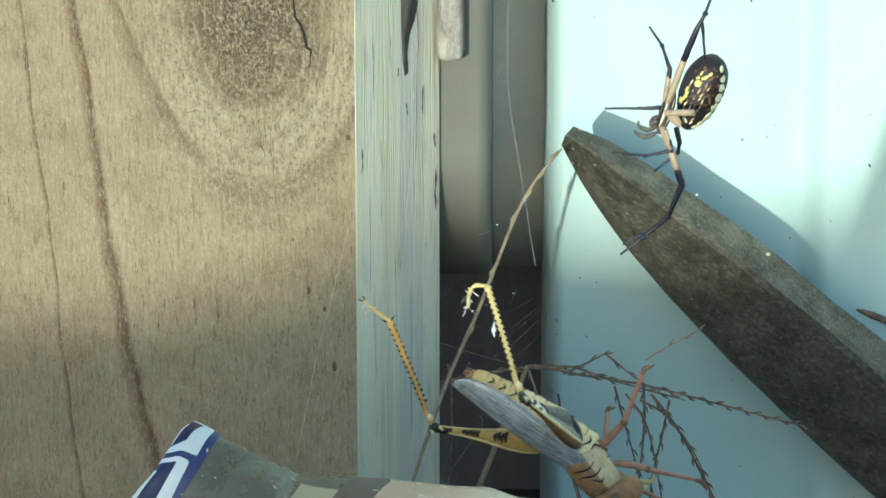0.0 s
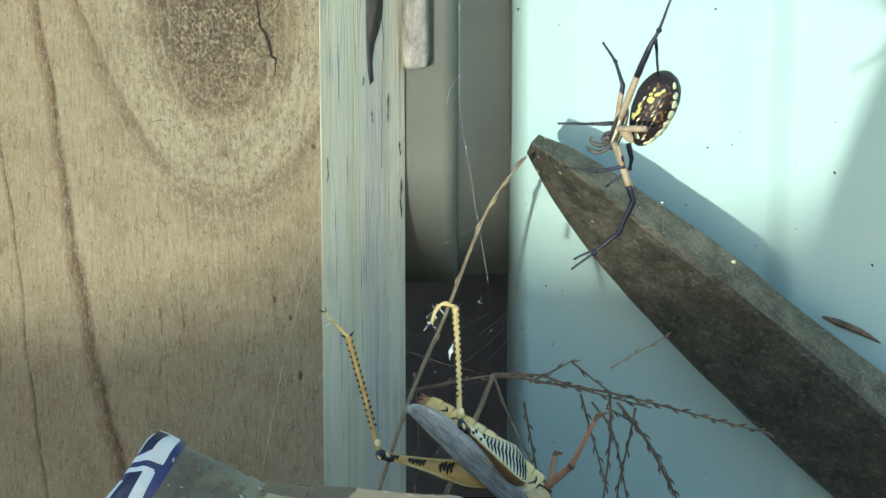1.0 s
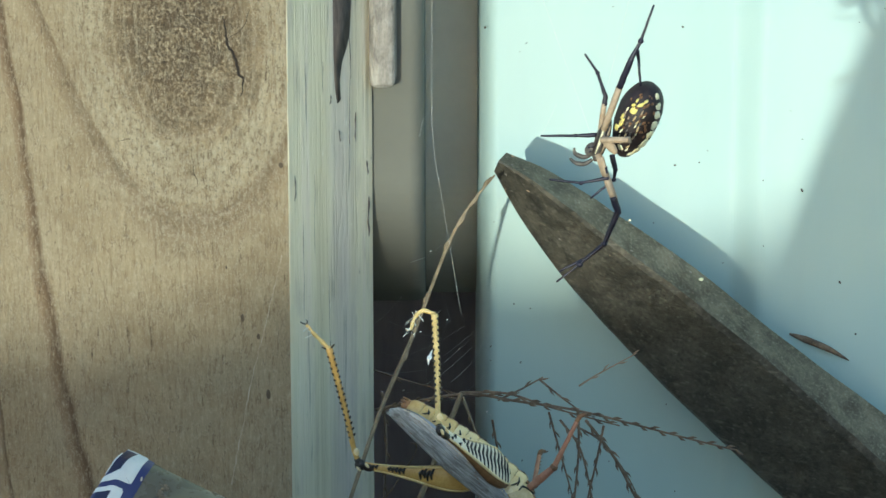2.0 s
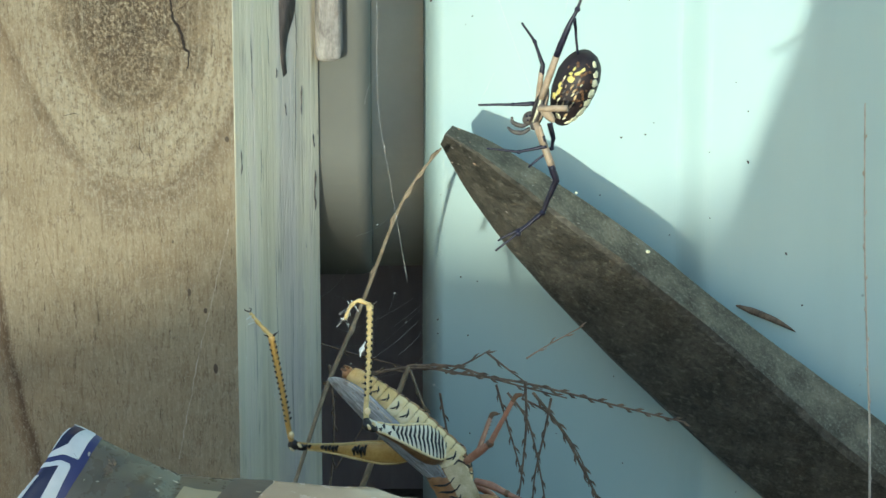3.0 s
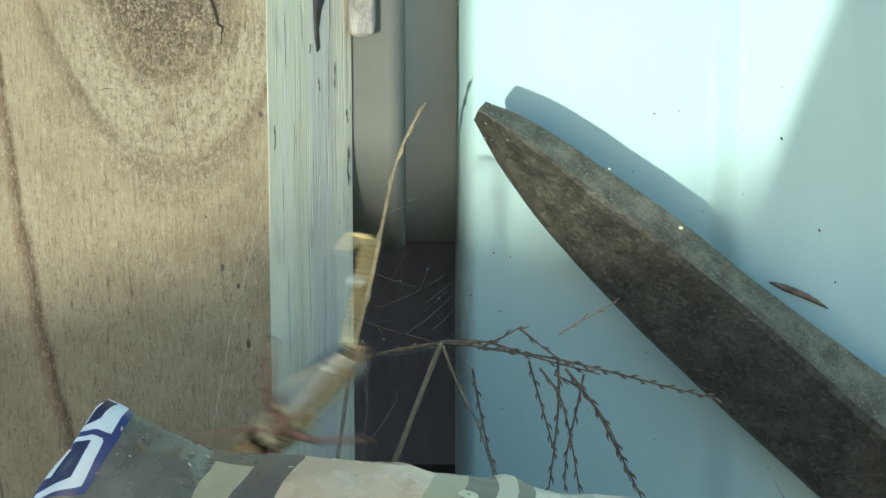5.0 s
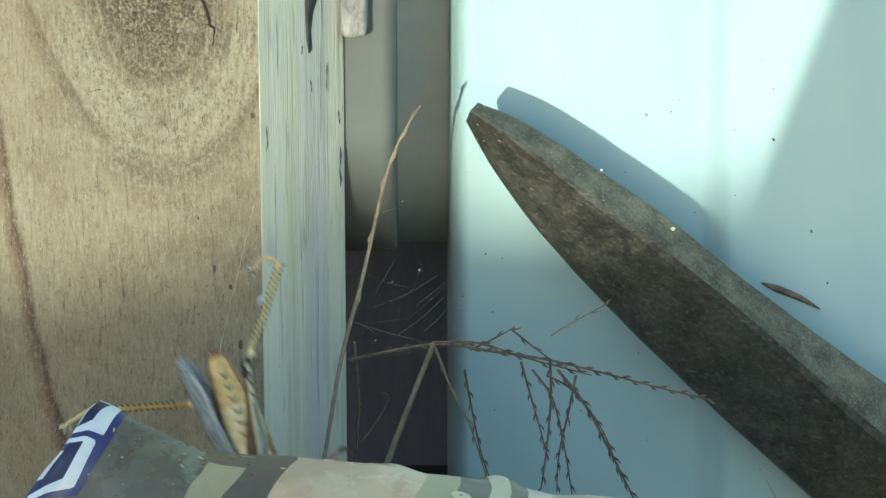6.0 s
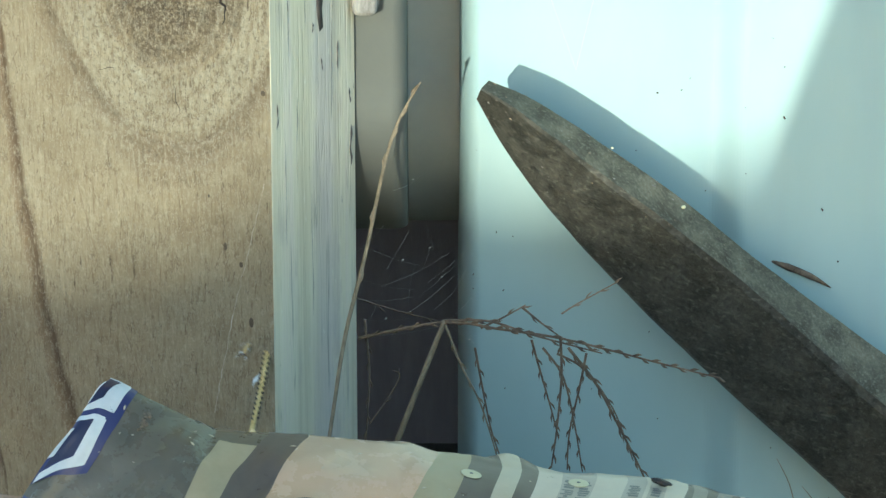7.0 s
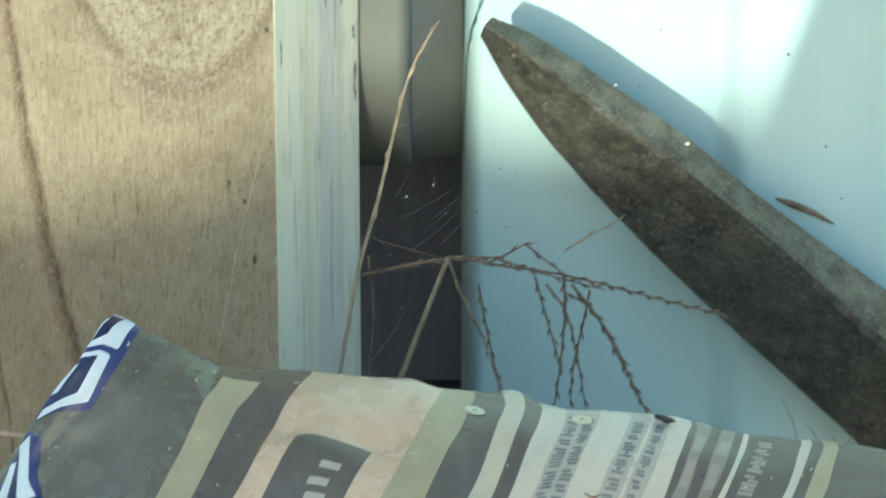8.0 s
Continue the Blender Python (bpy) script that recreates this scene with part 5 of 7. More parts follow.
# ---- grasshopper ----
def grasshopper():
    """Body along x (tail to head), back towards z, its left side towards y; the origin lies between the hind hips."""
    g = thing("grasshopper", "yellow and black spotted grasshopper caught in the web", "grasshopper")
    xv, yv, zv = Vector((1, 0, 0)), Vector((0, 1, 0)), Vector((0, 0, 1))
    tail, n = -0.0236, 11
    ab = None

    def rad(x):
        s = (x - tail) / 0.0256
        return 0.0013 + 0.0027 * min(1.0, max(0.0, s) * 1.75) ** 0.62

    def skin(x, deg, lift=1.0):
        """A point of the abdomen's skin: 0 degrees on the left flank, 90 on the back."""
        a, r = radians(deg), rad(x) * lift
        return Vector((x, 0.90 * r * math.cos(a), 1.06 * r * math.sin(a) - 0.0006))

    # abdomen: overlapping rings, orange towards the tail
    step = 0.0262 / n
    for i in range(n):
        x0 = tail + step * i
        bm = bmesh.new()
        rings = []
        for q, k in ((0.0, 0.90), (0.12, 0.99), (0.45, 1.035), (0.85, 1.03), (1.12, 0.97)):
            x = x0 + step * q
            rings.append([bm.verts.new(skin(x, d, k)) for d in range(0, 360, 18)])
        for a, b in zip(rings, rings[1:]):
            for j in range(20):
                bm.faces.new((a[j], a[(j + 1) % 20], b[(j + 1) % 20], b[j])).material_index = 1 if 3 <= j <= 6 or 13 <= j <= 16 else 0
        bm.faces.new(rings[0])
        bm.faces.new(rings[-1][::-1])
        r = part("abdomen" if ab is None else "abdomen_ring", bm, ["gh_tail" if i < 4 else "gh_cream", "gh_rust"], g if ab is None else ab)
        ab = ab or r
        for side in (1, -1):
            for deg, dx, turn, w in ((38, 0.36, 30, 0.00025), (8, 0.28, -18, 0.00019), (-26, 0.42, 24, 0.00022), (-58, 0.35, -12, 0.00013)):
                if i == 0 or (deg == -58 and i % 2):
                    continue
                x = x0 + step * dx
                q = (lambda d: d if side == 1 else 180 - d)
                bm = bmesh.new()
                tube(bm, [skin(x, q(deg), 1.035), skin(x + step * 0.22, q(deg + turn * 0.5), 1.045), skin(x + step * 0.30, q(deg + turn), 1.035)], [w * 0.4, w, w * 0.5], 5)
                part("dark_mark", bm, "gh_black", ab)
        bm = bmesh.new()
        tube(bm, [skin(x0 + step * 0.04, d, 1.0) for d in range(-160, -19, 20)], [0.00002, 0.00006, 0.00004, 0.00006, 0.00002], 5)
        part("segment_line", bm, "gh_brown", ab)
    bm = bmesh.new()
    blob(bm, (tail - 0.0002, 0, -0.0004), ((0.0011, 0, 0), (0, 0.0011, 0), (0, 0, 0.0013)), 12, 8)
    tip = part("tail_plate", bm, "gh_rust", ab, "red-brown tail end")
    for y in (-0.0006, 0.0006):
        for z in (-0.0003, -0.0011):
            bm = bmesh.new()
            tube(bm, [(tail - 0.0006, y, z), (tail - 0.0018, y * 1.2, z + 0.0002)], [0.00040, 0.00008], 6)
            part("tail_hook", bm, "gh_brown", tip)

    # folded wing covers, hinged at the thorax
    hinge = Vector((0.0040, 0, 0.0030))
    covers = []
    for side, more in ((1, 0.0004), (-1, 0.0)):
        def sheet(s, k, out):
            """s runs from hinge to tip, k from the back line to the flank edge."""
            x = 0.0052 - 0.0312 * s
            r = (0.0046 - 0.0012 * max(0.0, s - 0.5) * 2 + more + out) * (1 - 0.10 * (1 - s))
            width = math.sqrt(max(0.0, 1 - max(0.0, (s - 0.72) / 0.28) ** 2))
            width *= min(1.0, 0.55 + 2.2 * s)
            d = radians(96 - 8 * s - (74 * k * width if k > 0 else 0) - 20 * (1 - width))
            return Vector((x, side * r * math.cos(d) * 0.96, r * 1.08 * math.sin(d) - 0.0006)) - hinge
        bm = bmesh.new()
        ns, nk = 26, 12
        grid = [[[bm.verts.new(sheet(i / ns * 0.995, j / nk, o)) for j in range(nk + 1)] for i in range(ns + 1)] for o in (0.00016, 0.0)]
        for lay in (0, 1):
            for i in range(ns):
                for j in range(nk):
                    f = (grid[lay][i][j], grid[lay][i + 1][j], grid[lay][i + 1][j + 1], grid[lay][i][j + 1])
                    bm.faces.new(f if lay == 0 else f[::-1])
        for i in range(ns):
            for j in (0, nk):
                bm.faces.new((grid[0][i][j], grid[1][i][j], grid[1][i + 1][j], grid[0][i + 1][j]))
        for j in range(nk):
            for i in (0, ns):
                bm.faces.new((grid[0][i][j], grid[0][i][j + 1], grid[1][i][j + 1], grid[1][i][j]))
        w = part("wing", bm, "gh_wing", g, "grey folded wing cover with fine veins")
        w.location = hinge
        for k in (0.06, 0.20, 0.34, 0.46, 0.58, 0.70, 0.82, 0.97):
            bm = bmesh.new()
            tube(bm, [sheet(0.03 + 0.90 * i / 16, k * (1 - 0.12 * math.sin(3.1 * i / 16)), 0.00018) for i in range(17)], [0.00003, 0.00005, 0.00003], 5)
            part("vein", bm, "gh_olive" if k > 0.9 else "gh_vein", w)
        rw = random.Random(3 + side)
        bm = bmesh.new()
        for k in range(45):
            s, q = rw.uniform(0.05, 0.9), rw.uniform(0.1, 0.95)
            a, b = sheet(s, q, 0.00019), sheet(s + 0.02 * rw.random(), q + 0.04 * rw.random(), 0.00019)
            tube(bm, [a, b], [0.00012 * rw.uniform(0.4, 1.2), 0.00003], 5)
        tagged(part("wing_fleck", bm, "gh_brown", w), kind="stuff")
        covers.append(w)

    # thorax under the saddle-shaped shield
    bm = bmesh.new()
    blob(bm, (0.0022, 0, -0.0014), ((0.0058, 0, 0), (0, 0.0034, 0), (0, 0, 0.0037)), 18, 12)
    for fc in bm.faces:
        fc.material_index = 1 if fc.calc_center_median().z < -0.0039 else 0
    chest = part("thorax", bm, ["gh_cream", "gh_rust"], g)
    for side in (1, -1):
        for x, lean, deg0, deg1, w in ((-0.0005, 0.0008, -70, 10, 0.00026), (0.0014, 0.0010, -75, 20, 0.00018), (0.0032, 0.0012, -75, 15, 0.00030), (0.0050, 0.0006, -70, 0, 0.00016)):
            bm = bmesh.new()
            pts = []
            for k in range(7):
                d = radians(deg0 + (deg1 - deg0) * k / 6)
                xx = x + lean * math.sin(k * 1.1)
                f = math.sqrt(max(0.05, 1 - ((xx - 0.0022) / 0.0058) ** 2)) * 1.01
                pts.append((xx, side * 0.0034 * f * math.cos(d), -0.0014 + 0.0037 * f * math.sin(d)))
            tube(bm, pts, [w * 0.3, w, w * 0.6, w * 1.1, w * 0.3], 5)
            part("dark_mark", bm, "gh_black", chest)
    bm = bmesh.new()
    rings = []
    for x, r in ((0.0008, 0.0036), (0.0016, 0.0041), (0.0040, 0.0042), (0.0050, 0.0040), (0.0066, 0.0041), (0.0084, 0.0039), (0.0094, 0.0036)):
        rings.append([bm.verts.new((x + (0.0010 if abs(math.cos(radians(d))) > 0.6 else 0), r * 0.92 * math.cos(radians(d)), r * 1.05 * math.sin(radians(d)) - 0.0004)) for d in range(-40, 221, 20)])
    for a, b in zip(rings, rings[1:]):
        for j in range(len(a) - 1):
            bm.faces.new((a[j], a[j + 1], b[j + 1], b[j])).material_index = 1 if 3 <= j <= 9 else 0
    bm.faces.new(rings[0])
    bm.faces.new(rings[-1][::-1])
    col = part("collar", bm, ["gh_olive", "gh_rust"], g, "saddle shield, red-brown along the back")
    for side in (1, -1):
        for x, d0, d1 in ((0.0046, 5, 80), (0.0063, 0, 70), (0.0080, 10, 40)):
            bm = bmesh.new()
            tube(bm, [(x + 0.0006 * math.sin(k), side * 0.00382 * math.cos(radians(d0 + (d1 - d0) * k / 5)), 0.0043 * math.sin(radians(d0 + (d1 - d0) * k / 5)) - 0.0004) for k in range(6)], [0.00008, 0.00026, 0.00010], 5)
            part("dark_mark", bm, "gh_black", col)
    bm = bmesh.new()
    blob(bm, (0.0122, 0, -0.0018), ((0.0030, 0, 0.0006), (0, 0.0034, 0), (-0.0012, 0, 0.0048)), 18, 12, egg=-0.1)
    head = part("head", bm, "gh_rust", g, "orange-brown head")
    for side in (1, -1):
        bm = bmesh.new()
        blob(bm, (0.0126, 0.0030 * side, 0.0008), ((0.0009, 0, 0.0002), (0, 0.0007, 0), (0, 0, 0.0014)), 12, 8)
        part("eye", bm, "gh_brown", head)
        bm = bmesh.new()
        tube(bm, smooth_line([(0.0145, 0.001 * side, 0.0010), (0.0190, 0.003 * side, 0.0030), (0.0235, 0.006 * side, 0.0025)], 6), [0.0003, 0.0002, 0.00015], 6)
        part("antenna", bm, "gh_red", head)
        bm = bmesh.new()
        tube(bm, smooth_line([(0.0126, 0.0016 * side, -0.0060), (0.0140, 0.0022 * side, -0.0072), (0.0132, 0.0026 * side, -0.0086)], 4), [0.0004, 0.0005, 0.0002], 6)
        part("mouth_feeler", bm, "gh_yellow", head)

    def thigh(near):
        """Swollen hind thigh along x to the knee; its y side faces outwards on the near leg, inwards on the far one."""
        f = new("hind_leg")
        f.parent = g
        L, top = 0.0225, (1.40 if near else 1.0)
        stations = ((0.0, 0.0012), (0.04, 0.0021), (0.12, 0.0030), (0.24, 0.0033), (0.40, 0.0027), (0.58, 0.0017), (0.75, 0.0011), (0.88, 0.0009), (1.0, 0.0010))

        def height(t):
            for (a, p), (b, q) in zip(stations, stations[1:]):
                if t <= b:
                    return (p + (q - p) * (t - a) / (b - a)) * (1.0 if near else 0.80)
            return stations[-1][1]
        bm = bmesh.new()
        rings = []
        for i in range(25):
            t = i / 24
            h = height(t)
            rings.append([bm.verts.new((L * t, 0.52 * h * math.cos(radians(d)), h * math.sin(radians(d)) * (top if d < 180 else 1.0))) for d in range(0, 360, 20)])
        for a, b in zip(rings, rings[1:]):
            for j in range(18):
                bm.faces.new((a[j], a[(j + 1) % 18], b[(j + 1) % 18], b[j])).material_index = 1 if 11 <= j < 16 else 0
        bm.faces.new(rings[0])
        bm.faces.new(rings[-1][::-1])
        part("femur", bm, ["gh_white", "gh_brown"] if near else ["gh_amber", "gh_brown"], f)

        def on(t, w, out=0.00004):
            h = height(t)
            return Vector((L * t, 0.52 * h * math.sqrt(max(0.0, 1 - w * w)) + out, h * w * (top if w > 0 else 1.0)))
        for w in ((0.92, -0.68) if near else (0.90, -0.75)):
            bm = bmesh.new()
            tube(bm, [on(0.03 + 0.85 * k / 12, w, 0.0) for k in range(13)], [0.0002, 0.00034, 0.0002], 6)
            part("ridge", bm, "gh_cream" if near else "gh_yellow", f)
        if near:
            for k in range(12):
                t = 0.07 + 0.050 * k
                bm = bmesh.new()
                tube(bm, [on(t, 0.88), on(t + 0.022, 0.55), on(t + 0.042, 0.18), on(t + 0.020, -0.20), on(t - 0.004, -0.62)], [0.00013, 0.00023, 0.00026, 0.00021, 0.00010], 6)
                part("chevron", bm, "gh_black", f)
            for t, w in ((0.68, 0.6), (0.73, -0.3), (0.80, 0.5), (0.84, -0.2)):
                bm = bmesh.new()
                tube(bm, [on(t, w + 0.35), on(t + 0.022, w), on(t + 0.008, w - 0.35)], [0.00016, 0.00036, 0.00012], 6)
                part("dark_patch", bm, "gh_black", f)
        else:
            for t0, m in ((0.38, 4), (0.62, 5), (0.85, 2)):
                for k in range(m):
                    bm = bmesh.new()
                    t = t0 + 0.030 * k
                    tube(bm, [on(t, 0.80 - 0.12 * (k % 2)), on(t + 0.02, 0.3), on(t + 0.006, -0.15 - 0.2 * (k % 2))], [0.0002, 0.0004, 0.00015], 6)
                    part("dark_patch", bm, "gh_black", f)
        bm = bmesh.new()
        blob(bm, (L * 1.0, 0, 0), ((0.0011, 0, 0), (0, 0.0008, 0), (0, 0, 0.00115)), 14, 9)
        blob(bm, (L * 0.93, 0, -0.0002), ((0.0013, 0, 0), (0, 0.0007, 0), (0, 0, 0.00085)), 14, 9)
        part("knee", bm, "gh_black", f)
        for x, z in ((0.945, 0.0003), (1.01, -0.0006)):
            bm = bmesh.new()
            blob(bm, (L * x, 0.00055, z), ((0.0005, 0, 0.0003), (0, 0.0004, 0), (0, 0, 0.00035)), 10, 7)
            part("knee_crescent", bm, "gh_cream", f)
        return f

    def shin(near):
        """Lower hind leg along x from the knee, with its foot."""
        f = new("hind_shin")
        f.parent = g
        L = 0.0235
        line = smooth_line([(0, 0, 0), (L * 0.12, 0, -0.0003), (L * 0.5, 0, 0.0), (L, 0, 0.0)], 10)
        bm = bmesh.new()
        tube(bm, line, [0.00062, 0.00052, 0.00052, 0.00058, 0.00070], 9)
        part("tibia", bm, "gh_yellow" if near else "gh_amber", f)
        bm = bmesh.new()
        tube(bm, line[:7], [0.00072, 0.00066, 0.00060], 9)
        part("dark_band", bm, "gh_black", f)
        bm = bmesh.new()
        blob(bm, (L * 0.105, 0.0003, 0), ((0.0008, 0, 0), (0, 0.00045, 0), (0, 0, 0.00062)), 10, 7)
        part("pale_band", bm, "gh_cream", f)
        for k in range(15):
            for sz in (1, -1):
                x = L * (0.24 + 0.050 * k) + 0.0002 * sz
                bm = bmesh.new()
                tube(bm, [(x, 0.00026, 0.00040 * sz), (x + 0.00022, 0.00042, 0.00056 * sz), (x + 0.00040, 0.00050, 0.00076 * sz)], [0.00028, 0.00022, 0.00005], 5)
                part("spine", bm, "gh_black", f)
        for sz in (1, -1):
            bm = bmesh.new()
            tube(bm, [(L, 0, 0.0004 * sz), (L + 0.0007, 0.0002, 0.0013 * sz)], [0.0003, 0.00006], 6)
            part("spur", bm, "gh_black", f)
        pts = ((L, 0, 0), (L + 0.0009, 0, -0.0021), (L - 0.0004, 0, -0.0037), (L - 0.0030, 0, -0.0046)) if near else ((L, 0, 0), (L + 0.0019, 0, -0.0011), (L + 0.0039, 0, -0.0022), (L + 0.0057, 0, -0.0030))
        fl = smooth_line(pts, 5)
        bm = bmesh.new()
        tube(bm, fl, [0.00058, 0.00034, 0.00052, 0.00030, 0.00046, 0.00028, 0.00038, 0.00022], 9)
        foot = part("tarsus", bm, "gh_yellow", f)
        d = (fl[-1] - fl[-3]).normalized()
        for sz in (1, -1):
            bm = bmesh.new()
            tube(bm, smooth_line([fl[-1], fl[-1] + d * 0.0006 + zv * 0.0006 * sz, fl[-1] + d * 0.0010 + zv * 0.0004 * sz], 3), [0.00018, 0.00004], 5)
            part("claw", bm, "gh_black", foot)
        bm = bmesh.new()
        rs = random.Random(5 if near else 6)
        for k in range(22 if near else 7):
            a = fl[rs.randint(8, len(fl) - 1)]
            e = Vector((rs.uniform(-1, 0.6), rs.uniform(-0.5, 0.8), rs.uniform(-1, 0.5))) * rs.uniform(0.0006, 0.0024)
            tube(bm, smooth_line([a - e * 0.4, a + e * 0.3 + yv * 0.0004 * rs.uniform(-1, 1), a + e], 3), rs.uniform(0.00003, 0.00010), 4)
        if near:
            blob(bm, (L * 0.62, 0.0004, -0.0013), ((0.0007, 0, 0.0002), (0, 0.0003, 0), (0, 0, 0.0005)), 8, 6)
            tube(bm, smooth_line([(L * 0.70, 0.0002, -0.0005), (L * 0.62, 0.0004, -0.0014), (L * 0.55, 0.0003, -0.0016)], 3), [0.0001, 0.0003, 0.00005], 5)
        part("silk_tuft", bm, "silk", f, "white torn silk clinging to the foot")
        return f

    def small_leg(pts, r=0.00062):
        bm = bmesh.new()
        p = [Vector(q) for q in pts]
        tube(bm, smooth_line(p[:3], 5), [r * 1.1, r * 1.35, r * 1.0], 9)
        leg = part("leg", bm, "gh_red", g)
        bm = bmesh.new()
        tube(bm, smooth_line(p[2:5], 5), [r * 0.95, r * 0.75, r * 0.70], 9)
        part("shank", bm, "gh_red", leg)
        bm = bmesh.new()
        blob(bm, p[2], ((r * 1.3, 0, 0), (0, r * 1.2, 0), (0, 0, r * 1.3)), 9, 7)
        part("joint", bm, "gh_brown", leg)
        bm = bmesh.new()
        tube(bm, smooth_line(p[4:], 4), [r * 0.70, r * 0.85, r * 0.45], 8)
        d = (p[-1] - p[-2]).normalized()
        for sz in (1, -1):
            tube(bm, [p[-1], p[-1] + d * 0.0007 + Vector((0, 0.0006 * sz, 0))], [r * 0.3, r * 0.05], 5)
        part("foot", bm, "gh_brown", leg)
        rs = random.Random(len(pts))
        for k in range(7):
            q = p[3].lerp(p[4], 0.1 + 0.12 * k)
            bm = bmesh.new()
            tube(bm, [q, q + Vector((0.0003, 0.0005 * (-1) ** k, -0.0006))], [0.00014, 0.00003], 4)
            part("spine", bm, "gh_brown", leg)

    for side in (1, -1):
        small_leg([(x, y * side, z) for x, y, z in ((0.0030, 0.0022, -0.0034), (0.0026, 0.0044, -0.0060), (0.0022, 0.0064, -0.0086), (-0.0002, 0.0094, -0.0118), (-0.0026, 0.0122, -0.0150), (-0.0032, 0.0127, -0.0161), (-0.0028, 0.0133, -0.0171))])
        small_leg([(x, y * side, z) for x, y, z in ((0.0070, 0.0020, -0.0036), (0.0092, 0.0036, -0.0056), (0.0120, 0.0052, -0.0072), (0.0155, 0.0070, -0.0096), (0.0190, 0.0084, -0.0122), (0.0202, 0.0087, -0.0128), (0.0214, 0.0089, -0.0126))], 0.00056)
    # the front of the body is bent back towards the wings
    bow = pose(0, 0, 0, 0, -20, 0)
    for o in [q for q in g.children if q.name.split(".")[0] in ("thorax", "collar", "head", "leg")]:
        for q in (o, *o.children_recursive):
            q.data.transform(bow)
    return g, covers, thigh(True), shin(True), thigh(False), shin(False)


hopper, tegmina, near_thigh, near_shin, far_thigh, far_shin = grasshopper()


# ---- web ----
def web_strand(label, pts, r=0.00006):
    o = Vector(pts[0])
    w = thing("web_strand", label, "spider web", o)
    bm = bmesh.new()
    tube(bm, smooth_line([Vector(p) - o for p in pts], 8), r, 5)
    part("thread", bm, "silk", w)
    return w


long_thread = web_strand("long fine hanging silk thread of the web", ((-0.00227, -0.01000, 0.21951), (-0.00232, -0.01000, 0.17710), (-0.00212, -0.01000, 0.15966), (0.00000, -0.01000, 0.14528), (0.00324, -0.01000, 0.12506)), 0.000022)
to = long_thread.location.copy()
bm = bmesh.new()
tube(bm, smooth_line([Vector(q) - to for q in ((-0.00226, -0.0100, 0.1660), (-0.0040, -0.0095, 0.1632), (-0.0047, -0.0090, 0.1600))], 5), 0.000014, 5)
part("side_thread", bm, "silk", long_thread)
for q in ((-0.00226, -0.0100, 0.1658), (-0.0010, -0.0100, 0.1519), (-0.0023, -0.0100, 0.1790), (0.0012, -0.0100, 0.1380)):
    bm = bmesh.new()
    blob(bm, Vector(q) - to, ((0.00010, 0, 0), (0, 0.00008, 0), (0, 0, 0.00020)), 7, 5)
    part("silk_knot", bm, "silk", long_thread)
rnd = random.Random(11)
snare = thing("snare_web", "tangle of fine torn silk threads in the gap", "spider web", (-0.0128, 0.02, 0.1094))
so = snare.location.copy()
SNARE = (((-0.0163, 0.034, 0.104), (-0.0102, 0.02, 0.1144)),
         ((-0.0128, 0.02, 0.1094), (-0.0031, 0.03, 0.1026)),
         ((-0.0162, 0.034, 0.0986), (-0.0041, 0.03, 0.0974)),
         ((-0.0164, 0.034, 0.094), (-0.0047, 0.02, 0.0993)),
         ((-0.0157, 0.03, 0.0912), (-0.0053, 0.03, 0.0912)),
         ((-0.0143, 0.03, 0.0875), (0.0011, 0.02, 0.093)),
         ((-0.0031, 0.03, 0.1158), (-0.0008, 0.03, 0.1077)),
         ((-0.0008, 0.03, 0.1077), (-0.0011, 0.03, 0.1059)),
         ((-0.0011, 0.03, 0.1059), (-0.0029, 0.02, 0.105)),
         ((-0.0018, 0.03, 0.0986), (0.0078, 0.065, 0.0949)),
         ((-0.0035, 0.02, 0.099), (0.0059, 0.06, 0.0941)),
         ((-0.004, 0.02, 0.1062), (-0.0052, 0.02, 0.0966)),
         ((-0.0052, 0.02, 0.096), (0.0041, 0.06, 0.0903)),
         ((-0.0084, 0.02, 0.1217), (-0.0023, 0.05, 0.116)),
         ((-0.0108, 0.02, 0.1015), (0.003, 0.06, 0.0953)),
         ((0.0011, 0.02, 0.093), (0.0079, 0.07, 0.0817)),
         ((-0.0001, 0.02, 0.0966), (0.0065, 0.06, 0.0915)),
         ((-0.0097, 0.02, 0.1051), (-0.0052, 0.03, 0.1101)),
         ((-0.0134, 0.03, 0.0907), (-0.0085, 0.02, 0.1051)),
         ((0.0022, 0.02, 0.0942), (0.0085, 0.07, 0.0714)))
for k, (a, b) in enumerate(SNARE):
    bm = bmesh.new()
    a, b = Vector(a), Vector(b)
    mid = (a + b) / 2 + Vector((rnd.uniform(-1, 1), 0, -1)) * 0.0006
    tube(bm, smooth_line([a - so, mid - so, b - so], 6), rnd.uniform(0.000006, 0.000018), 5)
    part("thread", bm, "silk", snare)
    if k % 3 == 1:
        bm = bmesh.new()
        blob(bm, a.lerp(b, rnd.uniform(0.4, 0.9)) - so, ((0.00022, 0, 0.0001), (0, 0.00015, 0), (0, 0, 0.00016)), 7, 5)
        part("silk_knot", bm, "silk", snare)


orb = thing("orb_web", "nearly invisible anchor threads of the spider's web", "spider web", (0.02094, -0.15000, 0.19304))
oo = orb.location.copy()
for end in ((-0.045, 0.012, 0.36), (0.09, 0.0719, 0.40)):
    bm = bmesh.new()
    e = Vector(end) - oo
    tube(bm, smooth_line([Vector((0, 0.0005, 0.0005)), e * 0.5 + Vector((0, 0, -0.002)), e], 10), 0.000018, 5)
    part("thread", bm, "silk", orb)


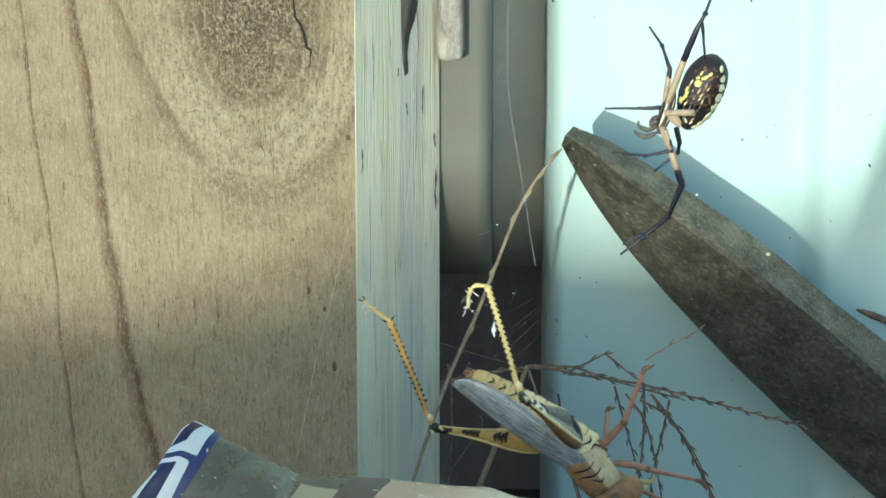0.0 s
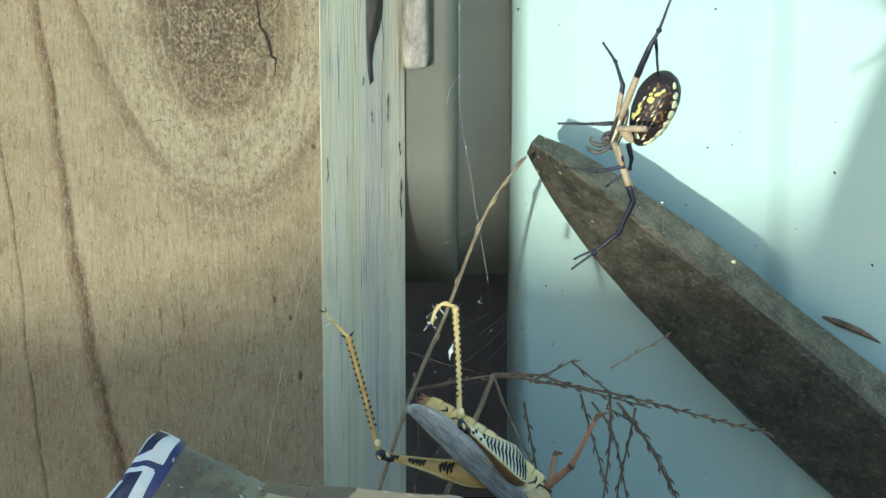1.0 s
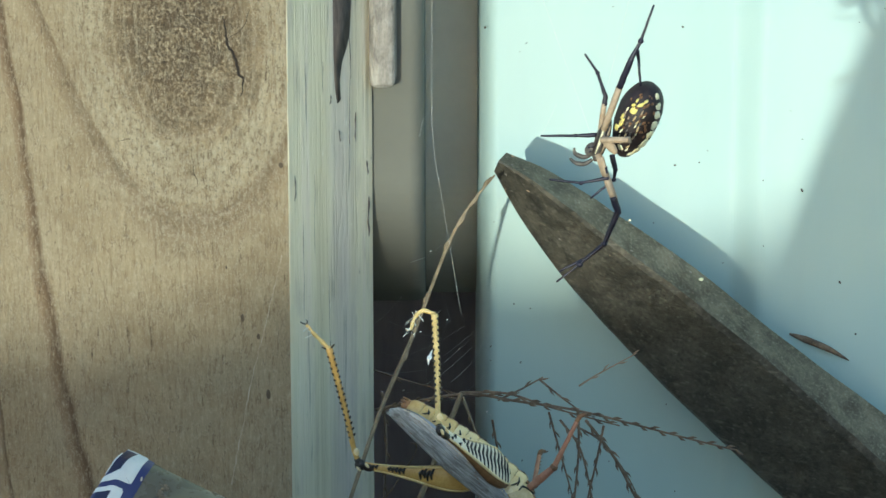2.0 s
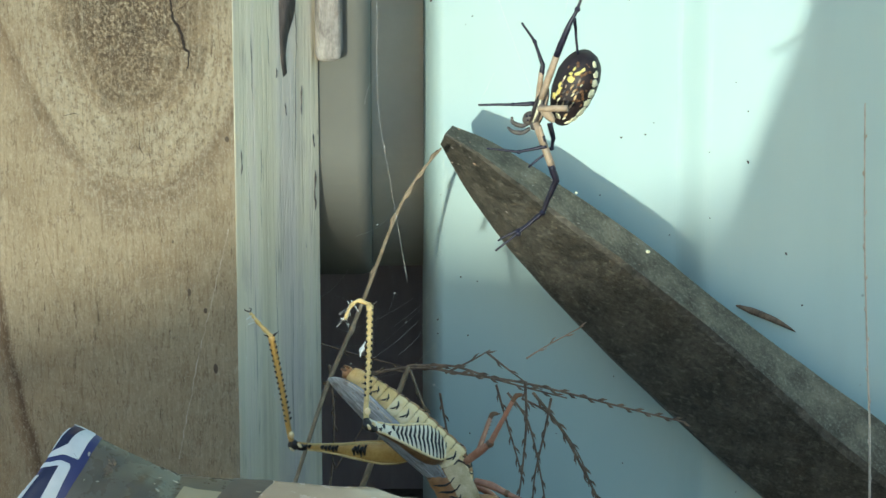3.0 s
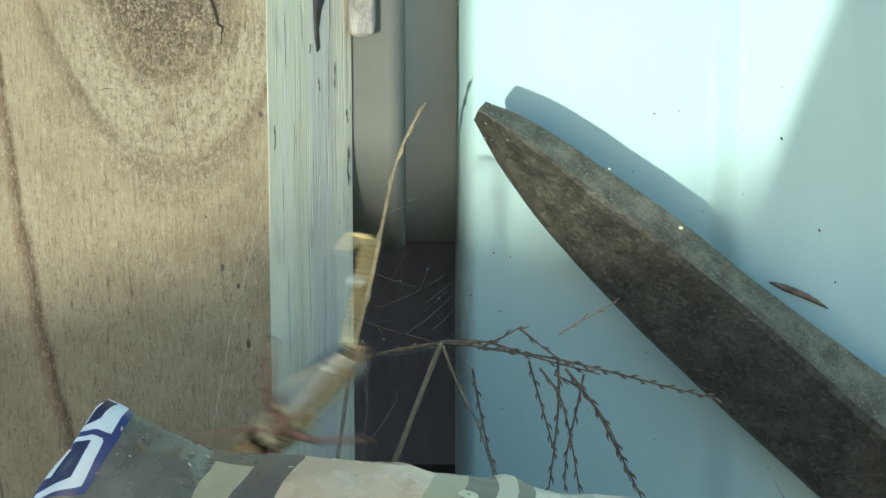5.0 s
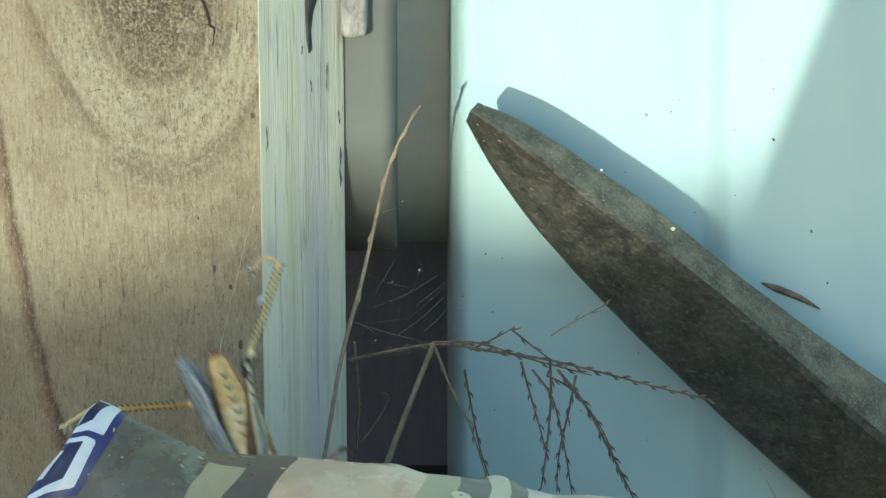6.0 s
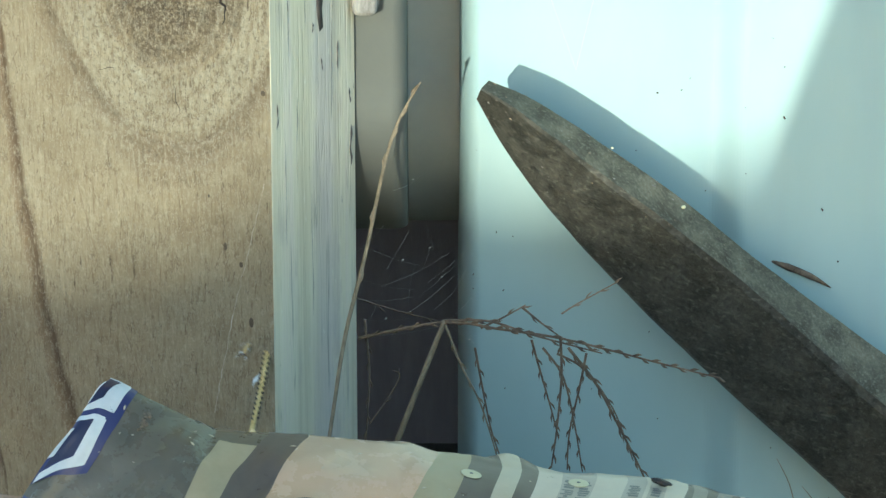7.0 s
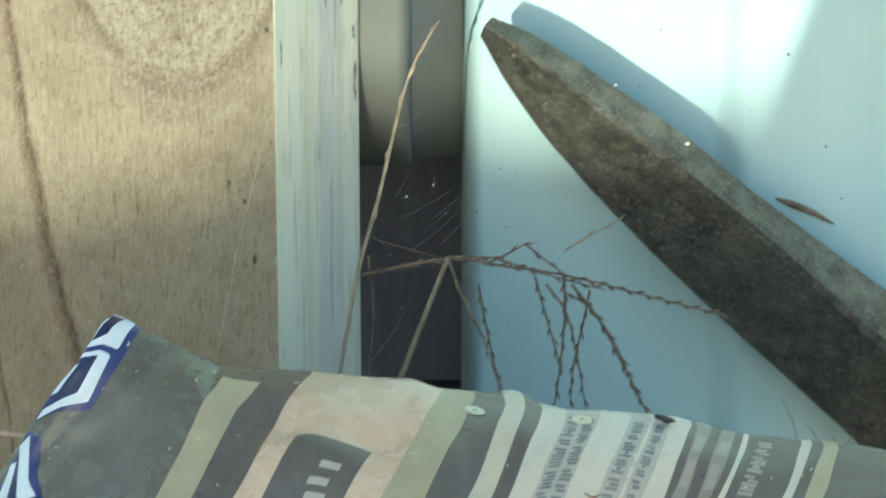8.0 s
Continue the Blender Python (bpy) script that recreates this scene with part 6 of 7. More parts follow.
# ---- what moves ----
def motions():
    walk(spider_ob, [
        (0, pose(0.0207, -0.1500, 0.1931, 0, 0, 0)),
        (0.1, pose(0.0221, -0.1500, 0.1942, 0, 0, 0)),
        (0.2, pose(0.0239, -0.1500, 0.1957, 0, -1, 0)),
        (0.3, pose(0.0221, -0.1500, 0.1928, 0, 1, 0)),
        (0.4, pose(0.0165, -0.1500, 0.1914, 0, 6, 0)),
        (0.5, pose(0.0163, -0.1500, 0.1925, 0, 2, 0)),
        (0.6, pose(0.0220, -0.1500, 0.1924, 0, 0, 0)),
        (0.7, pose(0.0227, -0.1500, 0.1929, 0, 0, 0)),
        (0.8, pose(0.0241, -0.1500, 0.1956, 0, 0, 0)),
        (0.9, pose(0.0234, -0.1500, 0.1942, 0, 0, 0)),
        (1, pose(0.0188, -0.1500, 0.1919, 0, 1, 0)),
        (1.1, pose(0.0195, -0.1500, 0.1919, 0, 1, 0)),
        (1.2, pose(0.0203, -0.1500, 0.1921, 0, 1, 0)),
        (2.3, pose(0.0212, -0.1500, 0.1929, 0, 0, 0)),
        (2.5, pose(0.0200, -0.1500, 0.1923, 0, 0, 0)),
        (3, pose(0.0199, -0.1500, 0.1935, 0, 0, 0)),
        (3.5, pose(0.0211, -0.1500, 0.1947, 0, -1, 0)),
        (3.6, pose(0.0180, -0.1500, 0.1950, 0, -2, 0)),
        (3.7, pose(0.0153, -0.1500, 0.1961, 0, -3, 0)),
        (3.8, pose(0.0074, -0.1500, 0.1970, 0, -4, 0)),
        (3.9, pose(0.0113, -0.1500, 0.1944, 0, -2, 0)),
        (4, pose(0.0248, -0.1500, 0.1909, 0, 0, 0)),
        (4.1, pose(0.0272, -0.1500, 0.1988, 0, 40, 0)),
        (4.2, pose(0.0249, -0.1500, 0.2067, 0, 95, 0)),
        (4.3, pose(0.0261, -0.1500, 0.2079, 0, 150, 0)),
        (4.4, pose(0.0285, -0.1500, 0.2244, 0, 160, 0)),
        (4.6, pose(0.0278, -0.1500, 0.2352, 0, 160, 0)),
        (8, pose(0.0290, -0.1500, 0.2350, 0, 160, 0)),
    ])
    walk(hopper, [
        (0, pose(0.0107, -0.0240, 0.0935, 135.0, 32.3, -10.3)),
        (0.5, pose(0.0018, -0.0240, 0.0870, 129.5, 38.6, -13.5)),
        (1, pose(0.0066, -0.0240, 0.0874, 131.4, 38.7, -13.9)),
        (1.2, pose(0.0074, -0.0240, 0.0879, 131.5, 38.7, -14.0)),
        (2.3, pose(0.0097, -0.0240, 0.0912, 136.4, 36.8, -13.6)),
        (2.5, pose(0.0081, -0.0240, 0.0895, 138.5, 36.1, -13.9)),
        (2.7, pose(0.0108, -0.0240, 0.0914, 139.9, 37.2, -14.5)),
        (3, pose(0.0075, -0.0240, 0.0911, 142.8, 39.8, -16.1)),
        (3.5, pose(0.0076, -0.0240, 0.0949, 148.1, 39.9, -16.3)),
        (3.533, pose(0.0076, -0.0240, 0.0949, 148.1, 39.9, -16.3)),
        (3.6, pose(0.0003, -0.0240, 0.0987, 158.6, 66.3, -49.3)),
        (3.7, pose(-0.0105, -0.0240, 0.1014, 154.7, 58.7, -33.5)),
        (3.8, pose(-0.0136, -0.0240, 0.0969, 129.6, 59.5, -34.8)),
        (3.833, pose(-0.0136, -0.0240, 0.0969, 129.6, 59.5, -34.8)),
        (3.9, pose(-0.0045, -0.0240, 0.0916, 130.7, 46.9, -21.1)),
        (4, pose(0.0162, -0.0240, 0.0861, 157.6, 47.3, -21.3)),
        (4.1, pose(0.0156, -0.0240, 0.0857, 163.5, 41.2, -17.1)),
        (4.2, pose(-0.0020, -0.0240, 0.0841, 130.3, 32.2, -12.3)),
        (4.233, pose(-0.0020, -0.0240, 0.0841, 130.3, 32.2, -12.3)),
        (4.3, pose(-0.0050, -0.0240, 0.0835, 156.6, 38.3, -15.4)),
        (4.4, pose(0.0008, -0.0240, 0.0809, 160.6, 41.2, -16.9)),
        (4.5, pose(0.0063, -0.0240, 0.0807, 161.6, 38.7, -15.5)),
        (4.6, pose(-0.0027, -0.0240, 0.0806, 179.9, 64.0, -42.2)),
        (4.7, pose(-0.0100, -0.0240, 0.0810, 133.7, 64.7, -43.6)),
        (4.733, pose(-0.0100, -0.0240, 0.0810, 133.7, 64.7, -43.6)),
        (4.8, pose(-0.0026, -0.0240, 0.0818, 152.4, 66.0, -47.2)),
        (4.9, pose(0.0005, -0.0240, 0.0832, 143.0, 64.7, -76.5)),
        (5, pose(-0.0273, -0.0240, 0.0945, 133.9, 16.3, -124.5)),
        (5.1, pose(-0.0341, -0.0240, 0.0967, 151.8, 28.4, -113.0)),
        (5.133, pose(-0.0272, -0.0240, 0.0923, 130.3, 40.5, -99.8)),
        (5.2, pose(-0.0135, -0.0240, 0.0837, 73.3, 71.9, -97.2)),
        (5.75, pose(-0.0179, -0.0240, 0.0687, 130.5, 63.9, -41.7)),
        (6.3, pose(-0.0446, -0.0240, 0.1009, 148.7, 63.2, -40.4)),
        (6.4, pose(-0.0380, -0.0240, 0.0629, 115.5, 44.5, -65.6)),
        (6.5, pose(-0.0258, -0.0240, 0.0660, 123.3, 48.8, -56.4)),
        (6.6, pose(0.0034, -0.0240, 0.0966, 172.0, 55.3, -28.2)),
        (6.667, pose(0.0008, -0.0240, 0.0897, 78.8, 59.3, -68.6)),
        (6.7, pose(-0.0005, -0.0240, 0.0862, 40.7, 49.9, -79.6)),
        (6.8, pose(-0.0119, -0.0240, 0.0693, 91.5, 61.8, -78.1)),
        (6.9, pose(-0.0325, -0.0240, 0.0516, 116.7, 48.0, -63.7)),
        (7, pose(-0.0347, -0.0240, 0.0504, 121.9, 49.4, -57.8)),
        (7.1, pose(-0.0309, -0.0240, 0.0528, 121.8, 49.2, -58.1)),
        (7.2, pose(-0.0296, -0.0240, 0.0727, 127.9, 57.7, -50.2)),
        (7.233, pose(-0.0306, -0.0240, 0.0765, 170.0, 11.1, -19.8)),
        (7.267, pose(-0.0316, -0.0240, 0.0802, -165.9, -41.0, -23.0)),
        (7.3, pose(-0.0327, -0.0240, 0.0840, -63.0, -68.9, -112.5)),
        (7.333, pose(-0.0369, -0.0240, 0.0684, -168.7, -40.5, -29.4)),
        (7.367, pose(-0.0411, -0.0240, 0.0528, 160.2, 9.7, -32.9)),
        (7.4, pose(-0.0454, -0.0240, 0.0372, 107.3, 46.4, -73.4)),
        (7.5, pose(-0.0337, -0.0240, 0.0192, 107.6, 47.4, -72.8)),
        (8, pose(-0.0352, -0.0240, 0.0197, 107.7, 47.7, -72.6)),
    ])
    walk(near_thigh, [
        (0, pose(0.0000, 0.0026, -0.0008, -139.8, -16.0, 130.6)),
        (0.5, pose(-0.0000, 0.0026, -0.0008, -153.2, -11.6, 143.2)),
        (1, pose(-0.0000, 0.0026, -0.0008, -151.6, -16.5, 139.2)),
        (1.2, pose(0.0000, 0.0026, -0.0008, -151.6, -16.5, 139.2)),
        (2.3, pose(0.0000, 0.0026, -0.0008, -149.4, -17.3, 141.0)),
        (2.5, pose(-0.0000, 0.0026, -0.0008, -150.1, -12.4, 144.8)),
        (2.7, pose(-0.0000, 0.0026, -0.0008, -147.1, -18.7, 140.1)),
        (3, pose(0.0000, 0.0026, -0.0008, -145.9, -22.8, 135.4)),
        (3.5, pose(0.0000, 0.0026, -0.0008, -132.9, -18.9, 128.2)),
        (3.533, pose(0.0000, 0.0026, -0.0008, -132.9, -18.9, 128.2)),
        (3.6, pose(0.0000, 0.0026, -0.0008, -102.0, -12.2, 146.1)),
        (3.7, pose(-0.0000, 0.0026, -0.0008, -113.1, 4.5, 122.7)),
        (3.8, pose(0.0000, 0.0026, -0.0008, -136.0, -5.4, 178.4)),
        (3.833, pose(0.0000, 0.0026, -0.0008, -136.0, -5.4, 178.4)),
        (3.9, pose(-0.0057, 0.0024, -0.0004, -140.5, -3.8, -178.5)),
        (3.933, pose(-0.0038, 0.0025, -0.0005, -143.4, -10.3, 155.1)),
        (4, pose(-0.0000, 0.0026, -0.0008, -139.1, -23.5, 100.0)),
        (4.1, pose(-0.0000, 0.0026, -0.0008, -140.3, -23.0, 119.3)),
        (4.2, pose(0.0000, 0.0026, -0.0008, -146.5, -18.5, 133.3)),
        (4.233, pose(0.0000, 0.0026, -0.0008, -146.5, -18.5, 133.3)),
        (4.3, pose(0.0000, 0.0026, -0.0008, -111.0, -17.1, 116.8)),
        (4.333, pose(-0.0000, 0.0026, -0.0008, -160.7, -2.5, 128.2)),
        (4.367, pose(-0.0000, 0.0026, -0.0008, 151.1, 15.5, 124.6)),
        (4.4, pose(-0.0000, 0.0026, -0.0008, 97.5, 24.1, 107.3)),
        (4.5, pose(0.0000, 0.0026, -0.0008, 163.3, 41.4, 124.3)),
        (4.533, pose(0.0000, 0.0026, -0.0008, -150.0, 43.4, 151.6)),
        (4.6, pose(-0.0000, 0.0026, -0.0008, -79.3, 11.6, 177.7)),
        (4.7, pose(-0.0005, 0.0026, -0.0009, -122.5, 14.6, 180.0)),
        (4.733, pose(-0.0005, 0.0026, -0.0009, -122.5, 14.6, 180.0)),
        (4.8, pose(-0.0013, 0.0025, -0.0009, -100.1, 6.4, -177.4)),
        (4.9, pose(0.0000, 0.0026, -0.0008, -80.0, 15.4, 149.6)),
        (4.933, pose(0.0000, 0.0026, -0.0008, -98.4, 34.5, 169.1)),
        (5, pose(-0.0000, 0.0026, -0.0008, -116.4, 83.2, -150.1)),
        (5.1, pose(0.0000, 0.0026, -0.0008, -128.6, 74.4, -143.1)),
        (5.133, pose(0.0000, 0.0026, -0.0008, 158.0, 56.0, 148.1)),
        (5.2, pose(-0.0000, 0.0026, -0.0008, 132.2, -5.9, 135.2)),
        (5.467, pose(0.0000, 0.0026, -0.0008, -171.8, 10.7, 141.4)),
        (5.75, pose(0.0000, 0.0026, -0.0008, -112.2, 14.2, 159.2)),
        (6.3, pose(0.0000, 0.0026, -0.0008, -113.4, 15.0, 163.2)),
        (6.4, pose(-0.0009, 0.0030, -0.0011, -141.2, 15.4, 156.5)),
        (6.5, pose(-0.0003, 0.0027, -0.0009, -129.2, 18.1, 163.2)),
        (6.6, pose(-0.0006, 0.0027, -0.0007, -105.6, -11.1, 174.8)),
        (6.667, pose(-0.0002, 0.0026, -0.0008, -150.6, -54.1, 150.9)),
        (6.7, pose(0.0000, 0.0026, -0.0008, 162.6, -77.2, 170.9)),
        (6.8, pose(-0.0077, 0.0035, 0.0015, -156.3, -16.3, 173.3)),
        (6.9, pose(-0.0070, 0.0051, -0.0037, -111.6, 21.1, 160.3)),
        (7, pose(-0.0080, 0.0049, -0.0036, -105.5, 18.6, 163.5)),
        (7.033, pose(-0.0089, 0.0053, -0.0044, -155.1, 20.3, 165.5)),
        (7.067, pose(-0.0099, 0.0056, -0.0051, 154.6, 22.8, 165.4)),
        (7.1, pose(-0.0108, 0.0059, -0.0059, 103.4, 24.3, 163.2)),
        (7.133, pose(-0.0072, 0.0048, -0.0042, 152.3, 11.7, 163.5)),
        (7.167, pose(-0.0036, 0.0037, -0.0025, -160.2, 3.1, 154.2)),
        (7.2, pose(-0.0000, 0.0026, -0.0008, -112.2, 4.1, 141.6)),
        (7.233, pose(-0.0000, 0.0026, -0.0008, -111.3, -13.2, 98.8)),
        (7.267, pose(0.0000, 0.0026, -0.0008, -97.7, -24.9, 51.7)),
        (7.3, pose(0.0000, 0.0026, -0.0008, -78.8, -22.8, 1.3)),
        (7.333, pose(-0.0108, 0.0071, -0.0014, -108.0, -38.7, 57.3)),
        (7.367, pose(-0.0216, 0.0116, -0.0020, -139.7, -25.8, 115.2)),
        (7.4, pose(-0.0325, 0.0161, -0.0025, -147.2, 2.8, 157.4)),
        (7.5, pose(-0.0018, 0.0033, -0.0008, -104.6, 0.8, 158.9)),
        (8, pose(-0.0018, 0.0033, -0.0008, -104.6, 0.8, 158.8)),
    ])
    walk(near_shin, [
        (0, pose(-0.0141, 0.0190, 0.0054, 169.3, 43.3, -168.3)),
        (0.5, pose(-0.0176, 0.0158, 0.0037, 167.1, 51.7, -172.5)),
        (1, pose(-0.0163, 0.0167, 0.0056, 166.3, 49.9, -174.6)),
        (1.2, pose(-0.0163, 0.0167, 0.0056, 166.4, 49.9, -174.5)),
        (2.3, pose(-0.0167, 0.0161, 0.0059, -179.8, 52.8, -161.9)),
        (2.5, pose(-0.0180, 0.0153, 0.0040, -169.0, 55.9, -152.9)),
        (2.7, pose(-0.0163, 0.0163, 0.0064, -176.2, 51.1, -160.1)),
        (3, pose(-0.0148, 0.0172, 0.0079, -176.6, 50.1, -163.6)),
        (3.5, pose(-0.0132, 0.0193, 0.0065, -156.3, 44.7, -141.0)),
        (3.533, pose(-0.0132, 0.0193, 0.0065, -156.3, 44.7, -141.0)),
        (3.6, pose(-0.0183, 0.0149, 0.0040, -127.4, 12.2, -124.4)),
        (3.7, pose(-0.0121, 0.0215, -0.0026, -149.6, 22.4, -139.3)),
        (3.8, pose(-0.0224, 0.0032, 0.0013, -174.6, 28.1, -145.7)),
        (3.833, pose(-0.0224, 0.0032, 0.0013, -174.6, 28.1, -145.7)),
        (3.9, pose(-0.0282, 0.0018, 0.0011, -175.5, 36.0, -138.9)),
        (4, pose(-0.0036, 0.0229, 0.0082, -117.3, 46.0, -112.1)),
        (4.1, pose(-0.0101, 0.0207, 0.0080, -77.7, 40.3, -80.7)),
        (4.2, pose(-0.0146, 0.0181, 0.0064, 174.2, 52.0, -163.0)),
        (4.233, pose(-0.0146, 0.0181, 0.0064, 174.2, 52.0, -163.0)),
        (4.3, pose(-0.0097, 0.0218, 0.0058, -168.2, 22.4, -151.2)),
        (4.333, pose(-0.0085, 0.0219, 0.0005, -99.7, 55.7, -105.0)),
        (4.367, pose(-0.0073, 0.0221, -0.0047, -23.1, 28.2, -50.0)),
        (4.4, pose(-0.0061, 0.0222, -0.0100, 14.2, -19.3, -48.8)),
        (4.5, pose(-0.0095, 0.0165, -0.0157, -3.2, -3.9, -45.3)),
        (4.533, pose(-0.0137, 0.0122, -0.0122, -38.8, 10.8, -66.2)),
        (4.567, pose(-0.0179, 0.0078, -0.0088, -77.7, 9.7, -92.0)),
        (4.6, pose(-0.0220, 0.0035, -0.0053, -112.5, -6.6, -111.6)),
        (4.7, pose(-0.0223, 0.0026, -0.0066, -149.4, 33.4, -133.0)),
        (4.733, pose(-0.0223, 0.0026, -0.0066, -149.4, 33.4, -133.0)),
        (4.8, pose(-0.0236, 0.0015, -0.0035, -129.0, 11.9, -117.9)),
        (4.9, pose(-0.0187, 0.0136, -0.0068, -126.8, -7.3, -131.1)),
        (4.933, pose(-0.0132, 0.0095, -0.0122, -119.6, -3.9, -158.7)),
        (5, pose(-0.0023, 0.0013, -0.0231, -113.3, 10.1, 147.5)),
        (5.1, pose(-0.0048, -0.0010, -0.0225, -104.1, -9.8, 164.4)),
        (5.133, pose(-0.0085, 0.0054, -0.0145, -91.6, 32.6, -159.2)),
        (5.167, pose(-0.0122, 0.0119, -0.0065, -36.2, 48.7, -87.3)),
        (5.2, pose(-0.0159, 0.0184, 0.0015, 1.1, 16.7, -32.2)),
        (5.367, pose(-0.0173, 0.0159, -0.0009, -27.4, 54.3, -43.4)),
        (5.567, pose(-0.0190, 0.0128, -0.0039, -138.8, 61.4, -137.8)),
        (5.75, pose(-0.0204, 0.0103, -0.0063, -174.9, 25.3, -157.8)),
        (6.3, pose(-0.0208, 0.0089, -0.0066, -126.6, 25.9, -115.7)),
        (6.4, pose(-0.0208, 0.0116, -0.0071, -161.1, 40.3, -175.6)),
        (6.5, pose(-0.0208, 0.0089, -0.0079, -155.1, 37.9, -159.8)),
        (6.6, pose(-0.0226, 0.0047, 0.0036, -143.3, 5.3, -135.3)),
        (6.667, pose(-0.0108, 0.0038, 0.0153, 152.5, 8.6, 173.8)),
        (6.7, pose(-0.0049, 0.0034, 0.0211, 125.3, -9.1, 154.5)),
        (6.8, pose(-0.0291, 0.0060, 0.0078, 178.2, 22.6, -169.7)),
        (6.9, pose(-0.0267, 0.0122, -0.0117, -161.1, 29.2, -164.7)),
        (7, pose(-0.0284, 0.0110, -0.0108, -161.5, 24.0, -157.0)),
        (7.1, pose(-0.0305, 0.0118, -0.0152, -171.5, 11.9, -160.8)),
        (7.2, pose(-0.0176, 0.0165, -0.0024, -154.0, 22.5, -135.2)),
        (7.233, pose(-0.0048, 0.0121, 0.0010, -101.8, 37.6, -110.7)),
        (7.267, pose(0.0080, 0.0076, 0.0045, -45.8, 28.8, -81.5)),
        (7.3, pose(0.0207, 0.0031, 0.0079, -3.2, 4.7, -71.7)),
        (7.333, pose(-0.0039, 0.0103, 0.0041, -33.3, 40.0, -79.7)),
        (7.367, pose(-0.0286, 0.0175, 0.0002, -99.1, 59.6, -128.6)),
        (7.4, pose(-0.0532, 0.0247, -0.0036, -161.7, 37.9, -174.3)),
        (7.5, pose(-0.0227, 0.0114, -0.0011, -161.9, 12.7, -144.9)),
        (8, pose(-0.0227, 0.0114, -0.0012, -161.9, 12.7, -144.9)),
    ])
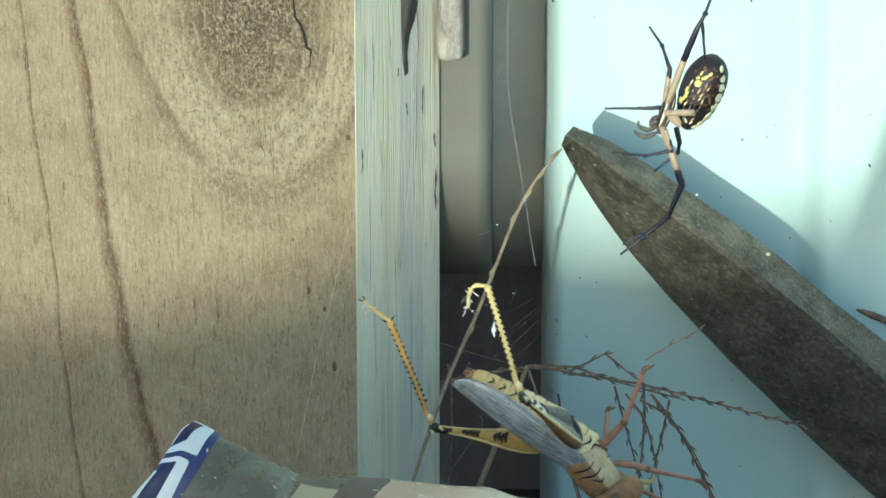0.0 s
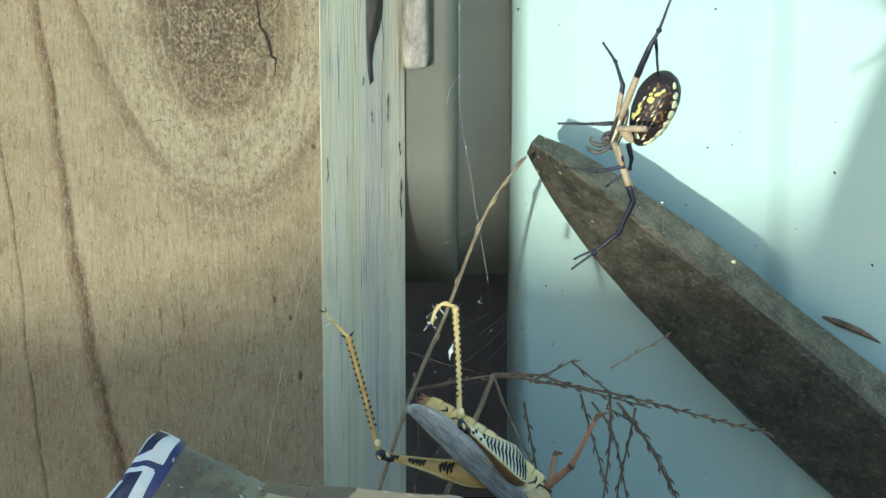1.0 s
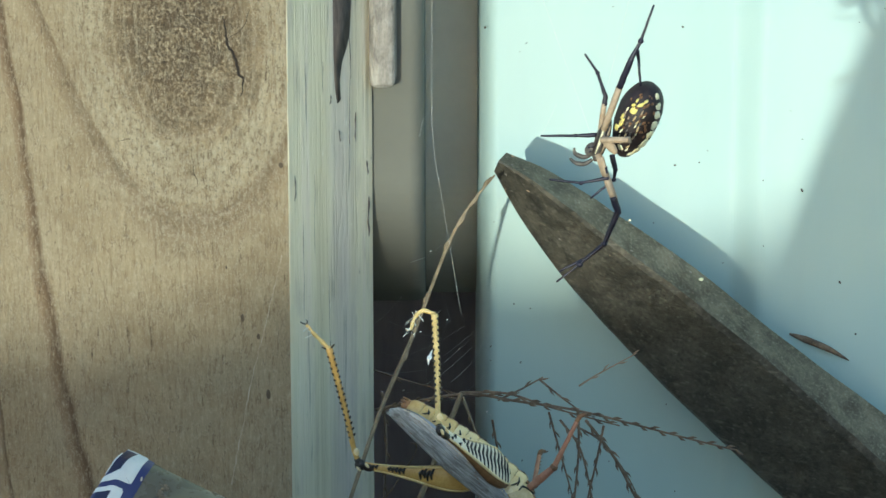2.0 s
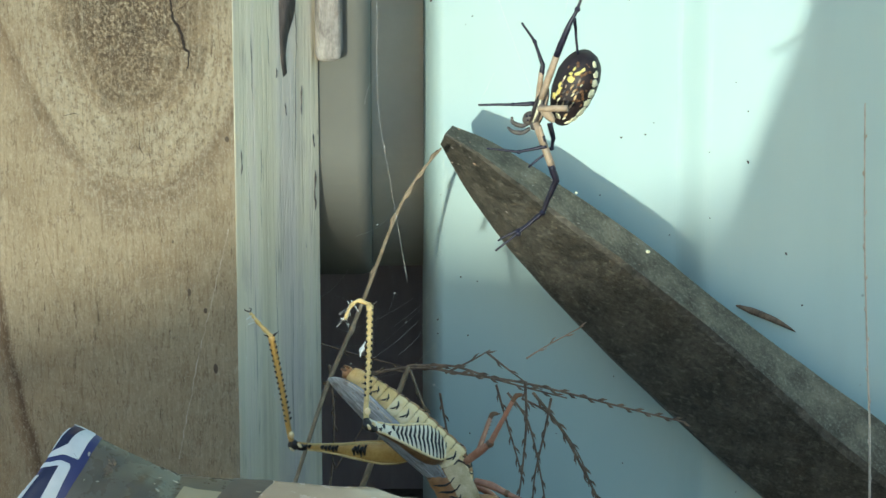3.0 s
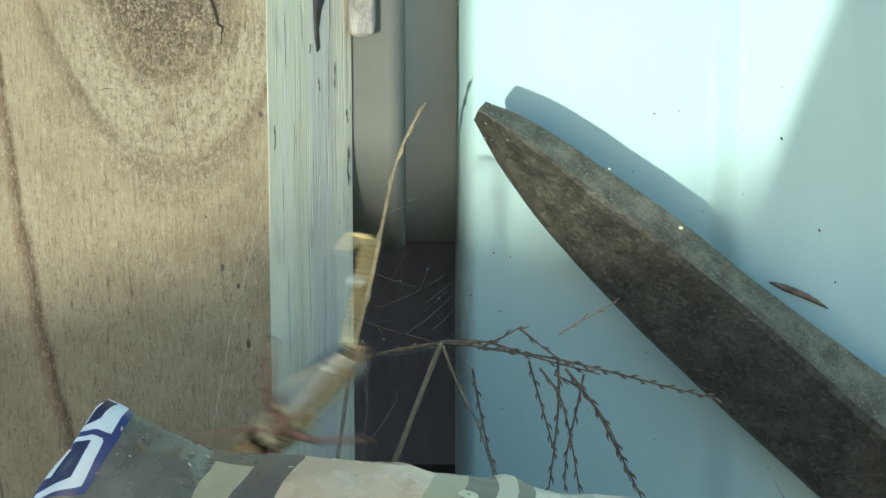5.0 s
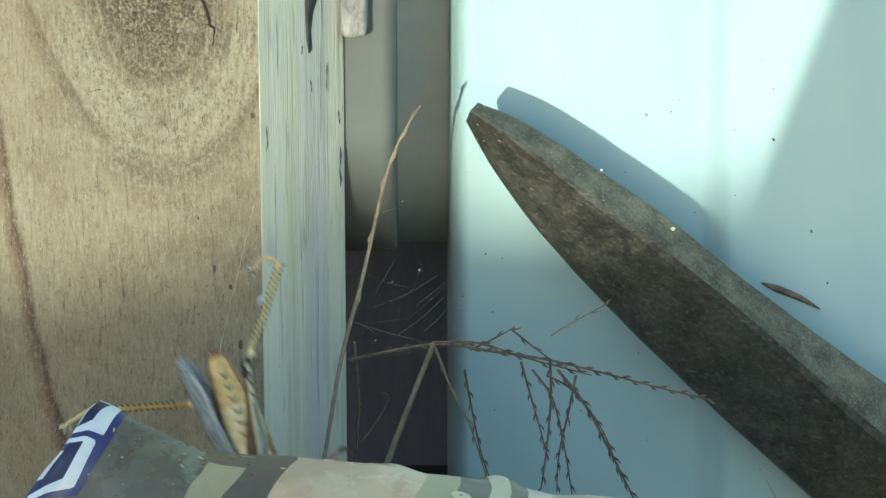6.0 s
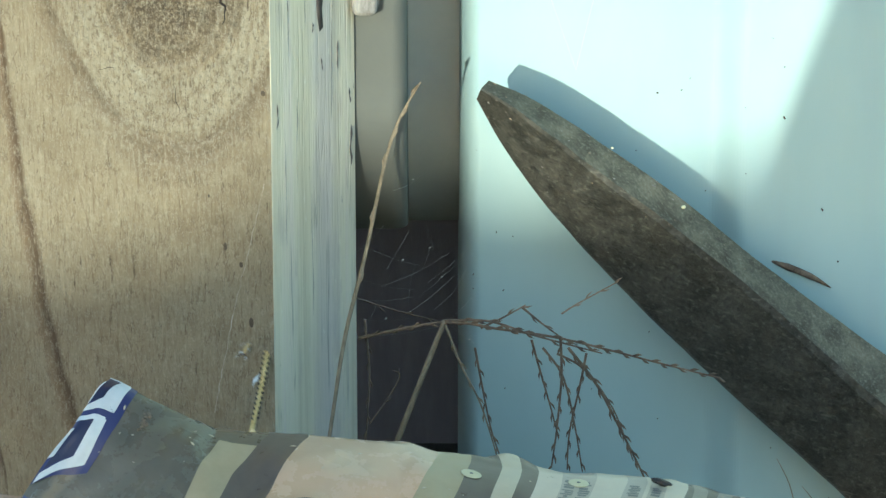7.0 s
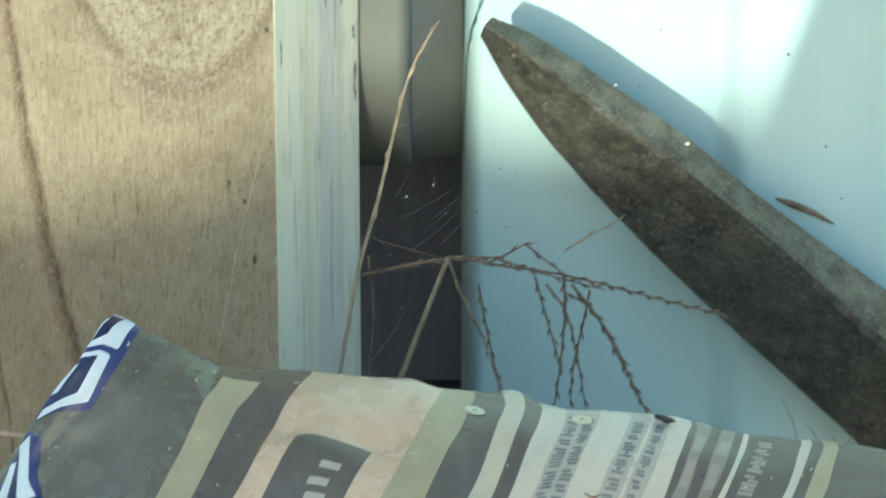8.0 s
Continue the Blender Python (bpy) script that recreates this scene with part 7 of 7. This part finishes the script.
    walk(far_thigh, [
        (0, pose(-0.0036, -0.0033, 0.0008, 131.6, -23.3, -168.9)),
        (0.5, pose(-0.0047, -0.0036, 0.0011, 125.4, -21.2, -168.1)),
        (1, pose(-0.0036, -0.0034, 0.0009, 151.1, -24.9, -166.9)),
        (1.2, pose(-0.0036, -0.0034, 0.0009, 151.2, -24.6, -167.1)),
        (2.3, pose(-0.0044, -0.0036, 0.0017, 132.1, -29.2, -167.0)),
        (2.5, pose(-0.0049, -0.0036, 0.0020, 131.7, -29.5, -168.1)),
        (2.7, pose(-0.0039, -0.0033, 0.0014, 130.8, -29.5, -169.4)),
        (3, pose(-0.0044, -0.0034, 0.0025, 137.3, -36.2, -169.5)),
        (3.5, pose(-0.0037, -0.0033, 0.0039, 144.8, -51.6, -169.8)),
        (3.533, pose(-0.0037, -0.0033, 0.0039, 144.8, -51.6, -169.8)),
        (3.567, pose(-0.0016, -0.0031, 0.0002, -179.9, -68.6, -162.6)),
        (3.6, pose(0.0004, -0.0029, -0.0035, -86.4, -80.4, 144.1)),
        (3.7, pose(0.0019, -0.0006, -0.0047, -170.2, -54.2, -133.0)),
        (3.733, pose(0.0010, -0.0013, -0.0030, 163.5, -51.4, -142.7)),
        (3.8, pose(-0.0008, -0.0028, 0.0004, 111.3, -54.3, -162.8)),
        (3.833, pose(-0.0008, -0.0028, 0.0004, 111.3, -54.3, -162.8)),
        (3.9, pose(0.0006, -0.0022, -0.0013, 94.8, -33.0, -147.6)),
        (4, pose(-0.0081, -0.0023, 0.0029, 132.2, -24.6, 177.7)),
        (4.1, pose(-0.0079, -0.0023, 0.0016, 135.0, -17.1, 177.5)),
        (4.2, pose(-0.0068, -0.0037, 0.0012, 109.1, -16.5, -171.0)),
        (4.233, pose(-0.0068, -0.0037, 0.0012, 109.1, -16.5, -171.0)),
        (4.3, pose(-0.0086, -0.0026, 0.0024, 154.3, -20.2, -180.0)),
        (4.4, pose(-0.0050, -0.0024, 0.0017, 154.2, -27.0, 177.4)),
        (4.5, pose(-0.0040, -0.0024, 0.0010, -174.5, -24.3, 177.7)),
        (4.6, pose(-0.0069, -0.0004, 0.0014, -177.2, -17.0, 162.2)),
        (4.7, pose(-0.0054, -0.0026, 0.0032, 168.3, -36.7, 180.0)),
        (4.733, pose(-0.0054, -0.0026, 0.0032, 168.3, -36.7, 180.0)),
        (4.8, pose(-0.0036, 0.0000, 0.0057, -165.5, -55.5, 144.0)),
        (4.9, pose(-0.0011, -0.0007, 0.0013, -155.8, -43.4, 119.6)),
        (4.933, pose(-0.0011, -0.0013, -0.0005, -163.8, -52.2, 90.2)),
        (5, pose(-0.0012, -0.0026, -0.0040, -145.1, -69.9, 2.2)),
        (5.1, pose(-0.0010, -0.0026, -0.0063, -159.1, -79.6, 0.9)),
        (5.133, pose(-0.0028, -0.0028, -0.0034, 105.6, -69.9, 129.3)),
        (5.167, pose(-0.0045, -0.0030, -0.0005, 110.1, -46.7, 160.2)),
        (5.2, pose(-0.0062, -0.0032, 0.0024, 126.4, -27.2, -174.8)),
        (5.75, pose(-0.0007, -0.0026, -0.0004, 143.3, -29.3, -177.2)),
        (6.3, pose(0.0043, 0.0024, -0.0013, 138.5, -4.1, -130.8)),
        (6.333, pose(0.0012, 0.0015, -0.0010, 129.7, -0.3, -154.9)),
        (6.4, pose(-0.0050, -0.0004, -0.0004, 111.5, -4.5, 156.5)),
        (6.433, pose(-0.0029, -0.0012, -0.0006, 151.4, -3.0, 166.7)),
        (6.467, pose(-0.0009, -0.0019, -0.0009, -168.9, -8.5, 175.6)),
        (6.5, pose(0.0012, -0.0026, -0.0012, -129.1, -18.2, 178.9)),
        (6.533, pose(0.0013, -0.0025, -0.0012, -161.3, -20.2, -176.3)),
        (6.6, pose(0.0016, -0.0022, -0.0013, 134.5, -16.3, -167.2)),
        (6.667, pose(0.0028, -0.0015, -0.0011, 77.5, -8.6, -157.0)),
        (6.7, pose(0.0034, -0.0011, -0.0009, 50.1, -2.2, -155.8)),
        (6.733, pose(0.0038, 0.0005, -0.0010, 82.3, 4.0, -146.6)),
        (6.8, pose(0.0046, 0.0038, -0.0010, 147.5, -1.4, -126.0)),
        (6.9, pose(0.0036, -0.0017, -0.0023, -156.1, -21.9, -165.8)),
        (7, pose(0.0044, -0.0009, -0.0020, -156.9, -13.8, -159.0)),
        (7.1, pose(-0.0091, 0.0001, -0.0019, 180.0, 6.5, 163.2)),
        (7.133, pose(-0.0055, 0.0021, -0.0018, 163.2, -9.7, -167.4)),
        (7.2, pose(0.0016, 0.0061, -0.0017, 117.9, -6.1, -100.5)),
        (7.233, pose(0.0024, 0.0032, -0.0009, 175.0, -30.5, -133.0)),
        (7.267, pose(0.0032, 0.0003, 0.0000, -122.7, -15.1, -172.2)),
        (7.3, pose(0.0040, -0.0027, 0.0009, -77.0, 23.0, 178.7)),
        (7.4, pose(-0.0023, -0.0017, 0.0002, -124.3, -22.7, 157.4)),
        (7.5, pose(0.0017, -0.0026, -0.0016, -143.9, -25.2, -179.8)),
        (8, pose(0.0017, -0.0026, -0.0016, -143.9, -25.2, -179.8)),
    ])
    walk(far_shin, [
        (0, pose(-0.0239, -0.0073, 0.0097, 144.2, 20.0, 147.0)),
        (0.5, pose(-0.0252, -0.0079, 0.0092, 139.1, 17.8, 142.8)),
        (1, pose(-0.0234, -0.0081, 0.0104, 149.7, 29.7, 163.8)),
        (1.2, pose(-0.0235, -0.0080, 0.0103, 149.6, 30.1, 163.6)),
        (2.3, pose(-0.0236, -0.0081, 0.0127, 143.6, 22.4, 144.1)),
        (2.5, pose(-0.0240, -0.0077, 0.0131, 143.5, 23.2, 141.5)),
        (2.7, pose(-0.0231, -0.0069, 0.0125, 147.3, 19.7, 142.7)),
        (3, pose(-0.0222, -0.0067, 0.0158, 148.8, 26.0, 143.4)),
        (3.5, pose(-0.0174, -0.0057, 0.0215, 149.3, 38.3, 143.6)),
        (3.533, pose(-0.0174, -0.0057, 0.0215, 149.3, 38.3, 143.6)),
        (3.567, pose(-0.0100, -0.0032, 0.0201, 25.6, 56.1, 67.0)),
        (3.6, pose(-0.0027, -0.0007, 0.0187, -42.9, 4.6, 56.9)),
        (3.7, pose(-0.0071, -0.0102, 0.0136, -37.4, -15.1, 56.5)),
        (3.733, pose(-0.0091, -0.0090, 0.0153, 11.0, 17.7, 57.8)),
        (3.767, pose(-0.0112, -0.0079, 0.0169, 73.7, 35.7, 88.8)),
        (3.8, pose(-0.0133, -0.0067, 0.0186, 136.9, 18.4, 120.5)),
        (3.833, pose(-0.0133, -0.0067, 0.0186, 136.9, 18.4, 120.5)),
        (3.9, pose(-0.0153, -0.0123, 0.0110, 136.7, 6.2, 121.6)),
        (4, pose(-0.0285, -0.0015, 0.0123, 179.4, 9.3, 144.4)),
        (4.1, pose(-0.0294, -0.0013, 0.0083, 168.9, 23.7, 137.3)),
        (4.2, pose(-0.0281, -0.0071, 0.0076, 143.5, 4.0, 141.1)),
        (4.233, pose(-0.0281, -0.0071, 0.0076, 143.5, 4.0, 141.1)),
        (4.3, pose(-0.0297, -0.0026, 0.0101, 167.2, 30.1, 155.6)),
        (4.4, pose(-0.0250, -0.0015, 0.0120, 173.9, 24.0, 154.3)),
        (4.5, pose(-0.0245, -0.0016, 0.0103, -174.0, 32.8, -176.8)),
        (4.6, pose(-0.0274, 0.0062, 0.0080, -138.2, 18.8, 163.9)),
        (4.7, pose(-0.0234, -0.0026, 0.0167, 180.0, 0.0, 172.9)),
        (4.733, pose(-0.0234, -0.0026, 0.0167, 180.0, 0.0, 172.9)),
        (4.8, pose(-0.0139, 0.0075, 0.0243, -163.7, 17.9, 158.7)),
        (4.9, pose(-0.0092, 0.0135, 0.0168, -159.9, 52.6, 161.0)),
        (4.933, pose(-0.0039, 0.0083, 0.0169, -160.2, 40.7, 116.9)),
        (4.967, pose(0.0013, 0.0030, 0.0170, -150.7, 31.5, 78.7)),
        (5, pose(0.0065, -0.0023, 0.0171, -137.2, 28.9, 41.8)),
        (5.1, pose(0.0031, -0.0026, 0.0159, -113.8, 19.1, 22.7)),
        (5.133, pose(-0.0067, -0.0034, 0.0148, -132.5, -7.9, 60.8)),
        (5.167, pose(-0.0164, -0.0042, 0.0138, -165.1, -15.3, 107.5)),
        (5.2, pose(-0.0262, -0.0050, 0.0127, 167.2, 2.6, 150.7)),
        (5.75, pose(-0.0203, -0.0036, 0.0106, 172.8, 5.2, 159.6)),
        (5.933, pose(-0.0168, -0.0075, 0.0070, -157.1, -45.1, 143.9)),
        (6.1, pose(-0.0139, -0.0107, 0.0040, -76.5, -61.1, 71.6)),
        (6.3, pose(-0.0103, -0.0146, 0.0003, -21.9, -18.5, 28.4)),
        (6.333, pose(-0.0154, -0.0069, 0.0007, -83.4, -42.5, 63.4)),
        (6.367, pose(-0.0205, 0.0008, 0.0010, -150.0, -24.5, 104.4)),
        (6.4, pose(-0.0256, 0.0085, 0.0014, 166.4, 13.2, 109.8)),
        (6.433, pose(-0.0238, 0.0049, 0.0029, 106.8, 40.2, 80.5)),
        (6.467, pose(-0.0220, 0.0014, 0.0044, 36.6, 26.9, 38.2)),
        (6.5, pose(-0.0202, -0.0022, 0.0059, -10.4, -9.7, 30.7)),
        (6.533, pose(-0.0200, -0.0038, 0.0056, 22.0, 35.5, 26.6)),
        (6.567, pose(-0.0197, -0.0054, 0.0053, 104.1, 67.1, 84.9)),
        (6.6, pose(-0.0194, -0.0070, 0.0050, -178.3, 33.5, 138.4)),
        (6.667, pose(-0.0179, -0.0092, 0.0016, 151.6, -14.5, 126.0)),
        (6.7, pose(-0.0171, -0.0103, -0.0001, 136.7, -39.2, 129.7)),
        (6.733, pose(-0.0143, -0.0117, -0.0002, -160.0, -70.3, 106.0)),
        (6.767, pose(-0.0114, -0.0130, -0.0003, -50.3, -55.6, 33.5)),
        (6.8, pose(-0.0086, -0.0144, -0.0004, -10.1, -22.4, 37.9)),
        (6.9, pose(-0.0167, -0.0068, 0.0061, -28.9, -24.0, 33.9)),
        (7, pose(-0.0160, -0.0088, 0.0034, -31.4, -25.6, 38.2)),
        (7.033, pose(-0.0208, -0.0036, 0.0008, -98.6, -52.1, 99.7)),
        (7.067, pose(-0.0256, 0.0015, -0.0018, -156.5, -18.2, 151.6)),
        (7.1, pose(-0.0305, 0.0066, -0.0044, 180.0, 33.3, 163.2)),
        (7.133, pose(-0.0211, -0.0009, -0.0027, 99.6, 73.1, 103.3)),
        (7.167, pose(-0.0118, -0.0084, -0.0010, 11.8, 35.6, 35.8)),
        (7.2, pose(-0.0025, -0.0159, 0.0006, -15.0, -13.7, 41.6)),
        (7.233, pose(-0.0072, -0.0113, -0.0022, 35.8, 17.3, 41.4)),
        (7.267, pose(-0.0120, -0.0068, -0.0051, 99.7, 34.6, 70.2)),
        (7.3, pose(-0.0167, -0.0022, -0.0079, 164.1, 18.1, 99.8)),
        (7.333, pose(-0.0183, 0.0006, -0.0023, 103.7, 43.1, 66.9)),
        (7.367, pose(-0.0199, 0.0035, 0.0033, 35.7, 27.2, 24.9)),
        (7.4, pose(-0.0214, 0.0063, 0.0089, -8.2, -9.5, 18.3)),
        (7.5, pose(-0.0186, -0.0027, 0.0080, -8.7, -9.0, 23.2)),
        (8, pose(-0.0186, -0.0027, 0.0080, -8.7, -9.0, 23.2)),
    ])
    # folded wings lift off the back at the thorax
    lifts = ((0, 0), (0.5, 0), (1, 0), (1.2, 0), (2.3, 0), (2.5, 0), (2.7, 0), (3, 0), (3.5, 0.45), (3.6, 2.7), (3.7, 6.3), (3.8, 4.5), (3.9, 2.25), (4, 3.6), (4.1, 7.2), (4.2, 0.9), (4.3, 5.4), (4.4, 6.3), (4.5, 6.3), (4.6, 1.8), (4.7, 3.6), (4.8, 2.7), (4.9, 1.8), (5, 0), (5.1, 0), (5.2, 5.4), (5.75, 3.6), (6.3, 10.8), (6.4, 3.6), (6.5, 3.6), (6.6, 1.35), (6.7, 0), (6.8, 2.25), (6.9, 2.25), (7, 2.25), (7.1, 2.25), (7.2, 9), (7.3, 0), (7.4, 0), (7.5, 0), (8, 0))
    for w, lean in zip(tegmina, (-1.0, -0.8)):
        c = w.location.copy()
        walk(w, [(t, pose(*c, 0, a * -lean, 0)) for t, a in lifts])
    b = stem.location.copy()
    walk(stem, [(t, pose(b.x + dx, b.y, b.z, 0, a, 0)) for t, a, dx in (
        (0, 0, 0.0000), (0.5, -1, 0.0002), (1.2, 0, 0.0000), (2.5, 0, 0.0000), (3.5, 0, 0.0000), (3.6, -2, 0.0009), (3.7, -6, 0.0016), (3.8, -9.5, 0.0026), (3.9, -11, 0.0041), (4, -4, 0.0016), (4.1, -4.5, 0.0016), (4.2, -5, 0.0016), (4.3, -9, 0.0029), (4.4, -8, 0.0019), (4.5, -7, 0.0029), (4.6, -8, 0.0019), (4.8, -11, 0.0037), (5, -11, 0.0022), (5.1, -14, 0.0035), (5.2, -12, 0.0027), (6.3, -9.5, 0.0010), (6.5, -9.5, 0.0010), (6.6, -7, 0.0021), (6.7, -9, 0.0010), (7, -10.5, 0.0000), (7.4, -11.5, 0.0006), (8, -9, 0.0013))])
    c = long_thread.location.copy()
    walk(long_thread, [(t, pose(c.x + dx, c.y, c.z + dz, 0, a, 0)) for t, dx, dz, a in (
        (0.0, 0, 0, 0), (0.5, -0.004, -0.001, 0), (1.2, -0.002, -0.002, 0), (2.5, -0.0015, -0.005, 0), (3.5, -0.003, 0, 0), (3.8, -0.01, 0.003, 3),
        (4.0, -0.004, 0.012, 2), (4.3, 0.002, 0.05, 0), (4.6, 0.004, 0.075, 0), (8.0, 0.004, 0.075, 0))])


motions()
